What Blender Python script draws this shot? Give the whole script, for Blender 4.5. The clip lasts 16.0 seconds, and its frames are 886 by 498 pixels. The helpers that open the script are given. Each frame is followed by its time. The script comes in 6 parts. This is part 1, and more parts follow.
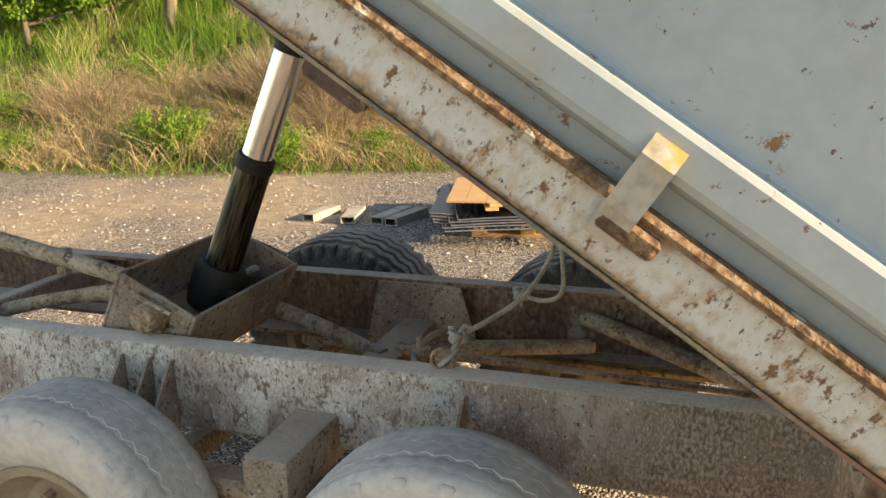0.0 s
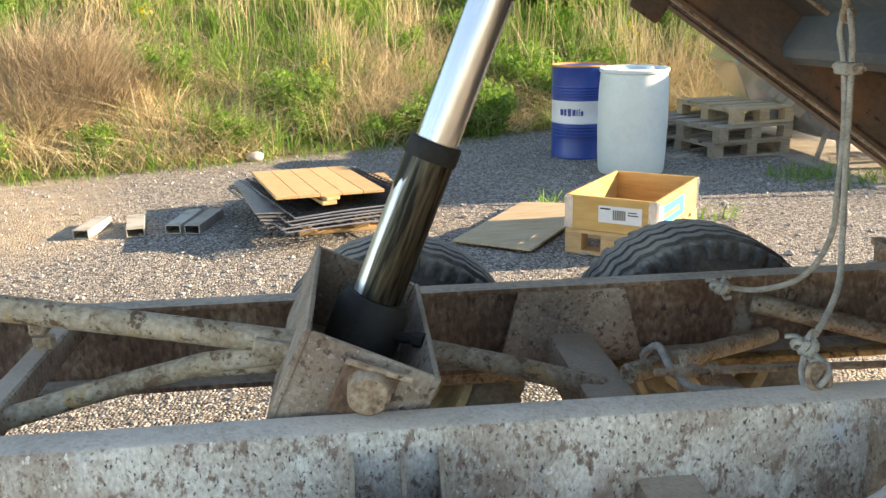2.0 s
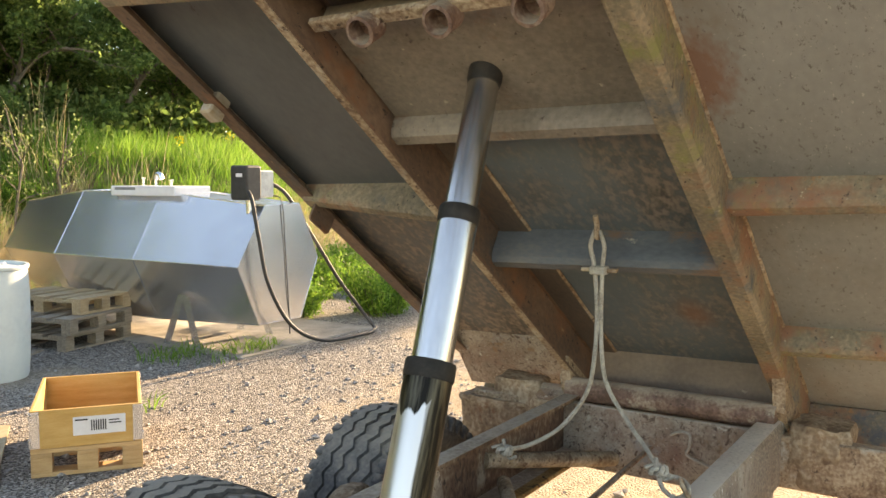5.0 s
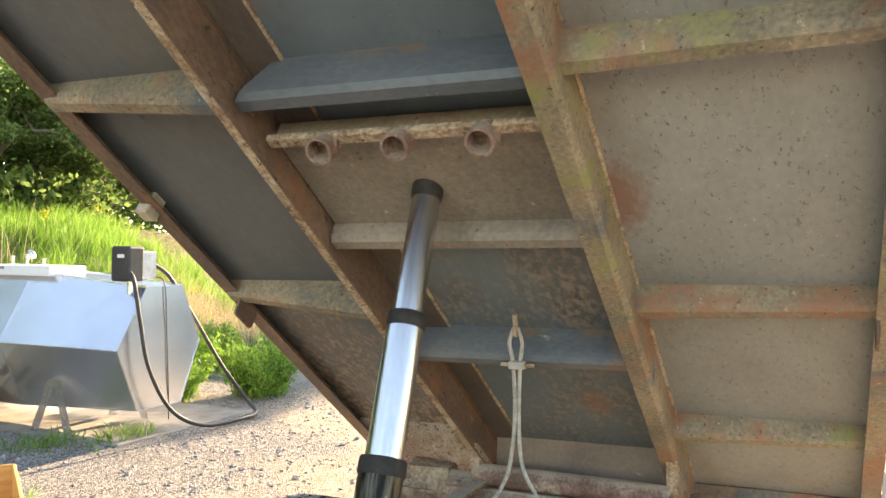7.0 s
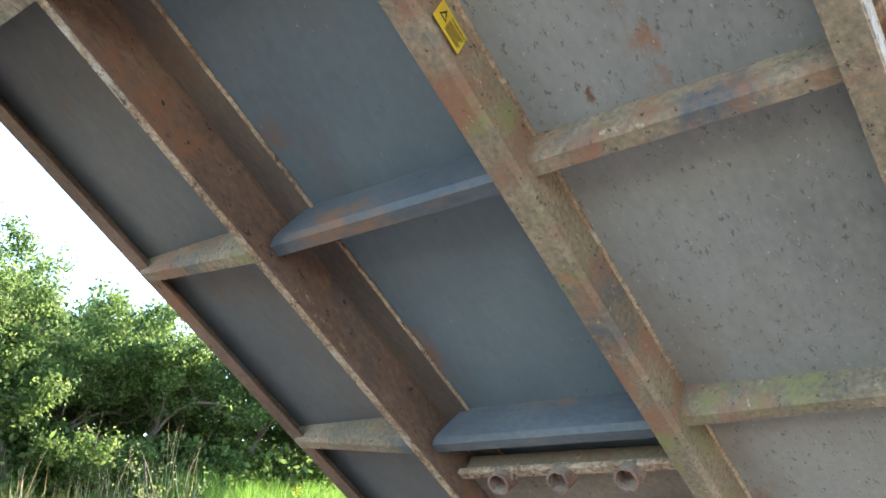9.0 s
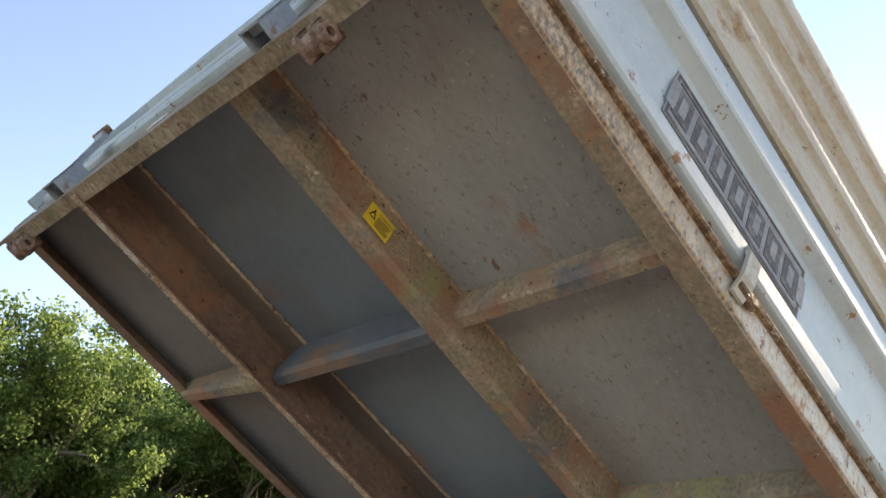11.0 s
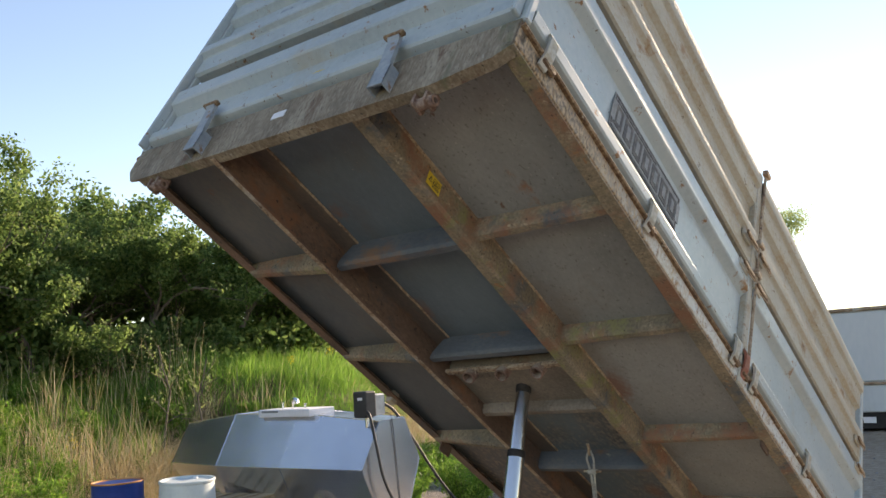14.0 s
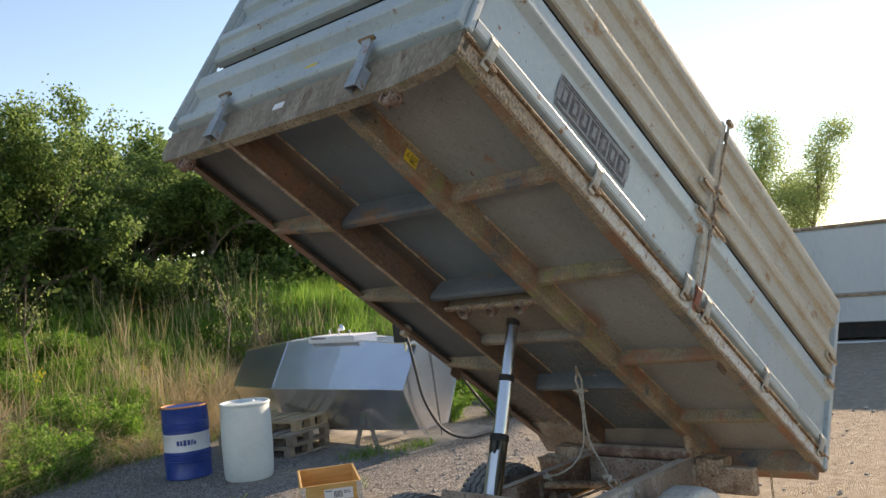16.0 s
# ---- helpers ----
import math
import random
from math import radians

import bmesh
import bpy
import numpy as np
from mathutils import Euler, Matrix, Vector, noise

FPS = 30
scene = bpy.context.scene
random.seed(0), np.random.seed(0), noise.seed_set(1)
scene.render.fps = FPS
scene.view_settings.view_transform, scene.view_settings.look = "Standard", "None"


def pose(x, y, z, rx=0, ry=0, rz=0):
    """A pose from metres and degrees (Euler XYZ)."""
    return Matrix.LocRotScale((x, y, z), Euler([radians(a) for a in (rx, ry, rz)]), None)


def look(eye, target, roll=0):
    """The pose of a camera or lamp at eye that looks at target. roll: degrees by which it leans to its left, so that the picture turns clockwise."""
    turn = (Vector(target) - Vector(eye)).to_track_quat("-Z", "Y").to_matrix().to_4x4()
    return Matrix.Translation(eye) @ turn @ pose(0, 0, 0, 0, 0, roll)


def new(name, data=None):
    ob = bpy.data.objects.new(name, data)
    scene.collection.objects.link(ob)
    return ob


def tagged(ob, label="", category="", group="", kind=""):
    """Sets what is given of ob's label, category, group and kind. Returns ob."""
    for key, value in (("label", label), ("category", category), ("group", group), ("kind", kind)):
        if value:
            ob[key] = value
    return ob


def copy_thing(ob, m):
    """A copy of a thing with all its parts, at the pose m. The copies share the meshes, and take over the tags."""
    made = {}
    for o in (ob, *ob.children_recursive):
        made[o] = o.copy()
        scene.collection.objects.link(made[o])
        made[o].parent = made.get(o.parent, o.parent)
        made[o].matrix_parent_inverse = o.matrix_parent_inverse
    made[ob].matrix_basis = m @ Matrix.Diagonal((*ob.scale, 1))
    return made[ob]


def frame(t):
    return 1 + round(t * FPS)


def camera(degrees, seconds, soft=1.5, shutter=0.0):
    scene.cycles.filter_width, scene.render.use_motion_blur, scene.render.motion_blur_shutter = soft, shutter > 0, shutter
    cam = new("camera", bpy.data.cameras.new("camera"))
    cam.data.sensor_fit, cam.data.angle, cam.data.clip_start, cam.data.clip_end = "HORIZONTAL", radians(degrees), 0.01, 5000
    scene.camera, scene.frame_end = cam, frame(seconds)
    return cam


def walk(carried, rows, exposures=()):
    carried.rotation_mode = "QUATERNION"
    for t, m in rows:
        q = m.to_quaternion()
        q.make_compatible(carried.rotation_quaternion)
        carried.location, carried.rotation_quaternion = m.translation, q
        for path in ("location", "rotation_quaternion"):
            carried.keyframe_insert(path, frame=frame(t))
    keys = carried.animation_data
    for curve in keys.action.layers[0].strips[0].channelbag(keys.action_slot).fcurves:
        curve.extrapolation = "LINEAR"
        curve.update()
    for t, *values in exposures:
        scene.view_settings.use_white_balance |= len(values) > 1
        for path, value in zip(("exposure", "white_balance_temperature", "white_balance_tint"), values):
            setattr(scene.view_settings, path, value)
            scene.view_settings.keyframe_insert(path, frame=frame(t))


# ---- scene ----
cam = camera(54.0, 16.0)
PATH = [
    (0.0, (1.398, -2.030, 1.422), (0.757, -0.202, 0.926), -1.27),
    (0.5, (0.981, -1.976, 1.413), (0.548, -0.100, 0.871), -0.89),
    (1.0, (0.636, -1.942, 1.365), (0.362, -0.037, 0.824), -1.13),
    (1.5, (0.304, -1.821, 1.339), (0.236, 0.101, 0.791), -1.24),
    (2.0, (0.009, -1.654, 1.344), (0.186, 0.264, 0.806), -1.33),
    (2.5, (-0.284, -1.581, 1.353), (0.172, 0.289, 0.809), -1.54),
    (3.0, (-0.512, -1.478, 1.355), (0.228, 0.298, 0.808), -1.78),
    (3.5, (-0.723, -1.310, 1.368), (0.269, 0.323, 0.778), -2.45),
    (4.0, (-0.990, -1.201, 1.388), (0.257, 0.246, 0.797), -2.11),
    (4.5, (-1.139, -1.067, 1.416), (0.323, 0.218, 0.956), -1.65),
    (5.0, (-1.290, -0.949, 1.461), (0.384, 0.135, 1.301), 0.10),
    (5.2, (-1.390, -0.912, 1.470), (0.366, 0.039, 1.356), -0.04),
    (7.3, (-1.542, -0.867, 1.536), (0.298, -0.085, 1.599), 1.08),
    (7.5, (-1.569, -0.908, 1.532), (0.238, -0.072, 1.716), 2.05),
    (8.0, (-1.634, -1.073, 1.583), (0.060, -0.079, 1.962), 3.45),
    (8.5, (-1.711, -1.187, 1.617), (-0.134, -0.062, 2.116), 3.05),
    (9.0, (-1.843, -1.267, 1.670), (-0.378, -0.042, 2.264), 0.87),
    (9.5, (-1.879, -1.405, 1.694), (-0.526, -0.110, 2.396), 0.16),
    (10.0, (-1.870, -1.584, 1.702), (-0.586, -0.254, 2.464), -0.11),
    (10.2, (-1.867, -1.631, 1.735), (-0.597, -0.286, 2.496), -0.07),
    (12.3, (-2.566, -2.060, 1.760), (-1.131, -0.771, 2.288), -1.72),
    (12.5, (-2.691, -2.039, 1.774), (-1.232, -0.764, 2.270), -2.17),
    (13.0, (-2.919, -2.142, 1.815), (-1.412, -0.890, 2.216), -2.14),
    (13.5, (-3.124, -2.254, 1.839), (-1.568, -1.039, 2.163), -2.97),
    (14.0, (-3.334, -2.352, 1.847), (-1.755, -1.152, 2.105), -3.62),
    (14.5, (-3.472, -2.498, 1.871), (-1.893, -1.287, 2.079), -3.95),
    (15.0, (-3.518, -2.706, 1.892), (-1.952, -1.473, 2.053), -4.70),
    (15.5, (-3.561, -2.872, 1.925), (-2.024, -1.598, 2.049), -5.15),
    (16.0, (-3.603, -3.016, 1.950), (-2.105, -1.694, 2.029), -5.44),
]
walk(cam, [(t, look(eye, target, roll)) for t, eye, target, roll in PATH],
     exposures=[(0.0, 1.9, 9500, 17), (1.0, 2.31, 8300, 15), (2.0, 2.43, 8100, 13), (4.0, 2.54, 9500, 16), (5.0, 2.55, 9800, 17), (7.5, 3.02, 8200, 16), (9.0, 3.03, 6500, 13), (10.0, 2.57, 7900, 18), (12.5, 1.88, 7700, 20), (14.0, 1.62, 7700, 19), (16.0, 1.5, 7600, 17)])

# world and sun
SUN_ELEV, SUN_AZ = 18.0, -1.0      # azimuth from +x towards +y
world = bpy.data.worlds.new("world")
scene.world = world
world.use_nodes = True
wn = world.node_tree.nodes
sky = wn.new("ShaderNodeTexSky")
sky.sky_type = 'NISHITA'
sky.sun_disc = False
sky.sun_elevation = radians(SUN_ELEV)
sky.sun_rotation = radians(90 - SUN_AZ)
sky.air_density, sky.dust_density, sky.ozone_density = 0.9, 0.0, 1.4
wn["Background"].inputs[1].default_value = 0.1
world.node_tree.links.new(sky.outputs[0], wn["Background"].inputs[0])
sun_data = bpy.data.lights.new("sun", 'SUN')
sun_data.energy, sun_data.angle, sun_data.color = 3.3, radians(0.6), (1.0, 0.88, 0.7)
sun = new("sun", sun_data)
sd = Vector((math.cos(radians(SUN_ELEV)) * math.cos(radians(SUN_AZ)), math.cos(radians(SUN_ELEV)) * math.sin(radians(SUN_AZ)), math.sin(radians(SUN_ELEV))))
sun.matrix_world = look(sd * 30, (0, 0, 0))

# ---- materials ----
def surface(name, cols, scale=8.0, rough=(0.5, 0.8), metal=0.0, bump=0.3, fine=60.0, stretch=(1, 1, 1), spots=None, detail=6.0, coord="Object", spec=0.5, rnd=0.0, grit=0.35, dust=None, marks=None, bare=None):
    """Colours blended by coarse noise, broken by fine grain; spots = (colour, scale, threshold, softness) laid over."""
    m = bpy.data.materials.new(name)
    m.use_nodes = True
    nt = m.node_tree
    n, l = nt.nodes, nt.links
    bsdf = n["Principled BSDF"]
    tc = n.new("ShaderNodeTexCoord")
    mp = n.new("ShaderNodeMapping")
    mp.inputs["Scale"].default_value = stretch
    l.new(tc.outputs[coord], mp.inputs[0])
    big = n.new("ShaderNodeTexNoise")
    big.inputs["Scale"].default_value, big.inputs["Detail"].default_value, big.inputs["Roughness"].default_value = scale, detail, 0.65
    l.new(mp.outputs[0], big.inputs[0])
    small = n.new("ShaderNodeTexNoise")
    small.inputs["Scale"].default_value, small.inputs["Detail"].default_value = fine, 4.0
    l.new(mp.outputs[0], small.inputs[0])
    ramp = n.new("ShaderNodeValToRGB")
    er = ramp.color_ramp.elements
    k = len(cols)
    while len(er) < k:
        er.new(0.5)
    for i, c in enumerate(cols):
        er[i].position = 0.3 + 0.4 * i / max(1, k - 1)
        er[i].color = (*c, 1)
    mixv = n.new("ShaderNodeMath")
    mixv.operation = 'MULTIPLY_ADD'
    l.new(small.outputs[0], mixv.inputs[0])
    mixv.inputs[1].default_value = grit
    add = n.new("ShaderNodeMath")
    add.operation = 'SUBTRACT'
    l.new(big.outputs[0], add.inputs[0])
    add.inputs[1].default_value = grit / 2
    l.new(add.outputs[0], mixv.inputs[2])
    l.new(mixv.outputs[0], ramp.inputs[0])
    col = ramp.outputs[0]
    if spots:
        for sc, ss, th, sf in spots:
            sp = n.new("ShaderNodeTexNoise")
            sp.inputs["Scale"].default_value, sp.inputs["Detail"].default_value, sp.inputs["Roughness"].default_value = ss, 8.0, 0.7
            off = n.new("ShaderNodeVectorMath")
            off.inputs[1].default_value = (ss * 1.3, 7.1, 3.3)
            l.new(mp.outputs[0], off.inputs[0])
            l.new(off.outputs[0], sp.inputs[0])
            r = n.new("ShaderNodeMapRange")
            r.inputs[1].default_value, r.inputs[2].default_value = th, th + sf
            l.new(sp.outputs[0], r.inputs[0])
            mx = n.new("ShaderNodeMix")
            mx.data_type = 'RGBA'
            l.new(r.outputs[0], mx.inputs[0])
            l.new(col, mx.inputs[6])
            mx.inputs[7].default_value = (*sc, 1)
            col = mx.outputs[2]
    # paint gone along one axis: (colour, where it starts, where it is complete, axis)
    for bc, bx0, bx1, axis in bare or ():
        sp3 = n.new("ShaderNodeSeparateXYZ")
        l.new(tc.outputs[coord], sp3.inputs[0])
        gx = n.new("ShaderNodeMapRange")
        gx.inputs[1].default_value, gx.inputs[2].default_value, gx.inputs[3].default_value, gx.inputs[4].default_value = bx0, bx1, -0.3, 0.14
        l.new(sp3.outputs[axis], gx.inputs[0])
        ga = n.new("ShaderNodeMath")
        l.new(gx.outputs[0], ga.inputs[0])
        l.new(mixv.outputs[0], ga.inputs[1])
        gf = n.new("ShaderNodeMapRange")
        gf.inputs[1].default_value, gf.inputs[2].default_value, gf.inputs[4].default_value = 0.42, 0.56, 0.85
        l.new(ga.outputs[0], gf.inputs[0])
        gm = n.new("ShaderNodeMix")
        gm.data_type = 'RGBA'
        l.new(gf.outputs[0], gm.inputs[0])
        l.new(col, gm.inputs[6])
        gr = n.new("ShaderNodeValToRGB")
        for e, p, k in zip(gr.color_ramp.elements, (0.4, 0.62), (0.3, 1.5)):
            e.position, e.color = p, (bc[0] * k, bc[1] * k, bc[2] * k, 1)
        l.new(small.outputs[0], gr.inputs[0])
        l.new(gr.outputs[0], gm.inputs[7])
        col = gm.outputs[2]
    if marks:
        # round ragged stains: (colour, scale, share of cells, radius)
        mc, ms, share, rad = marks
        vo = n.new("ShaderNodeTexVoronoi")
        vo.voronoi_dimensions = '2D'
        vo.inputs["Scale"].default_value = ms
        l.new(mp.outputs[0], vo.inputs[0])
        sc = n.new("ShaderNodeSeparateColor")
        l.new(vo.outputs["Color"], sc.inputs[0])
        sz = n.new("ShaderNodeMapRange")
        sz.inputs[1].default_value, sz.inputs[2].default_value, sz.inputs[4].default_value = 1 - share, 1.0, rad
        l.new(sc.outputs[0], sz.inputs[0])
        wob = n.new("ShaderNodeMath")
        wob.operation = 'MULTIPLY_ADD'
        l.new(small.outputs[0], wob.inputs[0])
        wob.inputs[1].default_value = 0.22
        l.new(vo.outputs["Distance"], wob.inputs[2])
        df = n.new("ShaderNodeMath")
        df.operation = 'SUBTRACT'
        l.new(sz.outputs[0], df.inputs[0])
        l.new(wob.outputs[0], df.inputs[1])
        fr = n.new("ShaderNodeMapRange")
        fr.inputs[1].default_value, fr.inputs[2].default_value, fr.inputs[4].default_value = -0.1, 0.04, 0.75
        l.new(df.outputs[0], fr.inputs[0])
        mm = n.new("ShaderNodeMix")
        mm.data_type = 'RGBA'
        l.new(fr.outputs[0], mm.inputs[0])
        l.new(col, mm.inputs[6])
        mm.inputs[7].default_value = (*mc, 1)
        col = mm.outputs[2]
    if dust:
        # dust lies on faces that look up, thinned by grain
        gn = n.new("ShaderNodeNewGeometry")
        sx = n.new("ShaderNodeSeparateXYZ")
        l.new(gn.outputs["Normal"], sx.inputs[0])
        dm = n.new("ShaderNodeMath")
        dm.operation = 'MULTIPLY_ADD'
        l.new(mixv.outputs[0], dm.inputs[0])
        dm.inputs[1].default_value = 0.8
        l.new(sx.outputs[2], dm.inputs[2])
        dr = n.new("ShaderNodeMapRange")
        dr.inputs[1].default_value, dr.inputs[2].default_value, dr.inputs[4].default_value = 0.9, 1.45, 0.85
        l.new(dm.outputs[0], dr.inputs[0])
        dx = n.new("ShaderNodeMix")
        dx.data_type = 'RGBA'
        l.new(dr.outputs[0], dx.inputs[0])
        l.new(col, dx.inputs[6])
        dx.inputs[7].default_value = (*dust, 1)
        col = dx.outputs[2]
    if rnd:
        oi = n.new("ShaderNodeObjectInfo")
        hs = n.new("ShaderNodeHueSaturation")
        mr = n.new("ShaderNodeMapRange")
        mr.inputs[3].default_value, mr.inputs[4].default_value = 1 - rnd, 1 + rnd
        l.new(oi.outputs["Random"], mr.inputs[0])
        l.new(mr.outputs[0], hs.inputs["Value"])
        l.new(col, hs.inputs["Color"])
        col = hs.outputs[0]
    l.new(col, bsdf.inputs["Base Color"])
    rr = n.new("ShaderNodeMapRange")
    rr.inputs[3].default_value, rr.inputs[4].default_value = rough
    l.new(mixv.outputs[0], rr.inputs[0])
    l.new(rr.outputs[0], bsdf.inputs["Roughness"])
    bsdf.inputs["Metallic"].default_value = metal
    bsdf.inputs["Specular IOR Level"].default_value = spec
    if bump:
        b = n.new("ShaderNodeBump")
        b.inputs["Strength"].default_value, b.inputs["Distance"].default_value = bump, 0.01
        l.new(mixv.outputs[0], b.inputs["Height"])
        l.new(b.outputs[0], bsdf.inputs["Normal"])
    return m


def leafy(name, cols, trans=0.35, rough=0.6):
    """Thin leaves: a colour for each blade from its island's random number, partly let through."""
    m = bpy.data.materials.new(name)
    m.use_nodes = True
    n, l = m.node_tree.nodes, m.node_tree.links
    b = n["Principled BSDF"]
    geo = n.new("ShaderNodeNewGeometry")
    ramp = n.new("ShaderNodeValToRGB")
    er = ramp.color_ramp.elements
    while len(er) < len(cols):
        er.new(0.5)
    for i, c in enumerate(cols):
        er[i].position = i / max(1, len(cols) - 1)
        er[i].color = (*c, 1)
    l.new(geo.outputs["Random Per Island"], ramp.inputs[0])
    l.new(ramp.outputs[0], b.inputs["Base Color"])
    b.inputs["Roughness"].default_value = rough
    b.inputs["Specular IOR Level"].default_value = 0.25
    tr = n.new("ShaderNodeBsdfTranslucent")
    l.new(ramp.outputs[0], tr.inputs[0])
    mix = n.new("ShaderNodeMixShader")
    mix.inputs[0].default_value = trans
    l.new(b.outputs[0], mix.inputs[1])
    l.new(tr.outputs[0], mix.inputs[2])
    l.new(mix.outputs[0], n["Material Output"].inputs[0])
    return m


# ---- mesh helpers ----
def mesh_of(name, bm):
    me = bpy.data.meshes.new(name)
    bm.normal_update()
    bm.to_mesh(me)
    bm.free()
    return me


def part(name, bm, material, parent=None, label="", smooth=False, m=None):
    """One bmesh as one mesh object, under a thing or a part."""
    me = mesh_of(name, bm)
    me.materials.append(material)
    if smooth:
        me.polygons.foreach_set("use_smooth", [True] * len(me.polygons))
        me.set_sharp_from_angle(angle=radians(smooth if smooth is not True else 40))
    ob = new(name, me)
    if parent is not None:
        ob.parent = parent
    if m is not None:
        ob.matrix_basis = m
    if label:
        ob["label"] = label
    return ob


def thing(name, m, label, category, group="", kind=""):
    ob = new(name)
    ob.empty_display_size = 0.1
    ob.matrix_basis = m
    return tagged(ob, label, category, group, kind)


def box(bm, x0, x1, y0, y1, z0, z1, bevel=0.0, m=None, seg=1):
    r = bmesh.ops.create_cube(bm, size=1.0)
    vs = r["verts"]
    bmesh.ops.scale(bm, vec=(x1 - x0, y1 - y0, z1 - z0), verts=vs)
    bmesh.ops.translate(bm, vec=((x0 + x1) / 2, (y0 + y1) / 2, (z0 + z1) / 2), verts=vs)
    if bevel:
        es = list({e for v in vs for e in v.link_edges})
        r2 = bmesh.ops.bevel(bm, geom=es, offset=bevel, segments=seg, affect='EDGES', profile=0.5)
        vs = list({v for v in r2["verts"]} | {v for v in vs if v.is_valid})
    if m is not None:
        bmesh.ops.transform(bm, matrix=m, verts=vs)
    return vs


def tube(bm, p, q, r, seg=20, r2=None, cap=True):
    p, q = Vector(p), Vector(q)
    d = q - p
    res = bmesh.ops.create_cone(bm, cap_ends=cap, segments=seg, radius1=r, radius2=r if r2 is None else r2, depth=d.length)
    m = Matrix.Translation((p + q) / 2) @ d.to_track_quat('Z', 'Y').to_matrix().to_4x4()
    bmesh.ops.transform(bm, matrix=m, verts=res["verts"])
    return res["verts"]


def lathe(bm, prof, seg=32, m=None):
    """prof: (radius, height) pairs turned about z."""
    rings = []
    for r, z in prof:
        rings.append([bm.verts.new((r * math.cos(2 * math.pi * i / seg), r * math.sin(2 * math.pi * i / seg), z)) for i in range(seg)])
    for a, b in zip(rings, rings[1:]):
        for i in range(seg):
            bm.faces.new((a[i], a[(i + 1) % seg], b[(i + 1) % seg], b[i]))
    if prof[0][0] > 1e-4:
        bm.faces.new(list(reversed(rings[0])))
    if prof[-1][0] > 1e-4:
        bm.faces.new(rings[-1])
    vs = [v for r in rings for v in r]
    if m is not None:
        bmesh.ops.transform(bm, matrix=m, verts=vs)
    return vs


def sweep(bm, pts, r, seg=8, wob=0.0):
    """A round section along a bent line."""
    pts = [Vector(p) for p in pts]
    rings = []
    up = Vector((0.13, 0.31, 0.94))
    for i, p in enumerate(pts):
        d = (pts[min(i + 1, len(pts) - 1)] - pts[max(i - 1, 0)]).normalized()
        a = d.cross(up)
        if a.length < 0.05:
            a = d.cross(Vector((1, 0, 0)))
        a.normalize()
        b = d.cross(a)
        up = b if b.dot(up) > 0 else -b
        rr = r[i] if isinstance(r, (list, tuple)) else r
        rings.append([bm.verts.new(p + (a * math.cos(2 * math.pi * k / seg) + b * math.sin(2 * math.pi * k / seg)) * rr) for k in range(seg)])
    for A, B in zip(rings, rings[1:]):
        for k in range(seg):
            bm.faces.new((A[k], A[(k + 1) % seg], B[(k + 1) % seg], B[k]))
    bm.faces.new(rings[0])
    bm.faces.new(list(reversed(rings[-1])))


def curve_pts(ctrl, n=8):
    """Catmull-Rom through the control points."""
    c = [Vector(p) for p in ctrl]
    c = [2 * c[0] - c[1]] + c + [2 * c[-1] - c[-2]]
    out = []
    for i in range(1, len(c) - 2):
        for k in range(n):
            t = k / n
            out.append(0.5 * ((2 * c[i]) + (c[i + 1] - c[i - 1]) * t + (2 * c[i - 1] - 5 * c[i] + 4 * c[i + 1] - c[i + 2]) * t * t + (3 * c[i] - c[i - 1] - 3 * c[i + 1] + c[i + 2]) * t ** 3))
    out.append(c[-2])
    return out


def prism(bm, prof, a, b, axis='x'):
    """A closed outline pushed from a to b. axis x: outline is (y, z); y: (x, z); z: (x, y)."""
    def P(u, v, t):
        return {'x': (t, u, v), 'y': (u, t, v), 'z': (u, v, t)}[axis]
    A = [bm.verts.new(P(u, v, a)) for u, v in prof]
    B = [bm.verts.new(P(u, v, b)) for u, v in prof]
    k = len(prof)
    fs = [bm.faces.new(A), bm.faces.new(list(reversed(B)))]
    for i in range(k):
        fs.append(bm.faces.new((A[(i + 1) % k], A[i], B[i], B[(i + 1) % k])))
    bmesh.ops.recalc_face_normals(bm, faces=fs)
    return A + B


def sheet(bm, line, a, b, thick, axis='x'):
    """An open bent line given thickness and pushed from a to b."""
    ps = [Vector((p[0], p[1])) for p in line]
    off = []
    for i, p in enumerate(ps):
        d1 = (ps[i] - ps[i - 1]).normalized() if i else (ps[1] - ps[0]).normalized()
        d2 = (ps[i + 1] - ps[i]).normalized() if i < len(ps) - 1 else d1
        nrm = Vector((-(d1 + d2).y, (d1 + d2).x))
        nrm = nrm.normalized() if nrm.length > 1e-6 else Vector((-d1.y, d1.x))
        off.append(p + nrm * thick / max(0.4, nrm.dot(Vector((-d1.y, d1.x)))))
    return prism(bm, [tuple(p) for p in ps] + [tuple(p) for p in reversed(off)], a, b, axis)


def B():
    return bmesh.new()

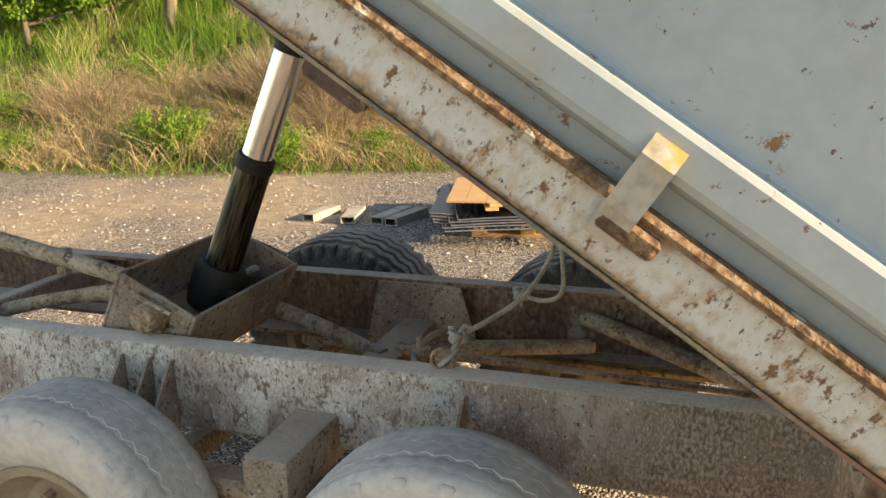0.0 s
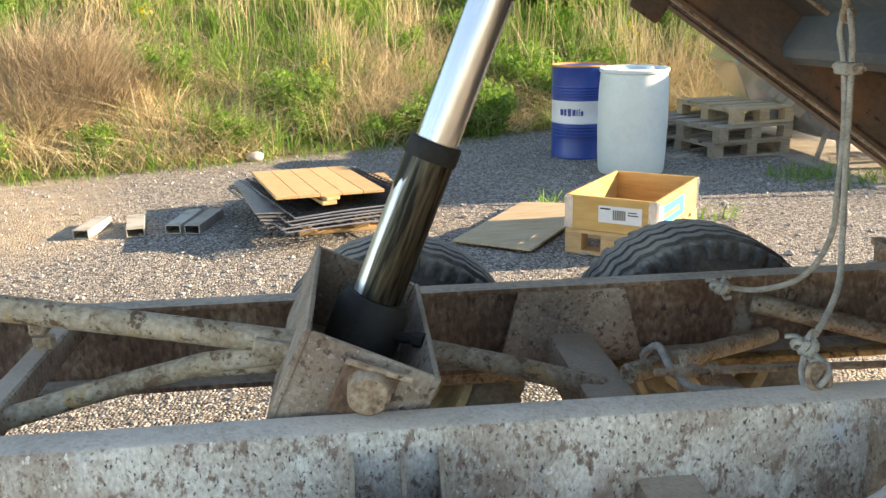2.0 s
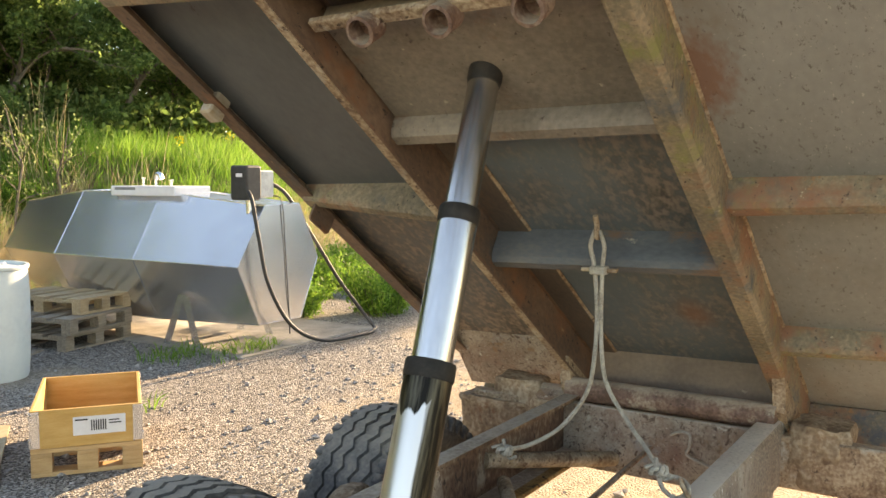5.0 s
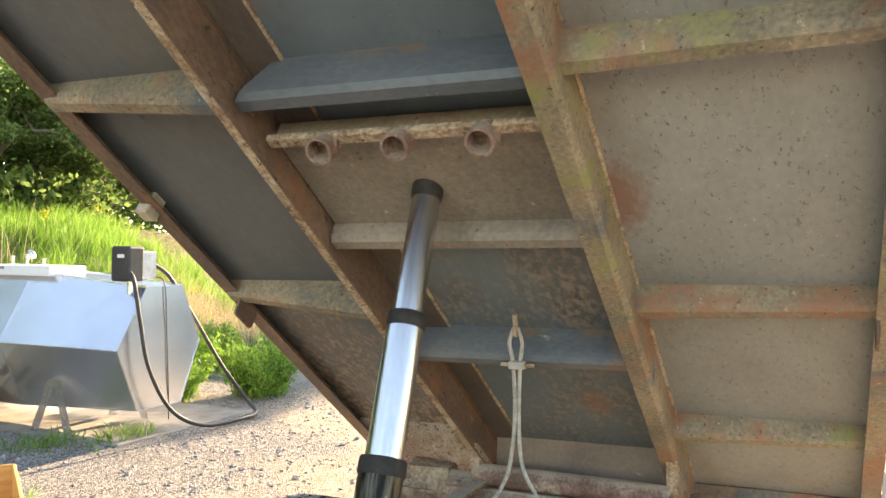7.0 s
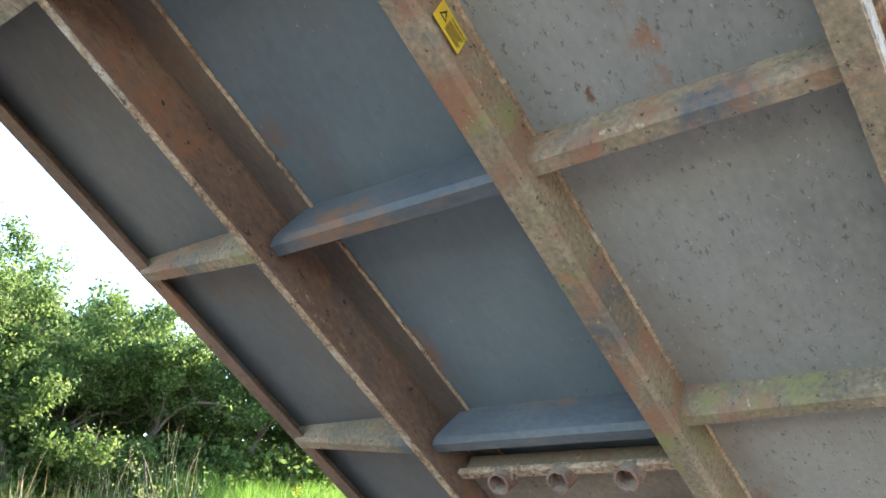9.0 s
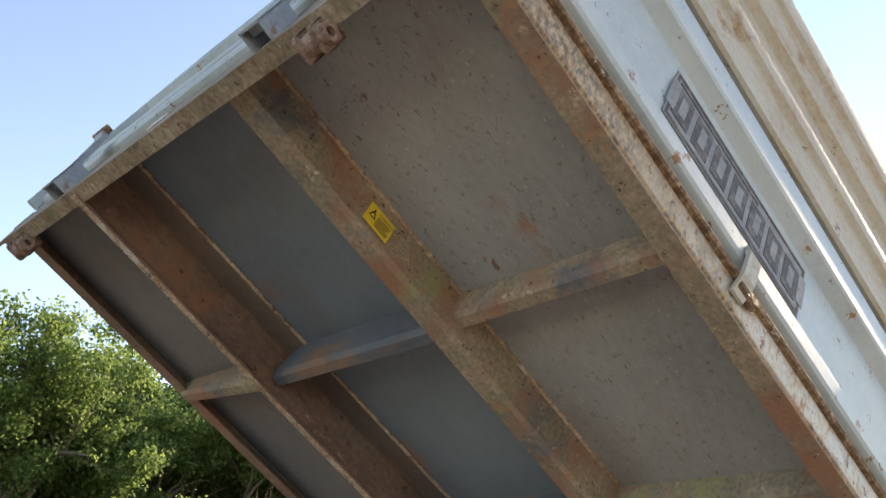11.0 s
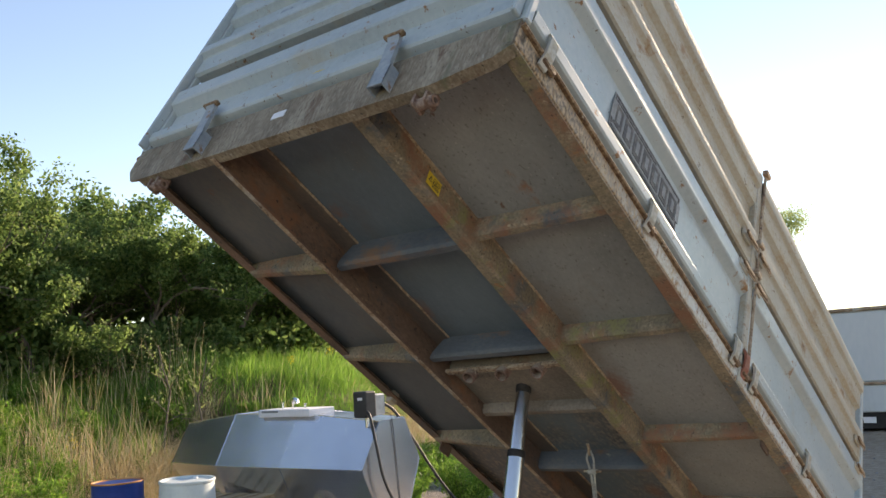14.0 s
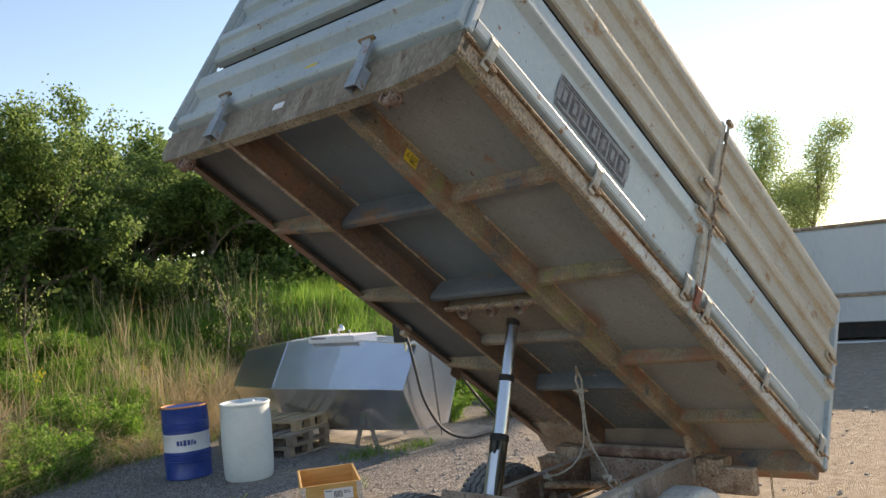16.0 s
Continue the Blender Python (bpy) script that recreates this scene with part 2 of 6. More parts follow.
RUST = (0.17, 0.075, 0.035)
M_rail = surface("worn_rail_paint", [(0.33, 0.275, 0.225), (0.45, 0.405, 0.345), (0.57, 0.54, 0.475), (0.7, 0.69, 0.63)], 4, (0.6, 0.9), 0, 0.28, 120, (1.2, 1, 0.7),
                 [((0.52, 0.49, 0.31), 3.1, 0.585, 0.08), ((0.76, 0.77, 0.69), 3.4, 0.53, 0.07), ((0.42, 0.49, 0.56), 5, 0.6, 0.14), ((0.3, 0.225, 0.175), 6, 0.5, 0.16), ((0.24, 0.17, 0.13), 42, 0.535, 0.07), ((0.74, 0.72, 0.65), 60, 0.6, 0.05), ((0.08, 0.055, 0.045), 110, 0.575, 0.04)], grit=0.8, dust=(0.67, 0.6, 0.52), bare=[((0.19, 0.145, 0.115), 0.45, 1.25, 0)])
# red-brown rust of the far beams, their shade put into the tone
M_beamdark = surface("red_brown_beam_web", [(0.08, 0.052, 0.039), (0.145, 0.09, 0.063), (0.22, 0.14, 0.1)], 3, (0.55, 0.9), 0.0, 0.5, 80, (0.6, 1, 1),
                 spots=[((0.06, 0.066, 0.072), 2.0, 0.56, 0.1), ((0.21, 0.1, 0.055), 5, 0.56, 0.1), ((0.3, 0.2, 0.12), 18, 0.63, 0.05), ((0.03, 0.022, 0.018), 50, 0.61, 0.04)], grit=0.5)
M_flange = surface("dark_brown_beam_flange", [(0.066, 0.053, 0.047), (0.11, 0.085, 0.07), (0.16, 0.12, 0.09)], 3, (0.5, 0.8), 0.1, 0.3, 80, (0.5, 1, 1),
                   spots=[((0.17, 0.09, 0.05), 4, 0.56, 0.1)], grit=0.4)
M_railrust = surface("rusted_rail_web", [(0.1, 0.055, 0.035), (0.19, 0.115, 0.075), (0.33, 0.25, 0.18)], 5, (0.7, 0.95), 0, 0.7, 70, (1, 1, 0.6),
                 [((0.36, 0.3, 0.23), 6, 0.6, 0.08), ((0.06, 0.04, 0.03), 50, 0.58, 0.05)], grit=0.8, dust=(0.52, 0.45, 0.37))
M_rust = surface("rusty_steel", [(0.16, 0.095, 0.058), (0.32, 0.225, 0.15), (0.5, 0.395, 0.28)], 9, (0.7, 0.95), 0.0, 0.7, 90,
                 spots=[((0.46, 0.42, 0.36), 5, 0.57, 0.08), ((0.1, 0.065, 0.045), 40, 0.58, 0.05)], grit=0.7, dust=(0.42, 0.34, 0.26))
M_cradle = surface("dusty_rusted_plate", [(0.15, 0.105, 0.078), (0.28, 0.215, 0.165), (0.43, 0.37, 0.3)], 3, (0.7, 0.95), 0.0, 0.6, 110,
                   spots=[((0.24, 0.135, 0.075), 6, 0.58, 0.09), ((0.22, 0.135, 0.1), 3.5, 0.52, 0.12), ((0.27, 0.275, 0.27), 4, 0.58, 0.1), ((0.46, 0.42, 0.35), 11, 0.61, 0.05), ((0.11, 0.072, 0.052), 45, 0.56, 0.05), ((0.5, 0.45, 0.38), 110, 0.62, 0.03), ((0.05, 0.035, 0.028), 130, 0.6, 0.03)], grit=0.4, dust=(0.46, 0.39, 0.31))
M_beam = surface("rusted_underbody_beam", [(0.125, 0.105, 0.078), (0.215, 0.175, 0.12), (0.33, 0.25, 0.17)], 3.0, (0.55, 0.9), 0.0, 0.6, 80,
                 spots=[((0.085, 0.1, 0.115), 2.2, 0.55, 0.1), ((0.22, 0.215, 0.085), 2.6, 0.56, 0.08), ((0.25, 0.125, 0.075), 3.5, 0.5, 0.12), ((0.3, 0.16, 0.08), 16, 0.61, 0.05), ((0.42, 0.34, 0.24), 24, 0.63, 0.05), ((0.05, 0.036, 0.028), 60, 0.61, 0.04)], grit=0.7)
M_ochre = surface("ochre_rust", [(0.16, 0.09, 0.035), (0.34, 0.21, 0.08), (0.46, 0.31, 0.14)], 7, (0.7, 0.95), 0.0, 0.6, 90, spots=[((0.09, 0.05, 0.03), 30, 0.57, 0.05)], grit=0.7)
M_smear = surface("blue_paint_smear", [(0.1, 0.12, 0.13), (0.07, 0.13, 0.16)], 20, (0.6, 0.8), 0, 0.1, 80)
M_brownplate = surface("dull_brown_plate", [(0.15, 0.105, 0.078), (0.2, 0.145, 0.108), (0.25, 0.185, 0.135)], 3, (0.6, 0.9), 0.0, 0.3, 70, spots=[((0.15, 0.08, 0.05), 5, 0.6, 0.1), ((0.33, 0.26, 0.19), 16, 0.64, 0.05)], grit=0.4)
M_brace = surface("ochre_rusted_tube", [(0.19, 0.135, 0.09), (0.36, 0.295, 0.21), (0.52, 0.46, 0.365)], 8, (0.7, 0.95), 0.0, 0.5, 90,
                  spots=[((0.42, 0.27, 0.11), 9, 0.57, 0.07), ((0.4, 0.41, 0.38), 6, 0.6, 0.08), ((0.15, 0.095, 0.06), 28, 0.56, 0.05), ((0.06, 0.042, 0.034), 80, 0.6, 0.04)], grit=0.6)
M_headplate = surface("dusty_tan_head_plate", [(0.145, 0.122, 0.098), (0.215, 0.18, 0.145), (0.29, 0.24, 0.19)], 2.5, (0.6, 0.9), 0.0, 0.3, 70,
                      spots=[((0.23, 0.115, 0.065), 3, 0.57, 0.1), ((0.46, 0.4, 0.3), 14, 0.63, 0.05), ((0.09, 0.065, 0.05), 40, 0.62, 0.04)], grit=0.5)
M_tube = surface("dark_red_rust_tube", [(0.1, 0.055, 0.04), (0.18, 0.105, 0.08), (0.3, 0.22, 0.17)], 7, (0.6, 0.9), 0, 0.6, 90, spots=[((0.4, 0.33, 0.26), 10, 0.58, 0.08), ((0.07, 0.04, 0.03), 40, 0.6, 0.05)], grit=0.6, dust=(0.42, 0.34, 0.26))
M_cross = surface("blue_grey_crossmember", [(0.06, 0.073, 0.087), (0.1, 0.115, 0.13), (0.17, 0.16, 0.145)], 3, (0.35, 0.7), 0.1, 0.35, 90, (1, 0.5, 1),
                  spots=[((0.2, 0.115, 0.07), 4, 0.55, 0.1), ((0.42, 0.38, 0.3), 9, 0.66, 0.05)])
# one floor in three tones, bounced light put in: paler near, darker far
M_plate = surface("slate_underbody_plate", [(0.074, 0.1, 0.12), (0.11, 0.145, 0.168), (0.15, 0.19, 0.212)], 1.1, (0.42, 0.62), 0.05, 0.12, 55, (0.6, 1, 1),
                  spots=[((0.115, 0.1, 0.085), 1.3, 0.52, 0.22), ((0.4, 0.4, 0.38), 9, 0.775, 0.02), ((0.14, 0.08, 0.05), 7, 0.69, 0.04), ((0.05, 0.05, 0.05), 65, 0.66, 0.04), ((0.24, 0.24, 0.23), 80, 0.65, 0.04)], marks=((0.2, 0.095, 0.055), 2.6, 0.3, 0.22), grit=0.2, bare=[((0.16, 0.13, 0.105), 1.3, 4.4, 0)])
M_plate_far = surface("darker_brown_underbody_plate", [(0.062, 0.072, 0.08), (0.098, 0.108, 0.114), (0.15, 0.148, 0.138)], 1.3, (0.42, 0.65), 0.05, 0.12, 55, (0.6, 1, 1),
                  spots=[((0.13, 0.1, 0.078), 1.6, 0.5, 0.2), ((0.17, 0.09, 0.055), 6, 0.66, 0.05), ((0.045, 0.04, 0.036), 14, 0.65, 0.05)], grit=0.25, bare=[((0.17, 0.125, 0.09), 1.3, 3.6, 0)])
# glare and light off the ground lifted into this colour; the rust is its own
M_plate_near = surface("glare_paled_underbody_plate", [(0.155, 0.158, 0.154), (0.225, 0.227, 0.22), (0.3, 0.3, 0.29)], 1.2, (0.42, 0.65), 0.05, 0.15, 60, (0.6, 1, 1),
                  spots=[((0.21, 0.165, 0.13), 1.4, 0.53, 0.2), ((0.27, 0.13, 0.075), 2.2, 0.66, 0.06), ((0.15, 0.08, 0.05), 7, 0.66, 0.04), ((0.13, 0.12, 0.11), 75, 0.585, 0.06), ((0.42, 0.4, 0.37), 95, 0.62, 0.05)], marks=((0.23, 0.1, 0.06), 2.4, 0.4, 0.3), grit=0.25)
M_body = surface("pale_blue_grey_body_paint", [(0.29, 0.34, 0.355), (0.36, 0.415, 0.425), (0.43, 0.47, 0.465)], 1.5, (0.35, 0.55), 0, 0.06, 40,
                 spots=[((0.36, 0.34, 0.28), 2.2, 0.58, 0.15), ((0.27, 0.14, 0.06), 5, 0.65, 0.04), ((0.24, 0.12, 0.05), 16, 0.63, 0.03), ((0.13, 0.075, 0.045), 38, 0.645, 0.02)])
M_body_worn = surface("rust_streaked_body_paint", [(0.35, 0.27, 0.175), (0.41, 0.37, 0.295), (0.45, 0.43, 0.365)], 4, (0.45, 0.75), 0, 0.25, 70, (0.7, 1, 1.2),
                      spots=[((0.29, 0.17, 0.08), 5, 0.6, 0.07), ((0.13, 0.08, 0.05), 26, 0.63, 0.04)], grit=0.5)
M_edge = surface("rust_blotched_edge_paint", [(0.4, 0.28, 0.15), (0.55, 0.54, 0.49), (0.6, 0.62, 0.59)], 4.5, (0.5, 0.8), 0, 0.35, 60, (1.3, 1, 0.85),
                 spots=[((0.45, 0.29, 0.13), 6, 0.55, 0.14), ((0.34, 0.17, 0.065), 11, 0.565, 0.07), ((0.19, 0.1, 0.05), 38, 0.57, 0.05), ((0.1, 0.055, 0.03), 80, 0.6, 0.03), ((0.34, 0.38, 0.38), 2.5, 0.66, 0.02)], grit=0.5, bare=[((0.3, 0.175, 0.085), 0.1, 0.15, 2), ((0.3, 0.19, 0.1), 0.088, 0.05, 2), ((0.3, 0.2, 0.11), 1.7, 0.5, 0)])
M_rustlip = surface("flaking_rust_lip", [(0.085, 0.045, 0.024), (0.18, 0.105, 0.055), (0.32, 0.235, 0.15)], 14, (0.7, 0.95), 0, 0.8, 90,
                    spots=[((0.5, 0.47, 0.38), 9, 0.6, 0.05), ((0.09, 0.05, 0.03), 30, 0.6, 0.04)], grit=0.8)
M_redlead = surface("red_lead_paint", [(0.22, 0.07, 0.04), (0.3, 0.11, 0.07), (0.33, 0.16, 0.1)], 9, (0.6, 0.85), 0, 0.3, 80)
M_stake = surface("blue_grey_stake_paint", [(0.18, 0.215, 0.245), (0.27, 0.31, 0.34), (0.36, 0.39, 0.41)], 5, (0.45, 0.7), 0, 0.15, 60, spots=[((0.24, 0.13, 0.07), 9, 0.6, 0.06)])
M_signbase = surface("faded_sign_grey", [(0.15, 0.155, 0.16), (0.22, 0.225, 0.23), (0.31, 0.31, 0.3)], 14, (0.6, 0.8), 0, 0.05, 120, spots=[((0.12, 0.08, 0.06), 30, 0.58, 0.08)])
M_signbar = surface("faded_sign_print", [(0.03, 0.03, 0.035), (0.07, 0.065, 0.065), (0.2, 0.18, 0.16)], 22, (0.6, 0.8), 0, 0.05, 140)
M_fascia = surface("scuffed_brown_front_beam", [(0.12, 0.09, 0.06), (0.22, 0.175, 0.122), (0.34, 0.29, 0.215)], 3.5, (0.6, 0.9), 0, 0.5, 60, (1, 1.4, 0.5),
                   [((0.12, 0.065, 0.038), 6, 0.55, 0.1), ((0.12, 0.13, 0.075), 4, 0.58, 0.1), ((0.42, 0.39, 0.33), 30, 0.63, 0.05), ((0.06, 0.047, 0.035), 60, 0.6, 0.04)], grit=0.6)
M_rubber = surface("dusty_tyre_rubber", [(0.055, 0.058, 0.06), (0.12, 0.12, 0.12), (0.24, 0.22, 0.19)], 5, (0.75, 0.95), 0, 0.3, 80, dust=(0.34, 0.3, 0.25))
M_rubber_pale = surface("mud_dusted_tyre_rubber", [(0.36, 0.355, 0.335), (0.49, 0.48, 0.45), (0.6, 0.58, 0.535)], 3, (0.85, 1.0), 0, 0.25, 50,
                        spots=[((0.17, 0.17, 0.17), 5, 0.64, 0.1), ((0.6, 0.56, 0.48), 9, 0.62, 0.08)], grit=0.6)
M_rim = surface("dirty_cream_rim", [(0.2, 0.16, 0.1), (0.33, 0.28, 0.2), (0.4, 0.35, 0.27)], 6, (0.5, 0.8), 0.1, 0.3, 60)
M_chrome = surface("polished_ram_steel", [(0.5, 0.5, 0.5), (0.6, 0.6, 0.6), (0.66, 0.66, 0.66)], 6, (0.16, 0.3), 1.0, 0.02, 200, (1, 1, 0.1))


def oil_streaked_steel():
    """Polished steel with a ragged film of black oil down its rear side and under the collar."""
    m = bpy.data.materials.new("oil_streaked_ram_steel")
    m.use_nodes = True
    n, l = m.node_tree.nodes, m.node_tree.links
    b = n["Principled BSDF"]
    tc = n.new("ShaderNodeTexCoord")
    mp = n.new("ShaderNodeMapping")
    mp.inputs["Scale"].default_value = (11, 11, 1.1)
    l.new(tc.outputs["Object"], mp.inputs[0])
    rag = n.new("ShaderNodeTexNoise")
    rag.inputs["Scale"].default_value, rag.inputs["Detail"].default_value = 1.6, 5
    l.new(mp.outputs[0], rag.inputs[0])
    fine = n.new("ShaderNodeTexNoise")
    fine.inputs["Scale"].default_value, fine.inputs["Detail"].default_value = 9, 4
    l.new(mp.outputs[0], fine.inputs[0])
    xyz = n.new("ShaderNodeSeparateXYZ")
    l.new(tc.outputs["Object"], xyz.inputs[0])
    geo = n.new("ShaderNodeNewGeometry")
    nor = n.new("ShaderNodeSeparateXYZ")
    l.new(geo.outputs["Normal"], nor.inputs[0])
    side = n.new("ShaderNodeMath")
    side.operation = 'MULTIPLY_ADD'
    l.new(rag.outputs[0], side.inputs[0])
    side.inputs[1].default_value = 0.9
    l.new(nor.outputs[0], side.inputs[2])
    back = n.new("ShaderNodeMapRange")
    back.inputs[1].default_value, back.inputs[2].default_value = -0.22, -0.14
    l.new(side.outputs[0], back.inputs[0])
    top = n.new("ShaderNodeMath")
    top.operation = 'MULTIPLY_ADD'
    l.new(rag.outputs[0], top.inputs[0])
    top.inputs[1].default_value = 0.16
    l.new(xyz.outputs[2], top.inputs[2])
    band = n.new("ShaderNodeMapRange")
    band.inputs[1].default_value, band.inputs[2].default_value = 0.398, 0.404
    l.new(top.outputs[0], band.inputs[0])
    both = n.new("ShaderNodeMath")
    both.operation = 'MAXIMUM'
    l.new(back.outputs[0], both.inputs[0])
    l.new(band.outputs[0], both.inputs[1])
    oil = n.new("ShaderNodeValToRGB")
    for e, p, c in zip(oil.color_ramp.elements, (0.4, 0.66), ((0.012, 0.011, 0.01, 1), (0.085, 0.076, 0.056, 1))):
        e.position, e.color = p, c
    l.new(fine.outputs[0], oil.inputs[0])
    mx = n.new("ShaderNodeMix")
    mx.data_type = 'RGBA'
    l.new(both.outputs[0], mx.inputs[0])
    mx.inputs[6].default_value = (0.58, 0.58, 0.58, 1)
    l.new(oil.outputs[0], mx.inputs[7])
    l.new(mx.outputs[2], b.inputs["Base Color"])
    ro = n.new("ShaderNodeMapRange")
    ro.inputs[3].default_value, ro.inputs[4].default_value = 0.33, 0.38
    l.new(both.outputs[0], ro.inputs[0])
    l.new(ro.outputs[0], b.inputs["Roughness"])
    b.inputs["Metallic"].default_value = 0.9
    return m


M_oilychrome = oil_streaked_steel()
M_black = surface("oily_black_steel", [(0.012, 0.012, 0.012), (0.022, 0.021, 0.02), (0.04, 0.035, 0.032)], 8, (0.5, 0.75), 0.0, 0.3, 90, spec=0.25)
M_rope = surface("grey_braided_rope", [(0.25, 0.235, 0.205), (0.4, 0.375, 0.33), (0.52, 0.495, 0.43)], 30, (0.8, 0.95), 0, 0.8, 240)
M_yellow = surface("yellow_label_film", [(0.6, 0.4, 0.02), (0.68, 0.47, 0.03), (0.7, 0.5, 0.06)], 12, (0.4, 0.6), 0, 0.05, 80)
M_dark = surface("black_print", [(0.02, 0.02, 0.02), (0.03, 0.03, 0.03)], 10, (0.5, 0.7), 0, 0)
M_whiteprint = surface("white_paper", [(0.66, 0.66, 0.68), (0.74, 0.74, 0.75)], 20, (0.6, 0.8), 0, 0.02)
M_wood = surface("new_pine", [(0.42, 0.25, 0.11), (0.52, 0.33, 0.16), (0.6, 0.4, 0.21)], 6, (0.6, 0.8), 0, 0.2, 60, (1, 8, 8), rnd=0.12)
M_oldwood = surface("grey_pallet_wood", [(0.18, 0.145, 0.105), (0.28, 0.235, 0.18), (0.37, 0.32, 0.255)], 6, (0.7, 0.9), 0, 0.3, 60, (1, 8, 8), rnd=0.18)
M_ply = surface("weathered_plywood", [(0.34, 0.25, 0.14), (0.44, 0.33, 0.2), (0.5, 0.4, 0.27)], 3, (0.6, 0.85), 0, 0.15, 50, (1, 5, 1), spots=[((0.25, 0.19, 0.13), 5, 0.62, 0.1)])
M_collar = surface("orange_plywood_collar", [(0.5, 0.27, 0.07), (0.58, 0.34, 0.11), (0.64, 0.4, 0.16)], 4, (0.5, 0.75), 0, 0.1, 60, (1, 1, 7))
M_galv = surface("galvanised_sheet", [(0.66, 0.68, 0.71), (0.74, 0.76, 0.79), (0.82, 0.84, 0.86)], 1.6, (0.2, 0.3), 0.92, 0.0, 18, grit=0.12)
M_steel = surface("bare_steel", [(0.3, 0.3, 0.3), (0.42, 0.42, 0.42), (0.5, 0.5, 0.5)], 8, (0.35, 0.6), 0.9, 0.1, 60)
M_blue = surface("blue_drum_paint", [(0.01, 0.038, 0.19), (0.014, 0.052, 0.25), (0.022, 0.066, 0.29)], 4, (0.25, 0.45), 0, 0.06, 40)
M_drumwhite = surface("white_drum_band", [(0.62, 0.63, 0.64), (0.7, 0.71, 0.72)], 4, (0.35, 0.5), 0, 0.03, 40)
M_orange = surface("rusty_orange_drum_lid", [(0.45, 0.17, 0.04), (0.55, 0.24, 0.07), (0.5, 0.27, 0.12)], 7, (0.6, 0.85), 0, 0.2, 60)
M_plastic = surface("milky_blue_white_plastic", [(0.5, 0.56, 0.56), (0.56, 0.62, 0.61), (0.6, 0.66, 0.64)], 3, (0.4, 0.55), 0, 0.05, 30)
M_hose = surface("black_rubber_hose", [(0.02, 0.02, 0.02), (0.04, 0.04, 0.04)], 20, (0.5, 0.7), 0, 0.1)
M_bluetape = surface("blue_print", [(0.03, 0.25, 0.5), (0.04, 0.3, 0.55)], 10, (0.5, 0.6), 0, 0)
M_mud = surface("dried_mud", [(0.15, 0.095, 0.06), (0.27, 0.19, 0.125), (0.42, 0.33, 0.24)], 12, (0.85, 1.0), 0, 0.9, 60, spots=[((0.2, 0.09, 0.045), 7, 0.58, 0.08)], grit=0.7)
M_concrete = surface("worn_concrete", [(0.19, 0.165, 0.135), (0.28, 0.245, 0.2), (0.36, 0.32, 0.265)], 5, (0.8, 0.95), 0, 0.3, 70)
M_container = surface("pale_grey_container_paint", [(0.42, 0.45, 0.46), (0.5, 0.53, 0.54), (0.55, 0.57, 0.57)], 0.7, (0.5, 0.7), 0, 0.1, 12, (1, 1, 0.4), spots=[((0.3, 0.22, 0.16), 3, 0.7, 0.06)])
M_bark = surface("tree_bark", [(0.08, 0.06, 0.045), (0.15, 0.12, 0.09), (0.2, 0.17, 0.13)], 10, (0.85, 1), 0, 0.8, 60, (1, 1, 0.3))
M_leaf = leafy("tree_leaves", [(0.08, 0.14, 0.042), (0.135, 0.215, 0.062), (0.25, 0.33, 0.105)], 0.6)
M_leaf_light = leafy("pale_young_leaves", [(0.22, 0.3, 0.1), (0.32, 0.4, 0.15), (0.42, 0.48, 0.2)], 0.55)
M_bush = leafy("bush_leaves", [(0.078, 0.185, 0.025), (0.165, 0.315, 0.045), (0.3, 0.45, 0.088)], 0.5)
M_grass = leafy("green_grass", [(0.09, 0.21, 0.03), (0.17, 0.33, 0.05), (0.29, 0.43, 0.1)], 0.58)
M_straw = leafy("dry_straw", [(0.42, 0.32, 0.17), (0.58, 0.46, 0.26), (0.68, 0.58, 0.38)], 0.25)
M_brownweed = leafy("brown_dead_stalks", [(0.23, 0.165, 0.105), (0.36, 0.28, 0.185), (0.52, 0.43, 0.3)], 0.2)
M_flower = leafy("yellow_blossom", [(0.55, 0.45, 0.02), (0.65, 0.55, 0.04)], 0.3)

M_bush_stem = surface("green_stem", [(0.08, 0.12, 0.03), (0.13, 0.17, 0.05)], 10, (0.6, 0.8), 0, 0)
M_wood2 = surface("lighter_pallet_wood", [(0.34, 0.24, 0.14), (0.45, 0.34, 0.21), (0.52, 0.41, 0.28)], 6, (0.7, 0.9), 0, 0.3, 60, (1, 8, 8), rnd=0.12)
M_mesh = surface("dark_expanded_metal", [(0.06, 0.055, 0.055), (0.12, 0.11, 0.105), (0.2, 0.19, 0.18)], 10, (0.4, 0.7), 0.6, 0.1, 60)
M_offcut = surface("stained_pale_profile", [(0.25, 0.2, 0.13), (0.45, 0.42, 0.36), (0.5, 0.47, 0.42)], 6, (0.5, 0.8), 0.2, 0.2, 60, spots=[((0.45, 0.33, 0.06), 4, 0.58, 0.06), ((0.22, 0.1, 0.05), 7, 0.6, 0.06)])
M_stone = surface("gravel_stone", [(0.17, 0.155, 0.145), (0.32, 0.3, 0.28), (0.5, 0.47, 0.44)], 25, (0.8, 1.0), 0, 0.2, 90)
M_palestone = surface("pale_boulder", [(0.36, 0.33, 0.29), (0.46, 0.43, 0.38), (0.54, 0.51, 0.46)], 12, (0.8, 1.0), 0, 0.4, 60)


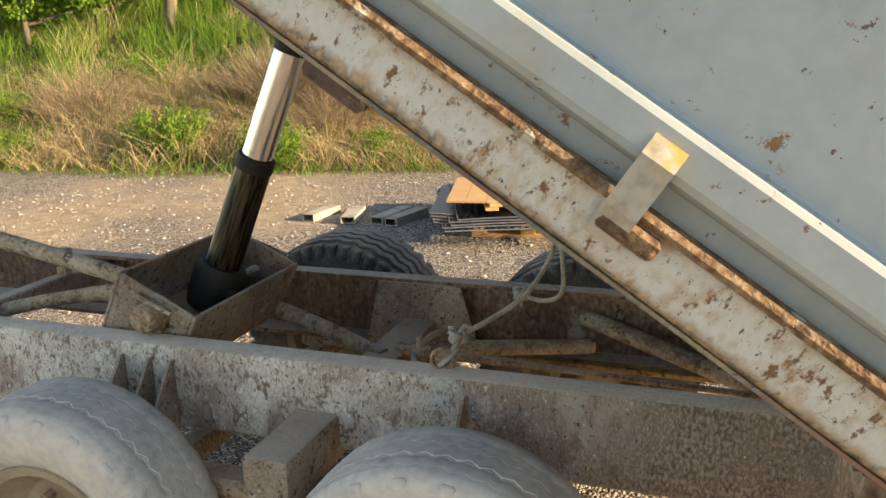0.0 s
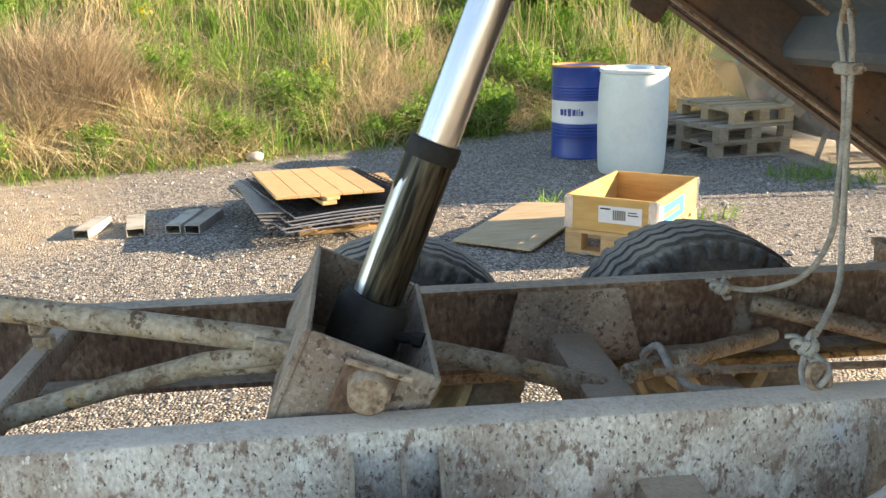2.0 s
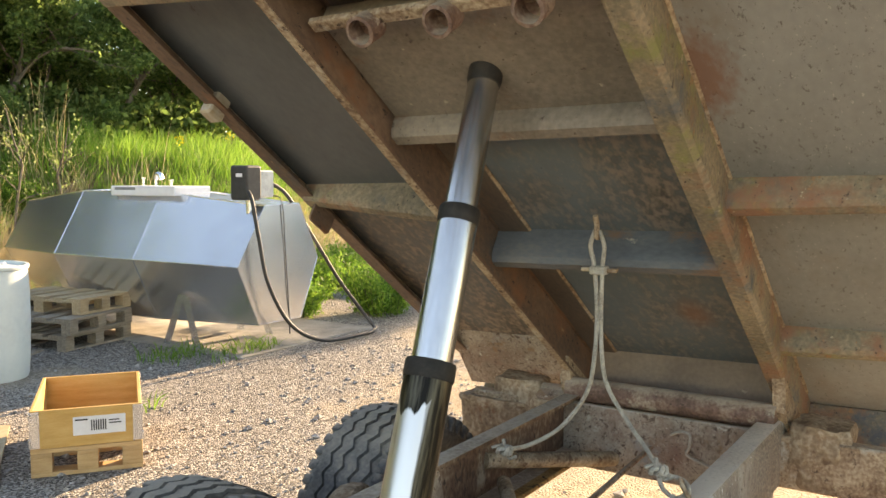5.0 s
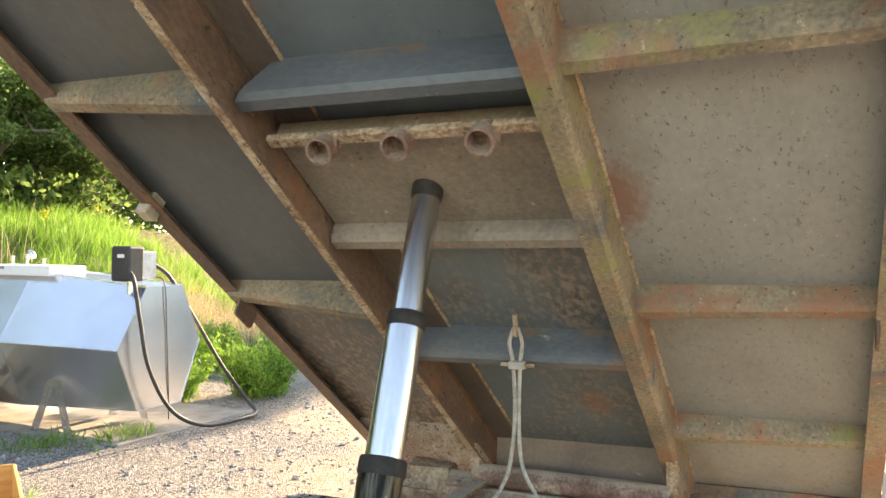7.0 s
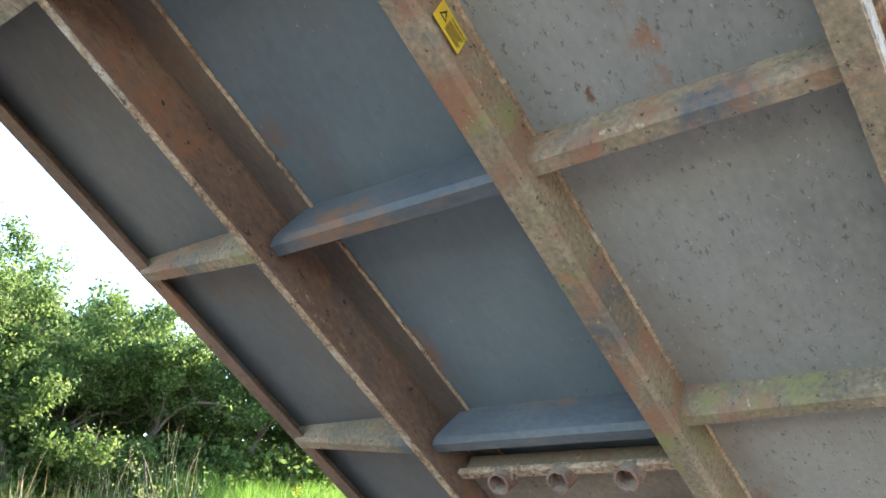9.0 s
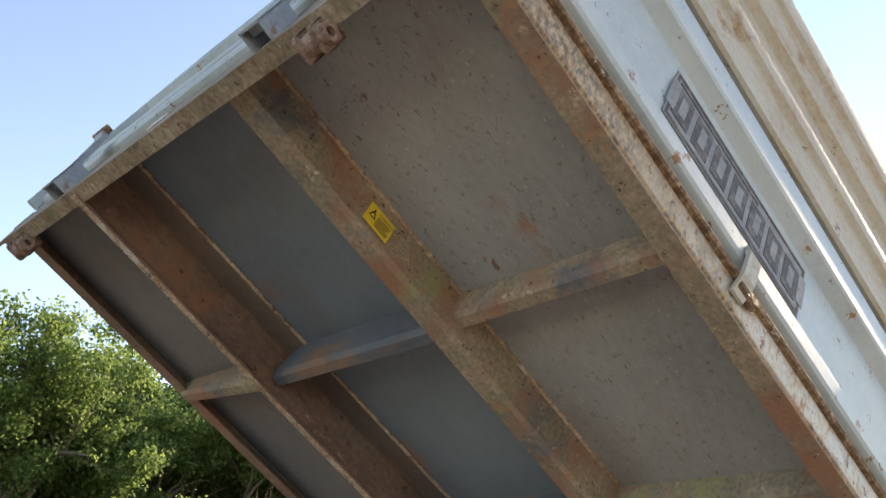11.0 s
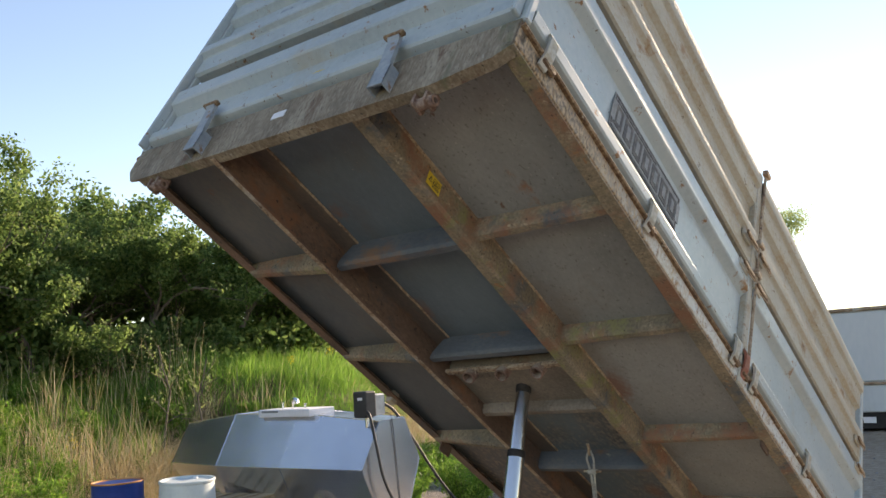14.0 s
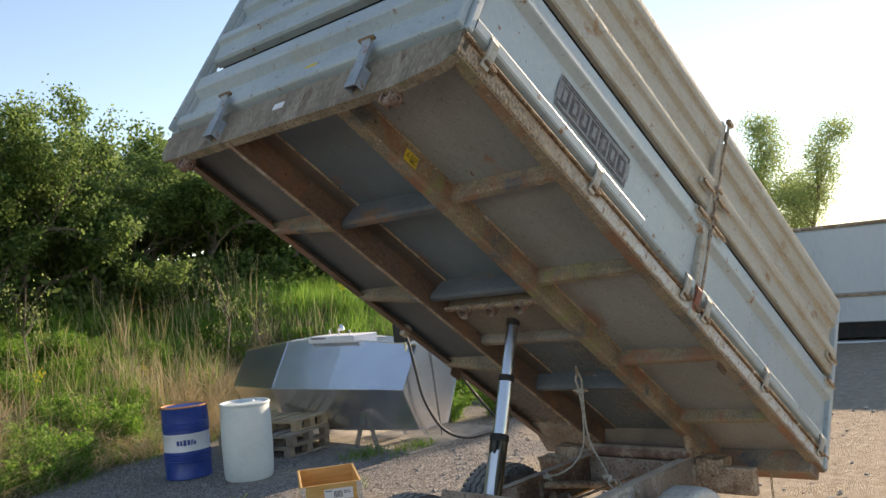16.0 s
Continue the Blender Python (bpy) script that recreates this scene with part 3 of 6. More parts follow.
def ground_material():
    """Gravel yard that turns to sand towards the rear and to soil on the bank."""
    m = bpy.data.materials.new("gravel_yard")
    m.use_nodes = True
    n, l = m.node_tree.nodes, m.node_tree.links
    b = n["Principled BSDF"]
    tc = n.new("ShaderNodeTexCoord")
    vor = n.new("ShaderNodeTexVoronoi")
    vor.inputs["Scale"].default_value = 84
    l.new(tc.outputs["Object"], vor.inputs[0])
    sep = n.new("ShaderNodeSeparateColor")
    l.new(vor.outputs["Color"], sep.inputs[0])
    r1 = n.new("ShaderNodeValToRGB")
    e = r1.color_ramp.elements
    e.new(0.5)
    for i, (p, c) in enumerate(((0.0, (0.07, 0.062, 0.054)), (0.5, (0.225, 0.2, 0.175)), (1.0, (0.52, 0.475, 0.42)))):
        e[i].position, e[i].color = p, (*c, 1)
    l.new(sep.outputs[0], r1.inputs[0])
    big = n.new("ShaderNodeTexNoise")
    big.inputs["Scale"].default_value, big.inputs["Detail"].default_value = 0.6, 6
    l.new(tc.outputs["Object"], big.inputs[0])
    mid = n.new("ShaderNodeTexNoise")
    mid.inputs["Scale"].default_value, mid.inputs["Detail"].default_value = 9, 8
    l.new(tc.outputs["Object"], mid.inputs[0])
    sand = n.new("ShaderNodeValToRGB")
    e = sand.color_ramp.elements
    e[0].position, e[0].color = 0.3, (0.35, 0.27, 0.185, 1)
    e[1].position, e[1].color = 0.7, (0.53, 0.43, 0.31, 1)
    l.new(mid.outputs[0], sand.inputs[0])
    xyz = n.new("ShaderNodeSeparateXYZ")
    l.new(tc.outputs["Object"], xyz.inputs[0])
    # sand share: far to the rear, and in patches
    mr = n.new("ShaderNodeMapRange")
    mr.inputs[1].default_value, mr.inputs[2].default_value, mr.inputs[3].default_value, mr.inputs[4].default_value = 0.0, 1.5, -0.07, 0.3
    dist = n.new("ShaderNodeMath")
    across = n.new("ShaderNodeMapRange")
    across.inputs[1].default_value, across.inputs[2].default_value, across.inputs[3].default_value, across.inputs[4].default_value = -0.6, 20.0, 0.78, -26.0
    l.new(xyz.outputs[1], across.inputs[0])
    l.new(across.outputs[0], dist.inputs[0])
    l.new(xyz.outputs[0], dist.inputs[1])
    l.new(dist.outputs[0], mr.inputs[0])
    spot = n.new("ShaderNodeVectorMath")
    spot.operation = 'DISTANCE'
    spot.inputs[1].default_value = (-3.4, 4.4, 0)
    l.new(tc.outputs["Object"], spot.inputs[0])
    near = n.new("ShaderNodeMapRange")
    near.inputs[1].default_value, near.inputs[2].default_value, near.inputs[3].default_value, near.inputs[4].default_value = 0.5, 2.4, 0.26, 0.0
    l.new(spot.outputs["Value"], near.inputs[0])
    share = n.new("ShaderNodeMath")
    l.new(mr.outputs[0], share.inputs[0])
    l.new(near.outputs[0], share.inputs[1])
    ad = n.new("ShaderNodeMath")
    l.new(big.outputs[0], ad.inputs[0])
    l.new(share.outputs[0], ad.inputs[1])
    sm = n.new("ShaderNodeMapRange")
    sm.inputs[1].default_value, sm.inputs[2].default_value, sm.inputs[4].default_value = 0.5, 0.68, 0.8
    l.new(ad.outputs[0], sm.inputs[0])
    mx = n.new("ShaderNodeMix")
    mx.data_type = 'RGBA'
    l.new(sm.outputs[0], mx.inputs[0])
    l.new(r1.outputs[0], mx.inputs[6])
    l.new(sand.outputs[0], mx.inputs[7])
    # soil on the bank
    soil = n.new("ShaderNodeValToRGB")
    e = soil.color_ramp.elements
    e[0].position, e[0].color = 0.35, (0.075, 0.075, 0.03, 1)
    e[1].position, e[1].color = 0.62, (0.25, 0.2, 0.115, 1)
    l.new(mid.outputs[0], soil.inputs[0])
    att = n.new("ShaderNodeAttribute")
    att.attribute_name = "soil"
    jit = n.new("ShaderNodeMath")
    jit.operation = 'MULTIPLY_ADD'
    l.new(mid.outputs[0], jit.inputs[0])
    jit.inputs[1].default_value = 0.7
    l.new(att.outputs["Fac"], jit.inputs[2])
    s2 = n.new("ShaderNodeMapRange")
    s2.inputs[1].default_value, s2.inputs[2].default_value = 0.6, 0.95
    l.new(jit.outputs[0], s2.inputs[0])
    mx2 = n.new("ShaderNodeMix")
    mx2.data_type = 'RGBA'
    l.new(s2.outputs[0], mx2.inputs[0])
    l.new(mx.outputs[2], mx2.inputs[6])
    l.new(soil.outputs[0], mx2.inputs[7])
    l.new(mx2.outputs[2], b.inputs["Base Color"])
    b.inputs["Roughness"].default_value = 0.95
    b.inputs["Specular IOR Level"].default_value = 0.2
    h = n.new("ShaderNodeMath")
    h.operation = 'MULTIPLY_ADD'
    l.new(vor.outputs["Distance"], h.inputs[0])
    h.inputs[1].default_value = -0.9
    l.new(mid.outputs[0], h.inputs[2])
    bp = n.new("ShaderNodeBump")
    bp.inputs["Strength"].default_value, bp.inputs["Distance"].default_value = 0.9, 0.02
    l.new(h.outputs[0], bp.inputs["Height"])
    l.new(bp.outputs[0], b.inputs["Normal"])
    return m


M_ground = ground_material()


# ---- ground, bank ----
FOOT = [(-60, 4.6), (-8, 5.4), (-4.5, 5.55), (-2.3, 6.2), (0, 7.1), (1.9, 7.95), (4.0, 8.3), (6.0, 8.2), (7.5, 6.6), (9, 6.3), (14, 8), (60, 12)]


def lerp_tab(tab, x):
    for (a, u), (b, v) in zip(tab, tab[1:]):
        if x <= b:
            return u + (v - u) * max(0, (x - a)) / (b - a)
    return tab[-1][1]


def sstep(t):
    t = min(1, max(0, t))
    return t * t * (3 - 2 * t)


def ground_z(x, y):
    d = y - lerp_tab(FOOT, x)
    z = -0.037 * sstep((y - 1.2) / 1.2)
    if d > 0:
        z += 2.0 * sstep(d / 6.0) + 0.5 * sstep((d - 5) / 25)
        z += 0.12 * noise.noise((x * 0.6, y * 0.6, 0)) * sstep(d / 1.5)
    z += 0.06 * sstep((x - 5.5) / 9.0) * sstep((8 - y) / 4)
    z += 0.015 * noise.noise((x * 0.5, y * 0.5, 3)) * sstep((math.hypot(x, y) - 3) / 4)
    return z


def axis_steps(lo, hi, fine_lo, fine_hi, step):
    a = list(np.arange(fine_lo, fine_hi + 1e-6, step))
    v, s = fine_lo, step
    while v > lo:
        s *= 1.35
        v -= s
        a.insert(0, max(v, lo))
    v, s = a[-1], step
    while v < hi:
        s *= 1.35
        v += s
        a.append(min(v, hi))
    return a


def make_ground():
    xs = axis_steps(-400, 400, -12, 18, 0.2)
    ys = axis_steps(-400, 400, -6, 18, 0.2)
    vs = [(x, y, ground_z(x, y)) for y in ys for x in xs]
    w = len(xs)
    fs = [(j * w + i, j * w + i + 1, (j + 1) * w + i + 1, (j + 1) * w + i) for j in range(len(ys) - 1) for i in range(w - 1)]
    me = bpy.data.meshes.new("ground")
    me.from_pydata(vs, [], fs)
    at = me.attributes.new("soil", 'FLOAT', 'POINT')
    at.data.foreach_set("value", [sstep((v[1] - lerp_tab(FOOT, v[0]) + 0.35) / 0.8) for v in vs])
    me.polygons.foreach_set("use_smooth", [True] * len(me.polygons))
    me.materials.append(M_ground)
    return tagged(new("ground", me), "gravel yard turning to sand, with a grassy bank", "ground", kind="structure")


make_ground()


# ---- trailer chassis ----
trailer = thing("tipper_trailer", pose(0, 0, 0), "old tandem-axle tipper trailer chassis, rusty and dusty, on gravel", "trailer")
RAIL_Z, RAIL_H = 0.685, 0.215


def chassis_rail(y_out, sgn, x0, x1, material):
    """A channel with its web outside and its flanges pointing inwards."""
    bm = B()
    t, f = 0.012, 0.07
    z1, z0 = RAIL_Z, RAIL_Z - RAIL_H
    yi = y_out + sgn * f
    prof = [(y_out + sgn * 0.006, z1 - 0.003), (y_out + sgn * 0.014, z1), (yi, z1), (yi, z1 - t), (y_out + sgn * t, z1 - t - 0.008), (y_out + sgn * t, z0 + t + 0.008), (yi, z0 + t), (yi, z0), (y_out + sgn * 0.014, z0), (y_out, z0 + 0.012), (y_out, z1 - 0.012)]
    prism(bm, prof, x0, x1, 'x')
    return part("chassis_rail", bm, material, trailer, smooth=35)


chassis_rail(-0.375, 1, -2.3, 1.70, M_rail)
chassis_rail(0.382, -1, -2.3, 1.64, M_railrust)


def crossmember(x, z0, z1, w, material=M_rust):
    bm = B()
    box(bm, x - w / 2, x + w / 2, -0.362, 0.369, z0, z1, 0.008)
    return part("crossmember", bm, material, trailer)


def plate_part(name, pts, y, t, material, lab=""):
    bm = B()
    prism(bm, pts, y, y + t, 'y')
    return part(name, bm, material, trailer, lab)


# bogie pivot tube through both rails, with stubs outside
bm = B()
box(bm, 0.445, 0.555, -0.62, 0.6, 0.45, 0.565, 0.012, seg=2)
part("bogie_pivot_tube", bm, M_cradle, trailer, "square dusty steel tube", smooth=30)
# gusset plate at the far rail
plate_part("gusset_plate", [(0.37, 0.675), (0.63, 0.675), (0.69, 0.47), (0.32, 0.47)], 0.305, 0.012, M_cradle)
# front crossmember with a clip on it, and the floor tray between the rails
bm = B()
box(bm, -0.715, -0.665, -0.362, 0.369, 0.60, 0.662, 0.005)
part("crossmember", bm, M_cradle, trailer)
bm = B()
box(bm, -0.735, -0.70, 0.12, 0.18, 0.662, 0.712, 0.004, m=Matrix.Rotation(radians(3), 4, 'Y'))
box(bm, -0.70, -0.66, 0.135, 0.165, 0.662, 0.69, 0.003)
part("angle_clip", bm, M_rust, trailer)
bm = B()
box(bm, -1.3, -0.716, -0.33, 0.115, 0.60, 0.612, 0.003)
part("tray_plate", bm, M_concrete, trailer, "pale dusty steel plate")
bm = B()
box(bm, 1.55, 1.575, -0.362, 0.369, 0.43, 0.66, 0.004)
part("rear_cross_plate", bm, M_cradle, trailer)


def brace(pts, r, name="brace_tube", material=M_brace):
    """Round brace through the given points, a little uneven."""
    bm = B()
    sweep(bm, pts, r, 16)
    return part(name, bm, material, trailer, smooth=50)


brace([(-0.79, -0.098, 0.862), (-0.42, -0.098, 0.793), (-0.13, -0.1, 0.738)], 0.0245)
brace([(-0.67, -0.12, 0.628), (-0.5, -0.108, 0.668), (-0.3, -0.1, 0.708), (-0.13, -0.1, 0.722)], 0.021)
brace([(-0.36, -0.085, 0.69), (-0.12, -0.085, 0.69)], 0.016)
brace([(0.12, 0.14, 0.615), (0.3, 0.09, 0.585), (0.5, 0.02, 0.55)], 0.024)
brace([(0.985, 0.373, 0.595), (1.55, 0.173, 0.481)], 0.026)
brace([(0.552, 0.015, 0.58), (1.022, 0.322, 0.524)], 0.022)
# welded tab where the upper brace meets the cradle
bm = B()
box(bm, -0.042, 0.042, -0.02, 0.02, -0.016, 0.016, 0.004, m=pose(-0.165, -0.12, 0.74, 0, 12, 0))
part("weld_tab", bm, M_brace, trailer)
# ochre flat bar along the far rail's foot
bm = B()
box(bm, 0.6, 1.55, 0.27, 0.311, 0.47, 0.486, 0.003)
part("flat_bar", bm, M_ochre, trailer, "ochre rusty flat bar")
bm = B()
box(bm, 0.7, 0.76, -0.30, 0.11, 0.487, 0.497, 0.003)
part("tie_strip", bm, M_cradle, trailer)


def gusset(x, y, s):
    """Triangular stiffener on the outer side of a rail."""
    bm = B()
    ys = [(y, 0.652), (y + s * 0.012, 0.652), (y + s * 0.15, 0.47), (y, 0.47)]
    prism(bm, ys, x - 0.004, x + 0.004, 'x')
    return part("gusset", bm, M_cradle, trailer)


for x in (-0.03, 0.052, 0.115):
    gusset(x, -0.377, -1)
gusset(0.86, -0.377, -1)


def cradle():
    """The tilting open-topped box that holds the foot of the ram."""
    a = math.atan2(0.106, 0.225)
    m = pose(0.0, 0, 0.724) @ Matrix.Rotation(a, 4, 'Y')
    t = 0.012
    c = new("ram_cradle")
    c.parent, c.matrix_basis = trailer, m
    lx0, lx1, z0, z1 = -0.135, 0.115, -0.126, 0.058
    ya, yb = -0.285, 0.25
    bm = B()
    box(bm, lx0, lx0 + t, ya, yb, z0, z1, 0.003)
    part("cradle_plate", bm, M_cradle, c)
    bm = B()
    box(bm, lx1 - t, lx1, ya, yb, z0, z1, 0.003)
    part("cradle_plate", bm, M_cradle, c)
    for y in (ya, yb - t):
        bm = B()
        box(bm, lx0 + t, lx1 - t, y, y + t, z0, z1, 0.003)
        part("cradle_plate", bm, M_cradle, c)
    bm = B()
    box(bm, lx0 + t, lx1 - t, ya + t, yb - t, z0, z0 + t, 0)
    part("cradle_plate", bm, M_rust, c)
    for y, s in ((ya, -1), (yb, 1)):
        bm = B()
        lathe(bm, [(0.0, 0.0), (0.036, 0.0), (0.036, 0.05), (0.031, 0.056), (0.0, 0.056)], 28, Matrix.Translation((0, y, 0.006)) @ Matrix.Rotation(radians(-90 * s), 4, 'X'))
        part("pivot_pin", bm, M_rust, c, "round rusty pivot pin", smooth=40)
        bm = B()
        box(bm, -0.052, 0.046, y + s * 0.008 - 0.006, y + s * 0.008 + 0.006, -0.06, 0.045, 0.004)
        part("pin_plate", bm, M_railrust, c)
        bm = B()
        tube(bm, (-0.055, y + s * 0.024, 0.04), (0.06, y + s * 0.03, 0.05), 0.006, 8)
        part("lock_rod", bm, M_rust, c)
    return c


cradle()


# hydraulic ram
RAM_A, RAM_B = Vector((0.0, 0.0, 0.72)), Vector((0.437, 0.04, 1.77))
ram = thing("hydraulic_ram", Matrix.Translation(RAM_A) @ (RAM_B - RAM_A).to_track_quat('Z', 'Y').to_matrix().to_4x4(), "three-stage telescopic ram, polished steel with oily black collars", "hydraulic ram")


def ram_tube(name, prof, material, lab=""):
    bm = B()
    lathe(bm, prof, 40)
    return part(name, bm, material, ram, lab, smooth=40)


ram_tube("ram_foot", [(0.0, -0.06), (0.07, -0.06), (0.075, -0.03), (0.075, 0.05), (0.066, 0.065), (0.062, 0.075), (0.0, 0.075)], M_black, "black oily ram foot")
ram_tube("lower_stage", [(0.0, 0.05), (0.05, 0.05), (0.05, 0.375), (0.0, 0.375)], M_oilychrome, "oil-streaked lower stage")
ram_tube("collar", [(0.0, 0.366), (0.0515, 0.366), (0.053, 0.37), (0.053, 0.399), (0.051, 0.404), (0.0, 0.404)], M_black, "black collar ring")
ram_tube("middle_stage", [(0.0, 0.39), (0.0425, 0.39), (0.0425, 0.71), (0.0, 0.71)], M_chrome)
ram_tube("collar", [(0.0, 0.70), (0.0435, 0.70), (0.0445, 0.704), (0.0445, 0.732), (0.042, 0.736), (0.0, 0.736)], M_black)
ram_tube("upper_stage", [(0.0, 0.72), (0.035, 0.72), (0.035, 1.09), (0.0, 1.09)], M_chrome)
ram_tube("ram_head", [(0.0, 1.03), (0.037, 1.03), (0.039, 1.04), (0.039, 1.105), (0.0, 1.105)], M_black)
for k, (x, y) in enumerate(((0.07, -0.03), (-0.05, -0.055))):
    bm = B()
    tube(bm, (x, y, 0.02), (x * 1.5, y * 1.5, 0.035), 0.012, 10)
    tube(bm, (x * 1.5, y * 1.5, 0.033), (x * 1.8, y * 1.8, 0.04), 0.016, 6)
    part("hose_fitting", bm, M_steel if k == 0 else M_black, ram)


# wheels
def wheel(x, y, side, rubber, lab, axle_z=0.345, worn=False, size=0.97, wide=1.0):
    """Tyre with zigzag ribs, deep shoulder lugs; dished rim with hub."""
    w = new("wheel")
    w.parent, w.matrix_basis = trailer, pose(x, y, axle_z) @ Matrix.Rotation(radians(-90 * side), 4, 'X') @ Matrix.Diagonal((size, size, size * wide, 1))
    R, W = 0.355, 0.11
    bm = B()
    prof = [(0.205, -W * 0.8), (0.24, -W * 0.98), (0.285, -W * 1.06), (0.32, -W), (0.335, -W * 0.93), (0.342, -W * 0.8), (0.346, -W * 0.4), (0.348, 0), (0.346, W * 0.4), (0.342, W * 0.8), (0.335, W * 0.93), (0.32, W), (0.285, W * 1.06), (0.24, W * 0.98), (0.205, W * 0.8), (0.19, W * 0.6), (0.19, -W * 0.6)]
    seg = 64
    rings = [[bm.verts.new((r * math.cos(2 * math.pi * i / seg), r * math.sin(2 * math.pi * i / seg), z)) for i in range(seg)] for r, z in prof]
    for a, b in zip(rings, rings[1:] + rings[:1]):
        for i in range(seg):
            bm.faces.new((a[i], b[i], b[(i + 1) % seg], a[(i + 1) % seg]))
    # zigzag ribs
    zn = 100 if worn else 68
    for j, zc in enumerate((-0.062, -0.022, 0.022, 0.062)):
        ri = []
        for i in range(zn):
            an = 2 * math.pi * i / zn
            zz = zc + (0.006 if worn else 0.0075) * (1 if i % 2 else -1)
            ro = (0.3484 if worn else 0.357) - 0.7 * zc * zc
            hw = 0.0188 if worn else 0.0162
            ri.append([bm.verts.new((r * math.cos(an), r * math.sin(an), z)) for r, z in ((0.344, zz - hw), (ro, zz - hw * 0.85), (ro, zz + hw * 0.85), (0.344, zz + hw))])
        for i in range(zn):
            a, b = ri[i], ri[(i + 1) % zn]
            for k in range(3):
                bm.faces.new((a[k], b[k], b[k + 1], a[k + 1]))
    # shoulder lugs
    for s in (-1, 1):
        for i in range(0, 44, 2 if worn else 1):
            m = Matrix.Rotation(2 * math.pi * i / 44, 4, 'Z') @ Matrix.Translation((0.313 if worn else 0.327, 0, s * (0.098 if worn else 0.1)))
            box(bm, -0.032, 0.018, -0.0155, 0.0155, -0.016, 0.014, 0.005, m=m)
    part("tyre", bm, rubber, w, lab, smooth=50)
    bm = B()
    lathe(bm, [(0.0, 0.02), (0.06, 0.02), (0.07, 0.0), (0.14, 0.005), (0.165, 0.04), (0.18, 0.085), (0.205, 0.095), (0.208, 0.085), (0.192, 0.07), (0.192, -0.06), (0.208, -0.09), (0.203, -0.097), (0.184, -0.085), (0.172, -0.03), (0.135, -0.012), (0.125, -0.02), (0.122, -0.085), (0.1, -0.095), (0.0, -0.095)], 40)
    rim = part("rim", bm, M_rim, w, smooth=40)
    bm = B()
    lathe(bm, [(0.0, 0.09), (0.045, 0.088), (0.05, 0.08), (0.05, 0.0), (0.0, 0.0)], 24)
    part("hub_cap", bm, M_rim, rim, smooth=40)
    for i in range(6):
        bm = B()
        tube(bm, (0.1 * math.cos(i * 1.047), 0.1 * math.sin(i * 1.047), 0.0), (0.1 * math.cos(i * 1.047), 0.1 * math.sin(i * 1.047), 0.03), 0.012, 6)
        part("wheel_nut", bm, M_rust, rim)
    return w


for x in (0.03, 0.91):
    wheel(x, -0.665, -1, M_rubber_pale, "grey tyre caked in pale dust", worn=True)
for x in (0.088, 0.955):
    wheel(x, 0.69, 1, M_rubber, "dark ribbed tyre", 0.36, size=1.01, wide=1.2)
for x in (0.07, 0.935):
    bm = B()
    box(bm, x - 0.03, x + 0.03, -0.6, 0.6, 0.325, 0.385, 0.006)
    part("axle", bm, M_rust, trailer)
for y in (-0.5, 0.5):
    bm = B()
    box(bm, 0.0, 1.0, y - 0.04, y + 0.04, 0.37, 0.45, 0.01)
    part("rocker_beam", bm, M_rust, trailer)
# rear hinge tube and mud-caked brackets
bm = B()
box(bm, 1.60, 1.66, -0.78, 0.78, 0.47, 0.64, 0.006)
part("rear_cross_wall", bm, M_rust, trailer)
bm = B()
lathe(bm, [(0.024 + 0.006 * math.cos(k * 0.785), 0.006 * math.sin(k * 0.785)) for k in range(9)], 20, pose(0.79, -0.315, 0.70, 60, 0, 20))
part("tie_ring", bm, M_rust, trailer, "rusty steel ring", smooth=60)
bm = B()
tube(bm, (1.6, -0.36, 0.70), (1.6, 0.37, 0.70), 0.042, 24)
part("hinge_tube", bm, M_tube, trailer, "dark red rusty hinge tube", smooth=40)
def caked_block(name, x0, x1, y0, y1, z0, z1, seed, rough=0.02):
    """Steel block under an uneven crust of dried mud."""
    bm = B()
    bmesh.ops.create_cube(bm, size=1)
    bmesh.ops.subdivide_edges(bm, edges=bm.edges[:], cuts=9, use_grid_fill=True)
    c = Vector(((x0 + x1) / 2, (y0 + y1) / 2, (z0 + z1) / 2))
    for v in bm.verts:
        r = 1 - 0.1 * (abs(v.co.x) > 0.49) * (abs(v.co.y) > 0.4) - 0.1 * (abs(v.co.z) > 0.49) * (abs(v.co.y) > 0.4)
        p = c + Vector((v.co.x * (x1 - x0) * r, v.co.y * (y1 - y0) * r, v.co.z * (z1 - z0)))
        k = noise.fractal(p * 9 + Vector((seed, 0, 0)), 1.0, 2.0, 4)
        v.co = p + Vector(v.co).normalized() * rough * k
    part(name, bm, M_mud, trailer, "hinge bracket caked in dried mud", smooth=50)


caked_block("hinge_bracket", 1.585, 1.74, 0.57, 0.83, 0.45, 0.605, 1.0, 0.006)
caked_block("hinge_knuckle", 1.6, 1.74, 0.5, 0.69, 0.615, 0.702, 3.0, 0.014)
bm = B()
tube(bm, (1.64, 0.385, 0.655), (1.64, 0.52, 0.655), 0.04, 20)
part("hinge_lug", bm, M_cradle, trailer, smooth=40)
caked_block("hinge_bracket", 1.6, 1.76, -0.58, -0.4, 0.48, 0.68, 5.0)
caked_block("mud_crust", 1.575, 1.745, 0.55, 0.838, 0.6, 0.618, 7.0, 0.007)


# ---- tipping body ----
TH, LEAN = 34.56, -1.18
body = thing("tipping_body", pose(-1.2046, -0.0258, 2.7334) @ Matrix.Rotation(radians(TH), 4, 'Y') @ Matrix.Rotation(radians(LEAN), 4, 'X'), "raised pale blue-grey steel tipping body with rusty underside", "tipper body")
L, HW, PL = 4.0, 1.0, 0.12      # length, half width, height of the floor plate above the crossmembers' lower lip


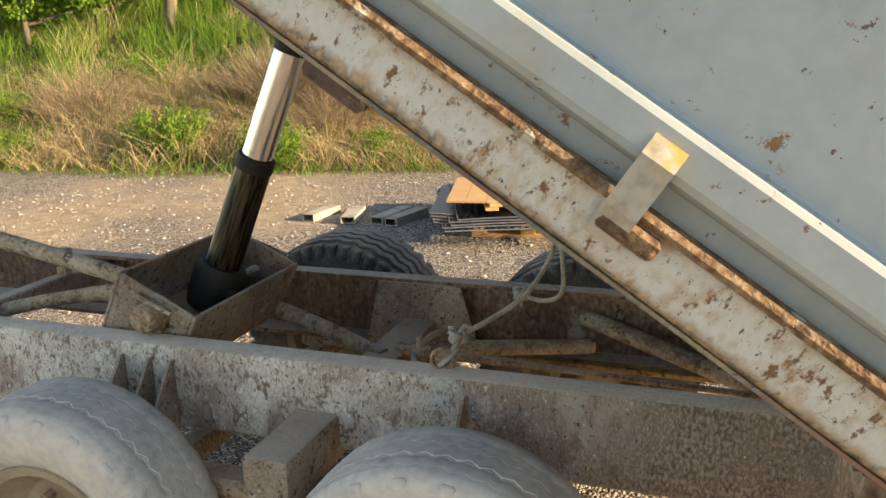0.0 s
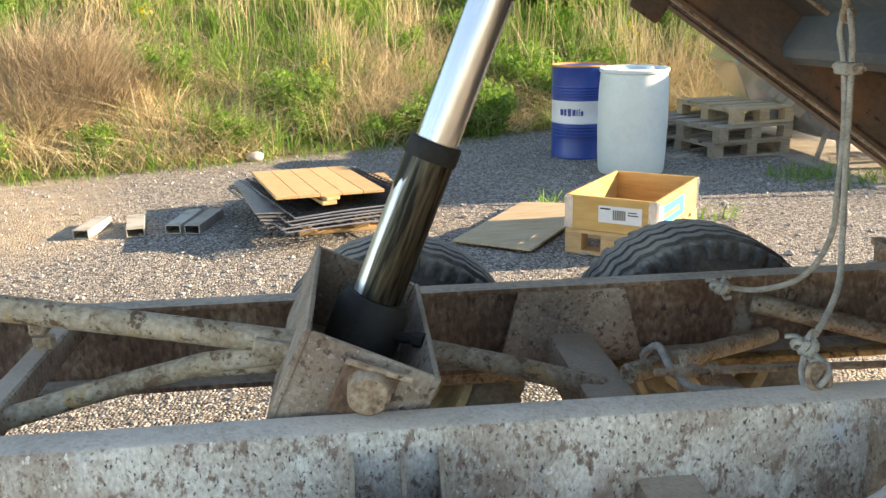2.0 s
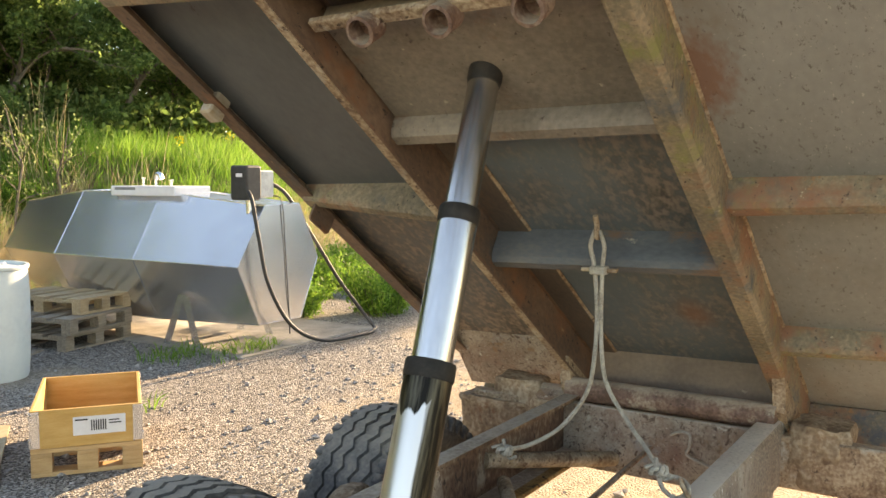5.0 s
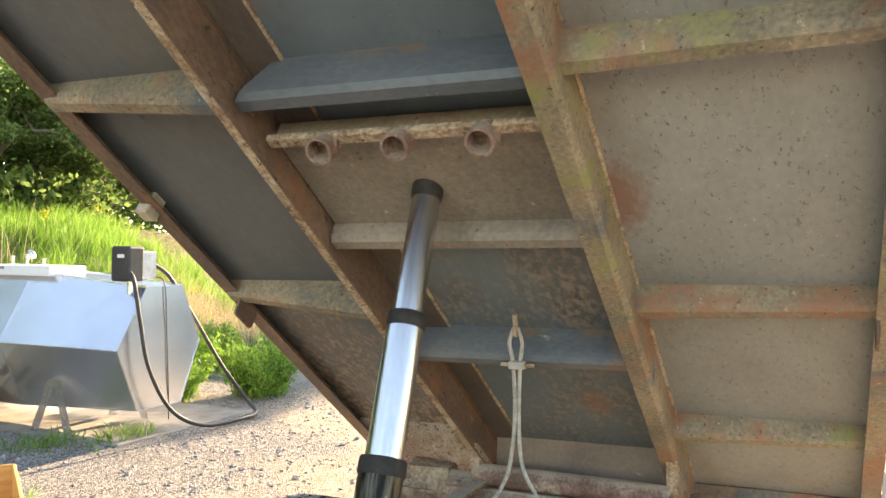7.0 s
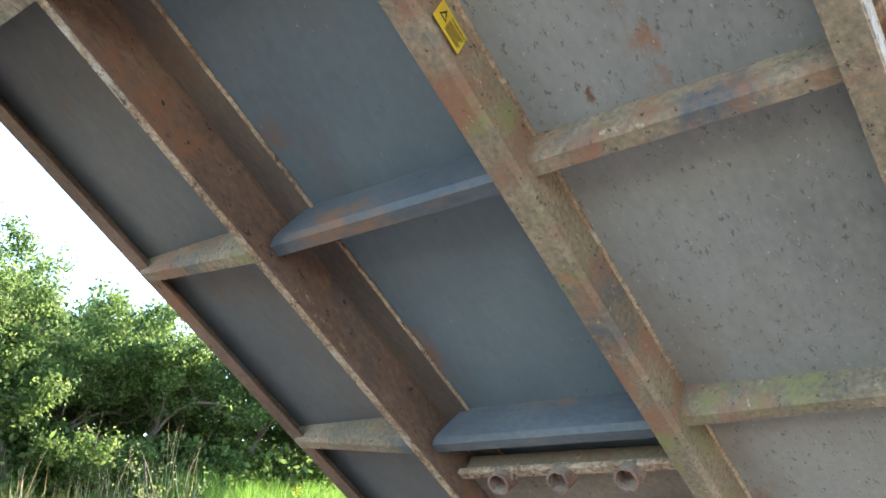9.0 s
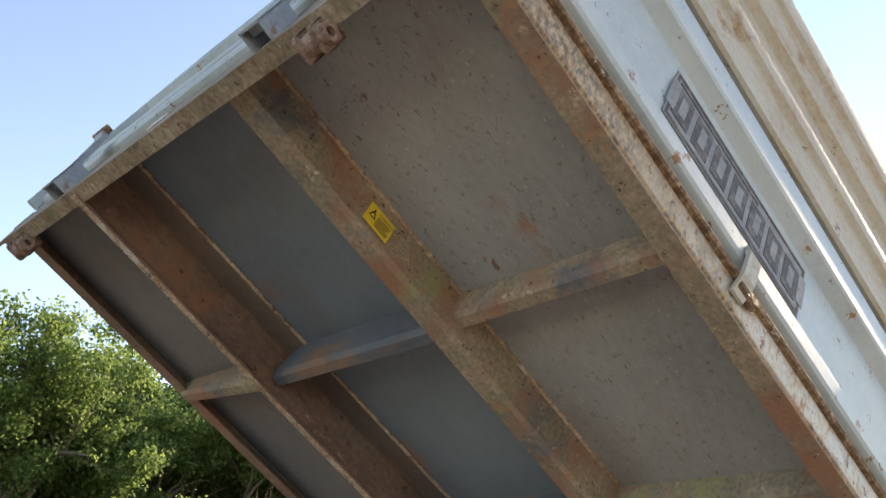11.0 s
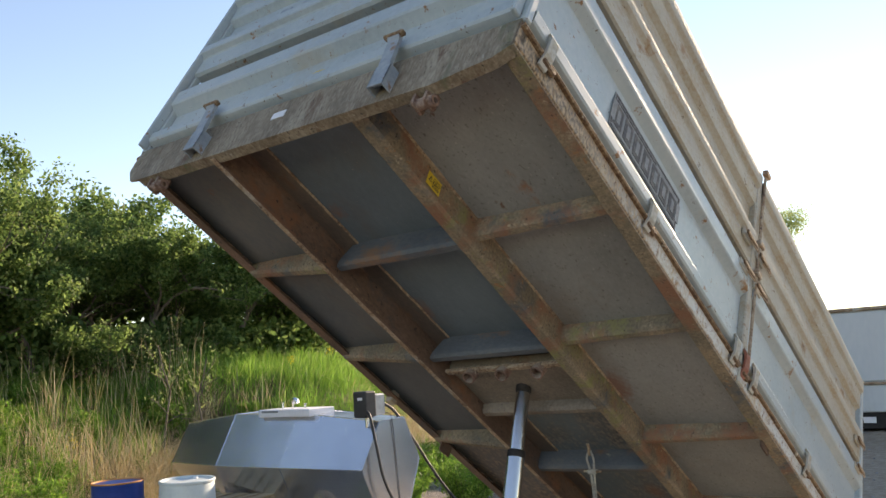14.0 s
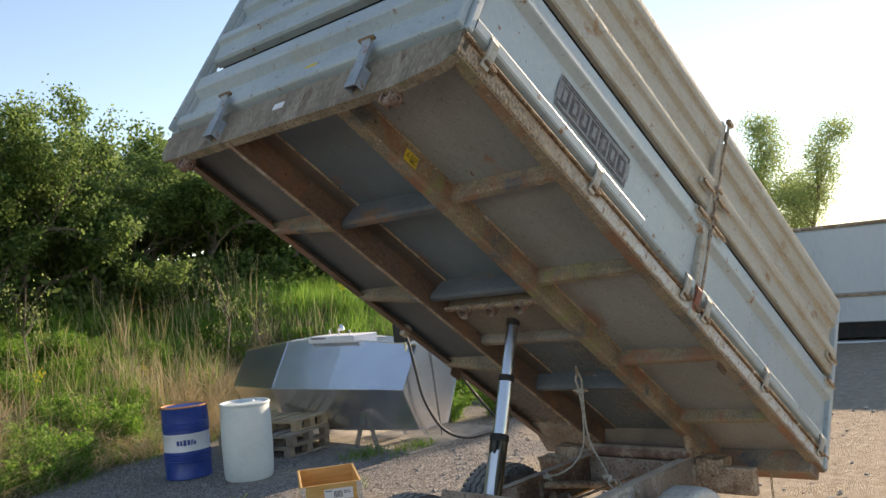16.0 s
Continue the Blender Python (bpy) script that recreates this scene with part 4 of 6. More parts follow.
def bpart(name, bm, material, parent=body, lab="", smooth=False):
    return part(name, bm, material, parent, lab, smooth)


# floor sheets split where the painted light changes tone
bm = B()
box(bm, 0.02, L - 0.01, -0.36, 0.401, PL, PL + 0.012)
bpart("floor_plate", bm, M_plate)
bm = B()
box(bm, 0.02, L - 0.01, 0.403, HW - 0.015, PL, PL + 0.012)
bpart("floor_plate", bm, M_plate_far, lab="brown-stained plate in a darker tone")
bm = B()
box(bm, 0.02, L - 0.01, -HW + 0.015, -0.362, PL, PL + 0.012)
bpart("floor_plate", bm, M_plate_near, lab="brown-grey plate paled for bounced light, with rust stains")


def longitudinal(web, sg, flange, top, material, low=0.0):
    """Channel with its web at y = web and its flanges pointing towards sg, low its lower face."""
    bm = B()
    t = 0.008
    prism(bm, [(web, PL), (web, low + 0.012), (web + sg * 0.012, low), (web + sg * flange, low), (web + sg * flange, low + t), (web + sg * 0.016, low + t + 0.002), (web + sg * t, low + 0.02), (web + sg * t, PL - t), (web + sg * top, PL - t), (web + sg * top, PL)], 0.012, L - 0.12, 'x')
    return bpart("longitudinal_beam", bm, material, smooth=30)


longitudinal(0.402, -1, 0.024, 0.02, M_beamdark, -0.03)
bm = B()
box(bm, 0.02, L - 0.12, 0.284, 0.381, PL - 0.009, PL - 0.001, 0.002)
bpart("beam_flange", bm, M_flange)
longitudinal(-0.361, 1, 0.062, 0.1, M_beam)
bm = B()
box(bm, 0.012, L - 0.12, 0.379, 0.4015, -0.0345, -0.0306)
part("beam_lip", bm, M_rust, bpy.data.objects["longitudinal_beam"], "pale lower lip")
# weld beads where the channels meet the plate
for y in (0.282, -0.363):
    bm = B()
    sweep(bm, [(0.05 + 0.1 * k, y + 0.002 * (k % 2), PL - 0.003) for k in range(38)], 0.006, 6)
    bpart("weld_bead", bm, M_rust, smooth=60)


def bed_cross(s, y0, y1, h0, h1, material=M_cross, cut0=0.0, cut1=0.0):
    """Pressed channel with a bent lower lip, h0 and h1 high at its ends; its ends may be cut at a slant."""
    bm = B()
    prof = [(s - 0.032, 1.0), (s - 0.03, 0.3), (s - 0.026, 0.14), (s - 0.014, 0.0), (s + 0.018, 0.0), (s + 0.018, 0.06), (s - 0.01, 0.08), (s - 0.018, 0.18), (s - 0.022, 0.3), (s - 0.024, 1.0)]
    vs = prism(bm, prof, y0, y1, 'y')
    k = len(prof)
    for i, v in enumerate(vs):
        h = h0 if i < k else h1
        u = v.co.z
        v.co.z = h + (PL - h) * u
        v.co.y += cut0 * u if i < k else -cut1 * u
    return bpart("crossmember", bm, material, smooth=25)


for s in (0.79, 1.544, 2.078, 2.705):
    bed_cross(s, -0.304, 0.39 if s > 2 else 0.378, 0.012, 0.012, M_cross if s != 2.078 else M_headplate, 0.0, 0.0 if s > 2 else 0.075)
for s in (0.79, 1.544, 2.45, 3.25):
    if s < 3:
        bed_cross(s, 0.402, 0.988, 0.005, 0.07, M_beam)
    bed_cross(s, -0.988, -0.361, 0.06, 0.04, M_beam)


# edge beams: flat painted face, rusty upper lip
def edge_beam(sg):
    bm = B()
    o = sg * HW
    k = 0.033 if sg > 0 else 0.0
    prism(bm, [(o - sg * 0.008, 0.05 + k), (o - sg * 0.04, 0.05 + k), (o - sg * 0.04, 0.057 + k), (o - sg * 0.012, 0.058 + k), (o - sg * 0.009, 0.066 + k), (o - sg * 0.009, PL + 0.02), (o, PL + 0.02), (o, 0.058 + k)], 0.0, L, 'x')
    eb = bpart("edge_beam", bm, M_edge, smooth=25)
    bm = B()
    prism(bm, [(o, 0.128), (o + sg * 0.012, 0.13), (o + sg * 0.016, 0.138), (o + sg * 0.012, 0.146), (o - sg * 0.01, 0.148), (o - sg * 0.03, 0.142)], 0.0, L, 'x')
    part("edge_lip", bm, M_rustlip, eb, "rusty rounded lip", smooth=40)
    bm = B()
    prism(bm, [(o - sg * 0.002, 0.044 + k), (o - sg * 0.06, 0.042 + k), (o - sg * 0.06, 0.048 + k), (o - sg * 0.002, 0.0495 + k)], 0.0, L, 'x')
    # the far side takes the tone with shade in it
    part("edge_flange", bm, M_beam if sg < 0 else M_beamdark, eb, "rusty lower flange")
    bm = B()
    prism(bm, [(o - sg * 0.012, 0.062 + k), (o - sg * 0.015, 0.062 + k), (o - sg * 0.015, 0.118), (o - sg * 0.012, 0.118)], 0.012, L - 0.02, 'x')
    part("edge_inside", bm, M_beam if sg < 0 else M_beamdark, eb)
    bm = B()
    prism(bm, [(o - sg * 0.032, 0.142), (o - sg * 0.032, 0.2), (o - sg * 0.038, 0.2), (o - sg * 0.038, 0.142)], 0.02, L - 0.02, 'x')
    part("back_plate", bm, M_body, eb)


edge_beam(-1)
edge_beam(1)
# front beam with its lower corners cut off
bm = B()
yw = HW - 0.004
outline = [(-yw, 0.05), (-yw + 0.07, 0.012), (-yw + 0.3, -0.028), (yw - 0.12, -0.028), (yw - 0.06, -0.02), (yw, 0.05), (yw, 0.172), (-yw, 0.172)]
prism(bm, outline, 0.0, 0.01, 'x')
prism(bm, [(-yw + 0.01, 0.045), (-yw + 0.07, 0.012), (-yw + 0.3, -0.028), (yw - 0.12, -0.028), (yw - 0.01, 0.042), (yw - 0.01, 0.052), (yw - 0.12, -0.019), (-yw + 0.3, -0.019), (-yw + 0.07, 0.021), (-yw + 0.01, 0.054)], 0.01, 0.045, 'x')
bpart("front_beam", bm, M_fascia, lab="scuffed brown front beam")
for sg in (-1, 1):
    bm = B()
    box(bm, -0.004, 0.06, sg * (HW - 0.035) - 0.035, sg * (HW - 0.035) + 0.035, 0.06, 0.165, 0.02, seg=2)
    bpart("beam_corner", bm, M_fascia, smooth=40)
# lifting eyes under the front beam
for y in (-0.66, 0.765):
    eye = new("lifting_eye")
    eye.parent, eye.matrix_basis = body, pose(0.045, y, -0.022) @ Matrix.Scale(0.88, 4)
    for dy in (-0.03, 0.025):
        bm = B()
        box(bm, -0.035, 0.035, dy, dy + 0.012, -0.06, 0.02, 0.012, seg=2)
        part("eye_lug", bm, M_tube, eye)
    bm = B()
    lathe(bm, [(0.024, -0.03), (0.024, 0.05), (0.012, 0.05), (0.012, -0.03)], 16, Matrix.Translation((0, 0, -0.035)) @ Matrix.Rotation(radians(90), 4, 'X'))
    part("eye_bush", bm, M_tube, eye, smooth=40)
# rear beam and hinge plates
bm = B()
box(bm, L - 0.16, L - 0.02, -HW + 0.03, HW - 0.03, -0.02, PL, 0.008)
bpart("rear_beam", bm, M_beam)
for y in (-0.34, 0.40):
    bm = B()
    prism(bm, [(L - 0.64, 0.005), (L - 0.60, -0.03), (L - 0.56, -0.085), (L - 0.46, -0.1), (L - 0.38, -0.04), (L - 0.3, 0.005)], y - 0.02, y + 0.02, 'y')
    bpart("hinge_plate", bm, M_rust)
# sloped closing plates in front of the hinges
bm = B()
prism(bm, [(3.465, PL - 0.002), (3.475, PL - 0.002), (3.76, 0.022), (3.76, 0.01)], 0.404, 0.984, 'y')
bpart("closing_plate", bm, M_cradle, lab="tan plate speckled with rust")
bm = B()
prism(bm, [(3.535, PL - 0.002), (3.545, PL - 0.002), (3.665, -0.1), (3.655, -0.1)], -0.299, 0.376, 'y')
panel = bpart("closing_plate", bm, M_brownplate, lab="brown sloped plate with a smear of blue paint")
bm = B()
box(bm, 3.5925, 3.5945, 0.02, 0.1, -0.013, 0.012, 0.008, m=Matrix.Translation((3.593, 0.06, 0)) @ Matrix.Rotation(radians(-28.6), 4, 'Y') @ Matrix.Translation((-3.593 - 0.0055, -0.06, 0)))
part("paint_smear", bm, M_smear, panel, "smear of blue paint")
# bar with three pipe sockets
bm = B()
box(bm, 1.655, 1.687, -0.345, 0.37, 0.012, 0.03, 0.003)
bpart("socket_bar", bm, M_rust)
for y in (0.215, 0.025, -0.172):
    bm = B()
    r = 0.032
    lathe(bm, [(r * 0.8, 0.02), (r, 0.01), (r * 1.02, -0.004), (r * 1.05, -0.045), (r * 0.82, -0.047), (r * 0.78, 0.0), (r * 0.2, 0.012)], 24, Matrix.Translation((1.685, y, 0.012)) @ Matrix.Rotation(radians(28), 4, 'Y'))
    bpart("pipe_socket", bm, M_tube, smooth=50)
bm = B()
box(bm, 1.70, 2.05, -0.345, 0.39, 0.062, PL - 0.01, 0.004)
bpart("ram_head_plate", bm, M_headplate)
# tabs hanging from the edges
for y in (-HW + 0.05, HW - 0.058):
    bm = B()
    prism(bm, [(2.45, 0.09), (2.555, 0.09), (2.555, 0.02), (2.547, 0.01), (2.458, 0.01), (2.45, 0.018)], y, y + 0.008, 'y')
    bpart("edge_tab", bm, M_beamdark)


# side boards
def board_profile(h0, h1, top):
    """Pressed steel board: (outward, height) line with rounded ribs."""
    if not top:
        return [(-0.038, h0 - 0.006), (-0.038, h0 + 0.02), (-0.03, h0 + 0.026), (-0.002, h0 + 0.032), (0.008, h0 + 0.038), (0.013, h0 + 0.048), (0.014, h0 + 0.088), (0.01, h0 + 0.096), (-0.016, h0 + 0.1), (-0.02, h0 + 0.105), (-0.02, h1 - 0.13), (-0.014, h1 - 0.122), (0.012, h1 - 0.1), (0.016, h1 - 0.09), (0.015, h1 - 0.012), (0.006, h1), (-0.03, h1)]
    return [(-0.03, h0), (-0.004, h0), (0.006, h0 + 0.008), (0.008, h0 + 0.106), (0.012, h0 + 0.114), (0.026, h0 + 0.126), (0.028, h0 + 0.134), (0.027, h0 + 0.176), (0.02, h0 + 0.186), (-0.016, h0 + 0.19), (-0.02, h0 + 0.197), (-0.02, h1 - 0.216), (-0.014, h1 - 0.208), (0.004, h1 - 0.194), (0.007, h1 - 0.186), (0.008, h1 - 0.1), (0.012, h1 - 0.092), (0.026, h1 - 0.08), (0.028, h1 - 0.072), (0.026, h1 - 0.008), (0.016, h1), (-0.03, h1)]


def side_board(sg, a, b, h0, h1, top, material):
    bm = B()
    sheet(bm, [(sg * (HW + u), h) for u, h in board_profile(h0, h1, top)], a, b, 0.004 * sg, 'x')
    return bpart("side_board", bm, material, smooth=22)


def front_board(h0, h1, top):
    bm = B()
    sheet(bm, [(-1.5 * u, h) for u, h in board_profile(h0, h1, top)], -HW + 0.03, HW - 0.03, -0.004, 'y')
    return bpart("front_board", bm, M_body, smooth=22)


# black sheets added behind the boards, standing in for shade in their gaps
for sg in (-1, 1):
    bm = B()
    y = sg * (HW - 0.045)
    box(bm, 0.06, L - 0.06, y - 0.003, y + 0.003, PL + 0.012, 1.262)
    bpart("gap_shade_sheet", bm, M_black)
bm = B()
box(bm, 0.15, 0.156, -HW + 0.05, HW - 0.05, PL + 0.012, 1.262)
# added cap keeps light from above out of the front slot
box(bm, 0.045, 0.15, -HW + 0.05, HW - 0.05, 1.25, 1.262)
bpart("gap_shade_sheet", bm, M_black)
MID = 1.98
TIERS = ((0.15, 0.635, False), (0.70, 1.27, True))
for sg in (-1, 1):
    for a, b in ((0.035, MID - 0.03), (MID + 0.03, L - 0.055)):
        for h0, h1, top in TIERS:
            side_board(sg, a, b, h0, h1, top, M_body_worn if top else M_body)
for h0, h1, top in ((0.175, 0.545, False), (0.665, 1.27, True)):
    front_board(h0, h1, top)
bm = B()
box(bm, L - 0.05, L - 0.02, -HW + 0.05, HW - 0.05, 0.12, 1.25, 0.004)
bpart("tailgate", bm, M_body)
for sg in (-1, 1):
    for s, w, h0, h1, mt in ((0.0, 0.034, 0.165, 1.272, M_body), (MID - 0.028, 0.056, 0.05, 1.31, M_body_worn), (L - 0.055, 0.055, 0.05, 1.275, M_body)):
        bm = B()
        y = sg * (HW - 0.012)
        box(bm, s, s + w, y - 0.024, y + 0.024, h0, h1, 0.006)
        bpart("post", bm, mt)
# thin dividing rods beside the middle post
bm = B()
tube(bm, (MID + 0.036, -HW - 0.02, 0.16), (MID + 0.036, -HW - 0.02, 1.33), 0.008, 8)
bpart("locking_rod", bm, M_rust)
for s, h in ((MID + 0.036, 1.33), (MID + 0.036, 0.68), (MID + 0.036, 0.86)):
    bm = B()
    box(bm, s - 0.03, s + 0.03, -HW - 0.04, -HW - 0.01, h - 0.02, h + 0.012, 0.006)
    bpart("rod_clip", bm, M_rust)


def drop_hinge(s, sg=-1, material=None):
    """Hinge strap of a drop side: plate over the lip with a pin lug below it."""
    h = new("board_hinge")
    h.parent, h.matrix_basis = body, pose(s, sg * HW, 0)
    bm = B()
    prism(bm, [(sg * 0.004, 0.085), (sg * 0.012, 0.085), (sg * 0.03, 0.13), (sg * 0.034, 0.2), (sg * 0.02, 0.225), (sg * 0.012, 0.22), (sg * 0.022, 0.19), (sg * 0.02, 0.135)], -0.022, 0.022, 'x')
    part("strap", bm, M_offcut if material is None else material, h)
    bm = B()
    box(bm, -0.02, 0.062, min(sg * 0.004, sg * 0.024), max(sg * 0.004, sg * 0.024), 0.098, 0.126, 0.006)
    part("lug", bm, M_rustlip, h)
    return h


for s in (0.14, 0.95, 1.86, 2.1, 2.9, 3.82):
    drop_hinge(s)
drop_hinge(1.98, material=M_redlead)
for s in (0.9, 2.9):
    drop_hinge(s, 1)


def board_latch(s, h, sg=-1):
    """Over-centre clamp: base plate, lever, hooked loop."""
    c = new("board_latch")
    c.parent, c.matrix_basis = body, pose(s, sg * (HW + 0.016), h)
    bm = B()
    box(bm, -0.07, 0.03, -0.006, 0.006, -0.02, 0.02, 0.003)
    part("latch_base", bm, M_body_worn, c)
    bm = B()
    box(bm, -0.06, 0.075, sg * 0.02 - 0.006, sg * 0.02 + 0.006, -0.012, 0.012, 0.004)
    part("lever", bm, M_rustlip, c)
    bm = B()
    sweep(bm, curve_pts([(0.0, sg * 0.012, 0.01), (0.06, sg * 0.02, 0.014), (0.1, sg * 0.016, 0.0), (0.06, sg * 0.02, -0.014), (0.0, sg * 0.012, -0.01)], 4), 0.004, 6)
    part("loop", bm, M_rust, c)


for s in (MID - 0.1, MID + 0.08, L - 0.14):
    for h in (0.61, 0.79):
        board_latch(s, h)


# thin frame strips at the front corners
for sg in (-1, 1):
    bm = B()
    y0, y1 = sorted((sg * (HW - 0.03), sg * (HW - 0.012)))
    box(bm, -0.042, -0.001, y0, y1, 0.175, 1.275, 0.004)
    bpart("corner_strip", bm, M_body)


# stake sockets and stakes on the front
def stake(y):
    st = new("front_stake")
    st.parent, st.matrix_basis = body, pose(-0.012, y, 0)
    bm = B()
    prism(bm, [(-0.036, -0.034), (-0.036, 0.034), (-0.031, 0.034), (-0.031, -0.034)], 0.0, 0.1, 'z')
    prism(bm, [(-0.036, 0.034), (0.012, 0.034), (0.012, 0.029), (-0.036, 0.029)], 0.0, 0.1, 'z')
    prism(bm, [(-0.036, -0.029), (0.012, -0.029), (0.012, -0.034), (-0.036, -0.034)], 0.0, 0.1, 'z')
    part("socket", bm, M_stake, st)
    bm = B()
    prism(bm, [(-0.03, 0.02), (-0.012, 0.02), (-0.03, 0.24), (-0.05, 0.25), (-0.056, 0.238), (-0.044, 0.22)], -0.026, 0.026, 'y')
    part("strap", bm, M_stake, st)
    bm = B()
    box(bm, -0.06, -0.035, -0.045, 0.045, 0.235, 0.25, 0.004)
    part("strap_hook", bm, M_rustlip, st)


for y in (-0.49, 0.5):
    stake(y)
for y in (0.3, 0.44):
    bm = B()
    box(bm, -0.026, -0.012, y - 0.035, y + 0.035, 0.84, 0.9, 0.003)
    bpart("step_plate", bm, M_stake)
bm = B()
box(bm, -0.004, -0.001, 0.03, 0.1, 0.075, 0.11)
bpart("small_plate", bm, M_whiteprint, lab="small pale maker's plate")
bm = B()
prism(bm, [(0.045 * math.cos(k * 0.524), 0.335 + 0.013 * math.sin(k * 0.524)) for k in range(12)], 0.022, 0.0298, 'x')
bpart("oval_badge", bm, M_yellow, lab="flaking yellow oval badge")

# faded board with a pattern of dark bars on the near side
PLY = -HW + 0.0195
sgn = new("faded_sign")
sgn.parent, sgn.matrix_basis = body, pose(0.595, PLY - 0.003, 0.305)
sgn["label"] = "faded grey sign panel with dark bars"
bm = B()
box(bm, 0.0, 0.62, -0.0015, 0.0015, 0.0, 0.165)
part("sign_panel", bm, M_signbase, sgn)
for bx, bw, bz, bh in [(0.02 + 0.084 * i, 0.066, 0.028, 0.1) for i in range(7)] + [(0.006, 0.608, 0.004, 0.008), (0.006, 0.608, 0.153, 0.008), (0.006, 0.008, 0.016, 0.133), (0.606, 0.008, 0.016, 0.133), (0.02, 0.36, 0.137, 0.009)]:
    bm = B()
    box(bm, bx, bx + bw, -0.003, -0.0015, bz, bz + bh, 0.0)
    part("bar", bm, M_signbar, sgn)
    if bh > 0.05:
        bm = B()
        box(bm, bx + 0.02, bx + bw - 0.02, -0.0042, -0.003, bz + 0.02, bz + bh - 0.02, 0.0)
        part("bar", bm, M_signbase, sgn)

# warning label on the near longitudinal
wl = new("warning_label")
wl.parent, wl.matrix_basis = body, pose(0.427, -0.3655, 0.022) @ Matrix.Rotation(radians(-4), 4, 'X')
bm = B()
box(bm, 0, 0.085, -0.0035, -0.0025, 0, 0.06)
part("label_film", bm, M_yellow, wl, "yellow warning label")
bm = B()
prism(bm, [(0.008, 0.022), (0.03, 0.022), (0.019, 0.05)], -0.0042, -0.0036, 'y')
part("triangle", bm, M_dark, wl)
bm = B()
prism(bm, [(0.0125, 0.0245), (0.0255, 0.0245), (0.019, 0.0365)], -0.0048, -0.0043, 'y')
part("triangle_field", bm, M_yellow, wl)
cu = bpy.data.curves.new("warning_text", 'FONT')
cu.body, cu.size, cu.extrude = "WARNING!", 0.0105, 0.0002
tx = new("warning_text", cu)
tx.parent, tx.matrix_basis = wl, pose(0.034, -0.0042, 0.044, 90, 0, 0)
cu.materials.append(M_dark)
for k in range(5):
    bm = B()
    box(bm, 0.034, 0.08 - 0.004 * (k % 3), -0.0042, -0.0036, 0.036 - 0.0068 * k, 0.039 - 0.0068 * k)
    part("text_bar", bm, M_dark, wl)


# ---- ropes and rods on the trailer ----
def rope_thing():
    t = thing("safety_rope", pose(-0.012, -0.004, 0.022), "grey braided rope hung from a hook, tied to both chassis rails", "rope")

    def strand(pts, r=0.0065, name="strand"):
        bm = B()
        sweep(bm, curve_pts(pts, 8), r, 8)
        return part(name, bm, M_rope, t, smooth=60)
    strand([(0.965, 0.006, 1.30), (0.966, 0.02, 1.255), (0.975, 0.012, 1.2), (0.985, 0.006, 1.08), (0.99, 0.012, 0.95), (1.0, 0.04, 0.83), (0.985, 0.11, 0.725), (0.925, 0.18, 0.675), (0.85, 0.222, 0.672)])
    strand([(0.965, -0.006, 1.30), (0.968, -0.02, 1.255), (0.978, -0.012, 1.2), (0.987, -0.006, 1.08), (0.992, -0.008, 0.95), (0.985, -0.03, 0.86), (0.94, -0.11, 0.78), (0.87, -0.19, 0.735), (0.815, -0.237, 0.712)])
    # clamp with its screws
    c = new("rope_clamp")
    c.parent = t
    bm = B()
    box(bm, 0.958, 0.998, -0.026, 0.022, 1.175, 1.2, 0.006, seg=2)
    part("clamp_body", bm, M_rope, c, "pale dusty clamp", smooth=40)
    bm = B()
    tube(bm, (0.978, -0.055, 1.188), (0.978, 0.05, 1.188), 0.006, 8)
    part("clamp_screw", bm, M_rust, c)
    # knots: a short coil of turns with loose ends
    for k, (kx, ky, kz) in enumerate(((0.848, 0.222, 0.672), (0.814, -0.237, 0.709))):
        bm = B()
        for q, s3 in ((0.0, 1.0), (1.1, 0.8)):
            pts = [(kx + 0.0085 * s3 * (math.sin(a + q) + 1.6 * math.sin(2 * a)), ky + 0.0085 * s3 * (math.cos(a + q) - 1.6 * math.cos(2 * a)), kz - 0.009 * math.sin(3 * a + q)) for a in [i * 0.2618 for i in range(25)]]
            sweep(bm, pts, 0.0068, 6)
        for e in ((0.02, 0.014, 0.016), (-0.02, 0.018, 0.01), (0.006, -0.024, -0.016)):
            sweep(bm, curve_pts([(kx, ky, kz), (kx + e[0] * 0.6, ky + e[1] * 0.6, kz + e[2] * 1.4), (kx + e[0] * 1.4, ky + e[1] * 1.4, kz + e[2])], 4), 0.005, 6)
        part("knot", bm, M_rope, t, smooth=60)
    strand([(0.814, -0.237, 0.7), (0.8, -0.255, 0.67), (0.79, -0.29, 0.655), (0.8, -0.32, 0.67), (0.825, -0.3, 0.69), (0.82, -0.25, 0.70)], 0.006, "loop")
    strand([(0.644, 0.16, 0.535), (0.644, 0.137, 0.557), (0.65, 0.076, 0.593), (0.638, -0.036, 0.591), (0.659, -0.109, 0.578), (0.74, -0.138, 0.578), (0.771, -0.18, 0.568), (0.8, -0.24, 0.54)], 0.0085, "loose_end")
    bm = B()
    sweep(bm, curve_pts([(0.95, 0.0, 1.34), (0.962, 0.0, 1.31), (0.958, 0.0, 1.285), (0.972, 0.0, 1.28), (0.978, 0.0, 1.30)], 6), 0.008, 8)
    part("hook", bm, M_rust, t, "rusty steel hook", smooth=60)


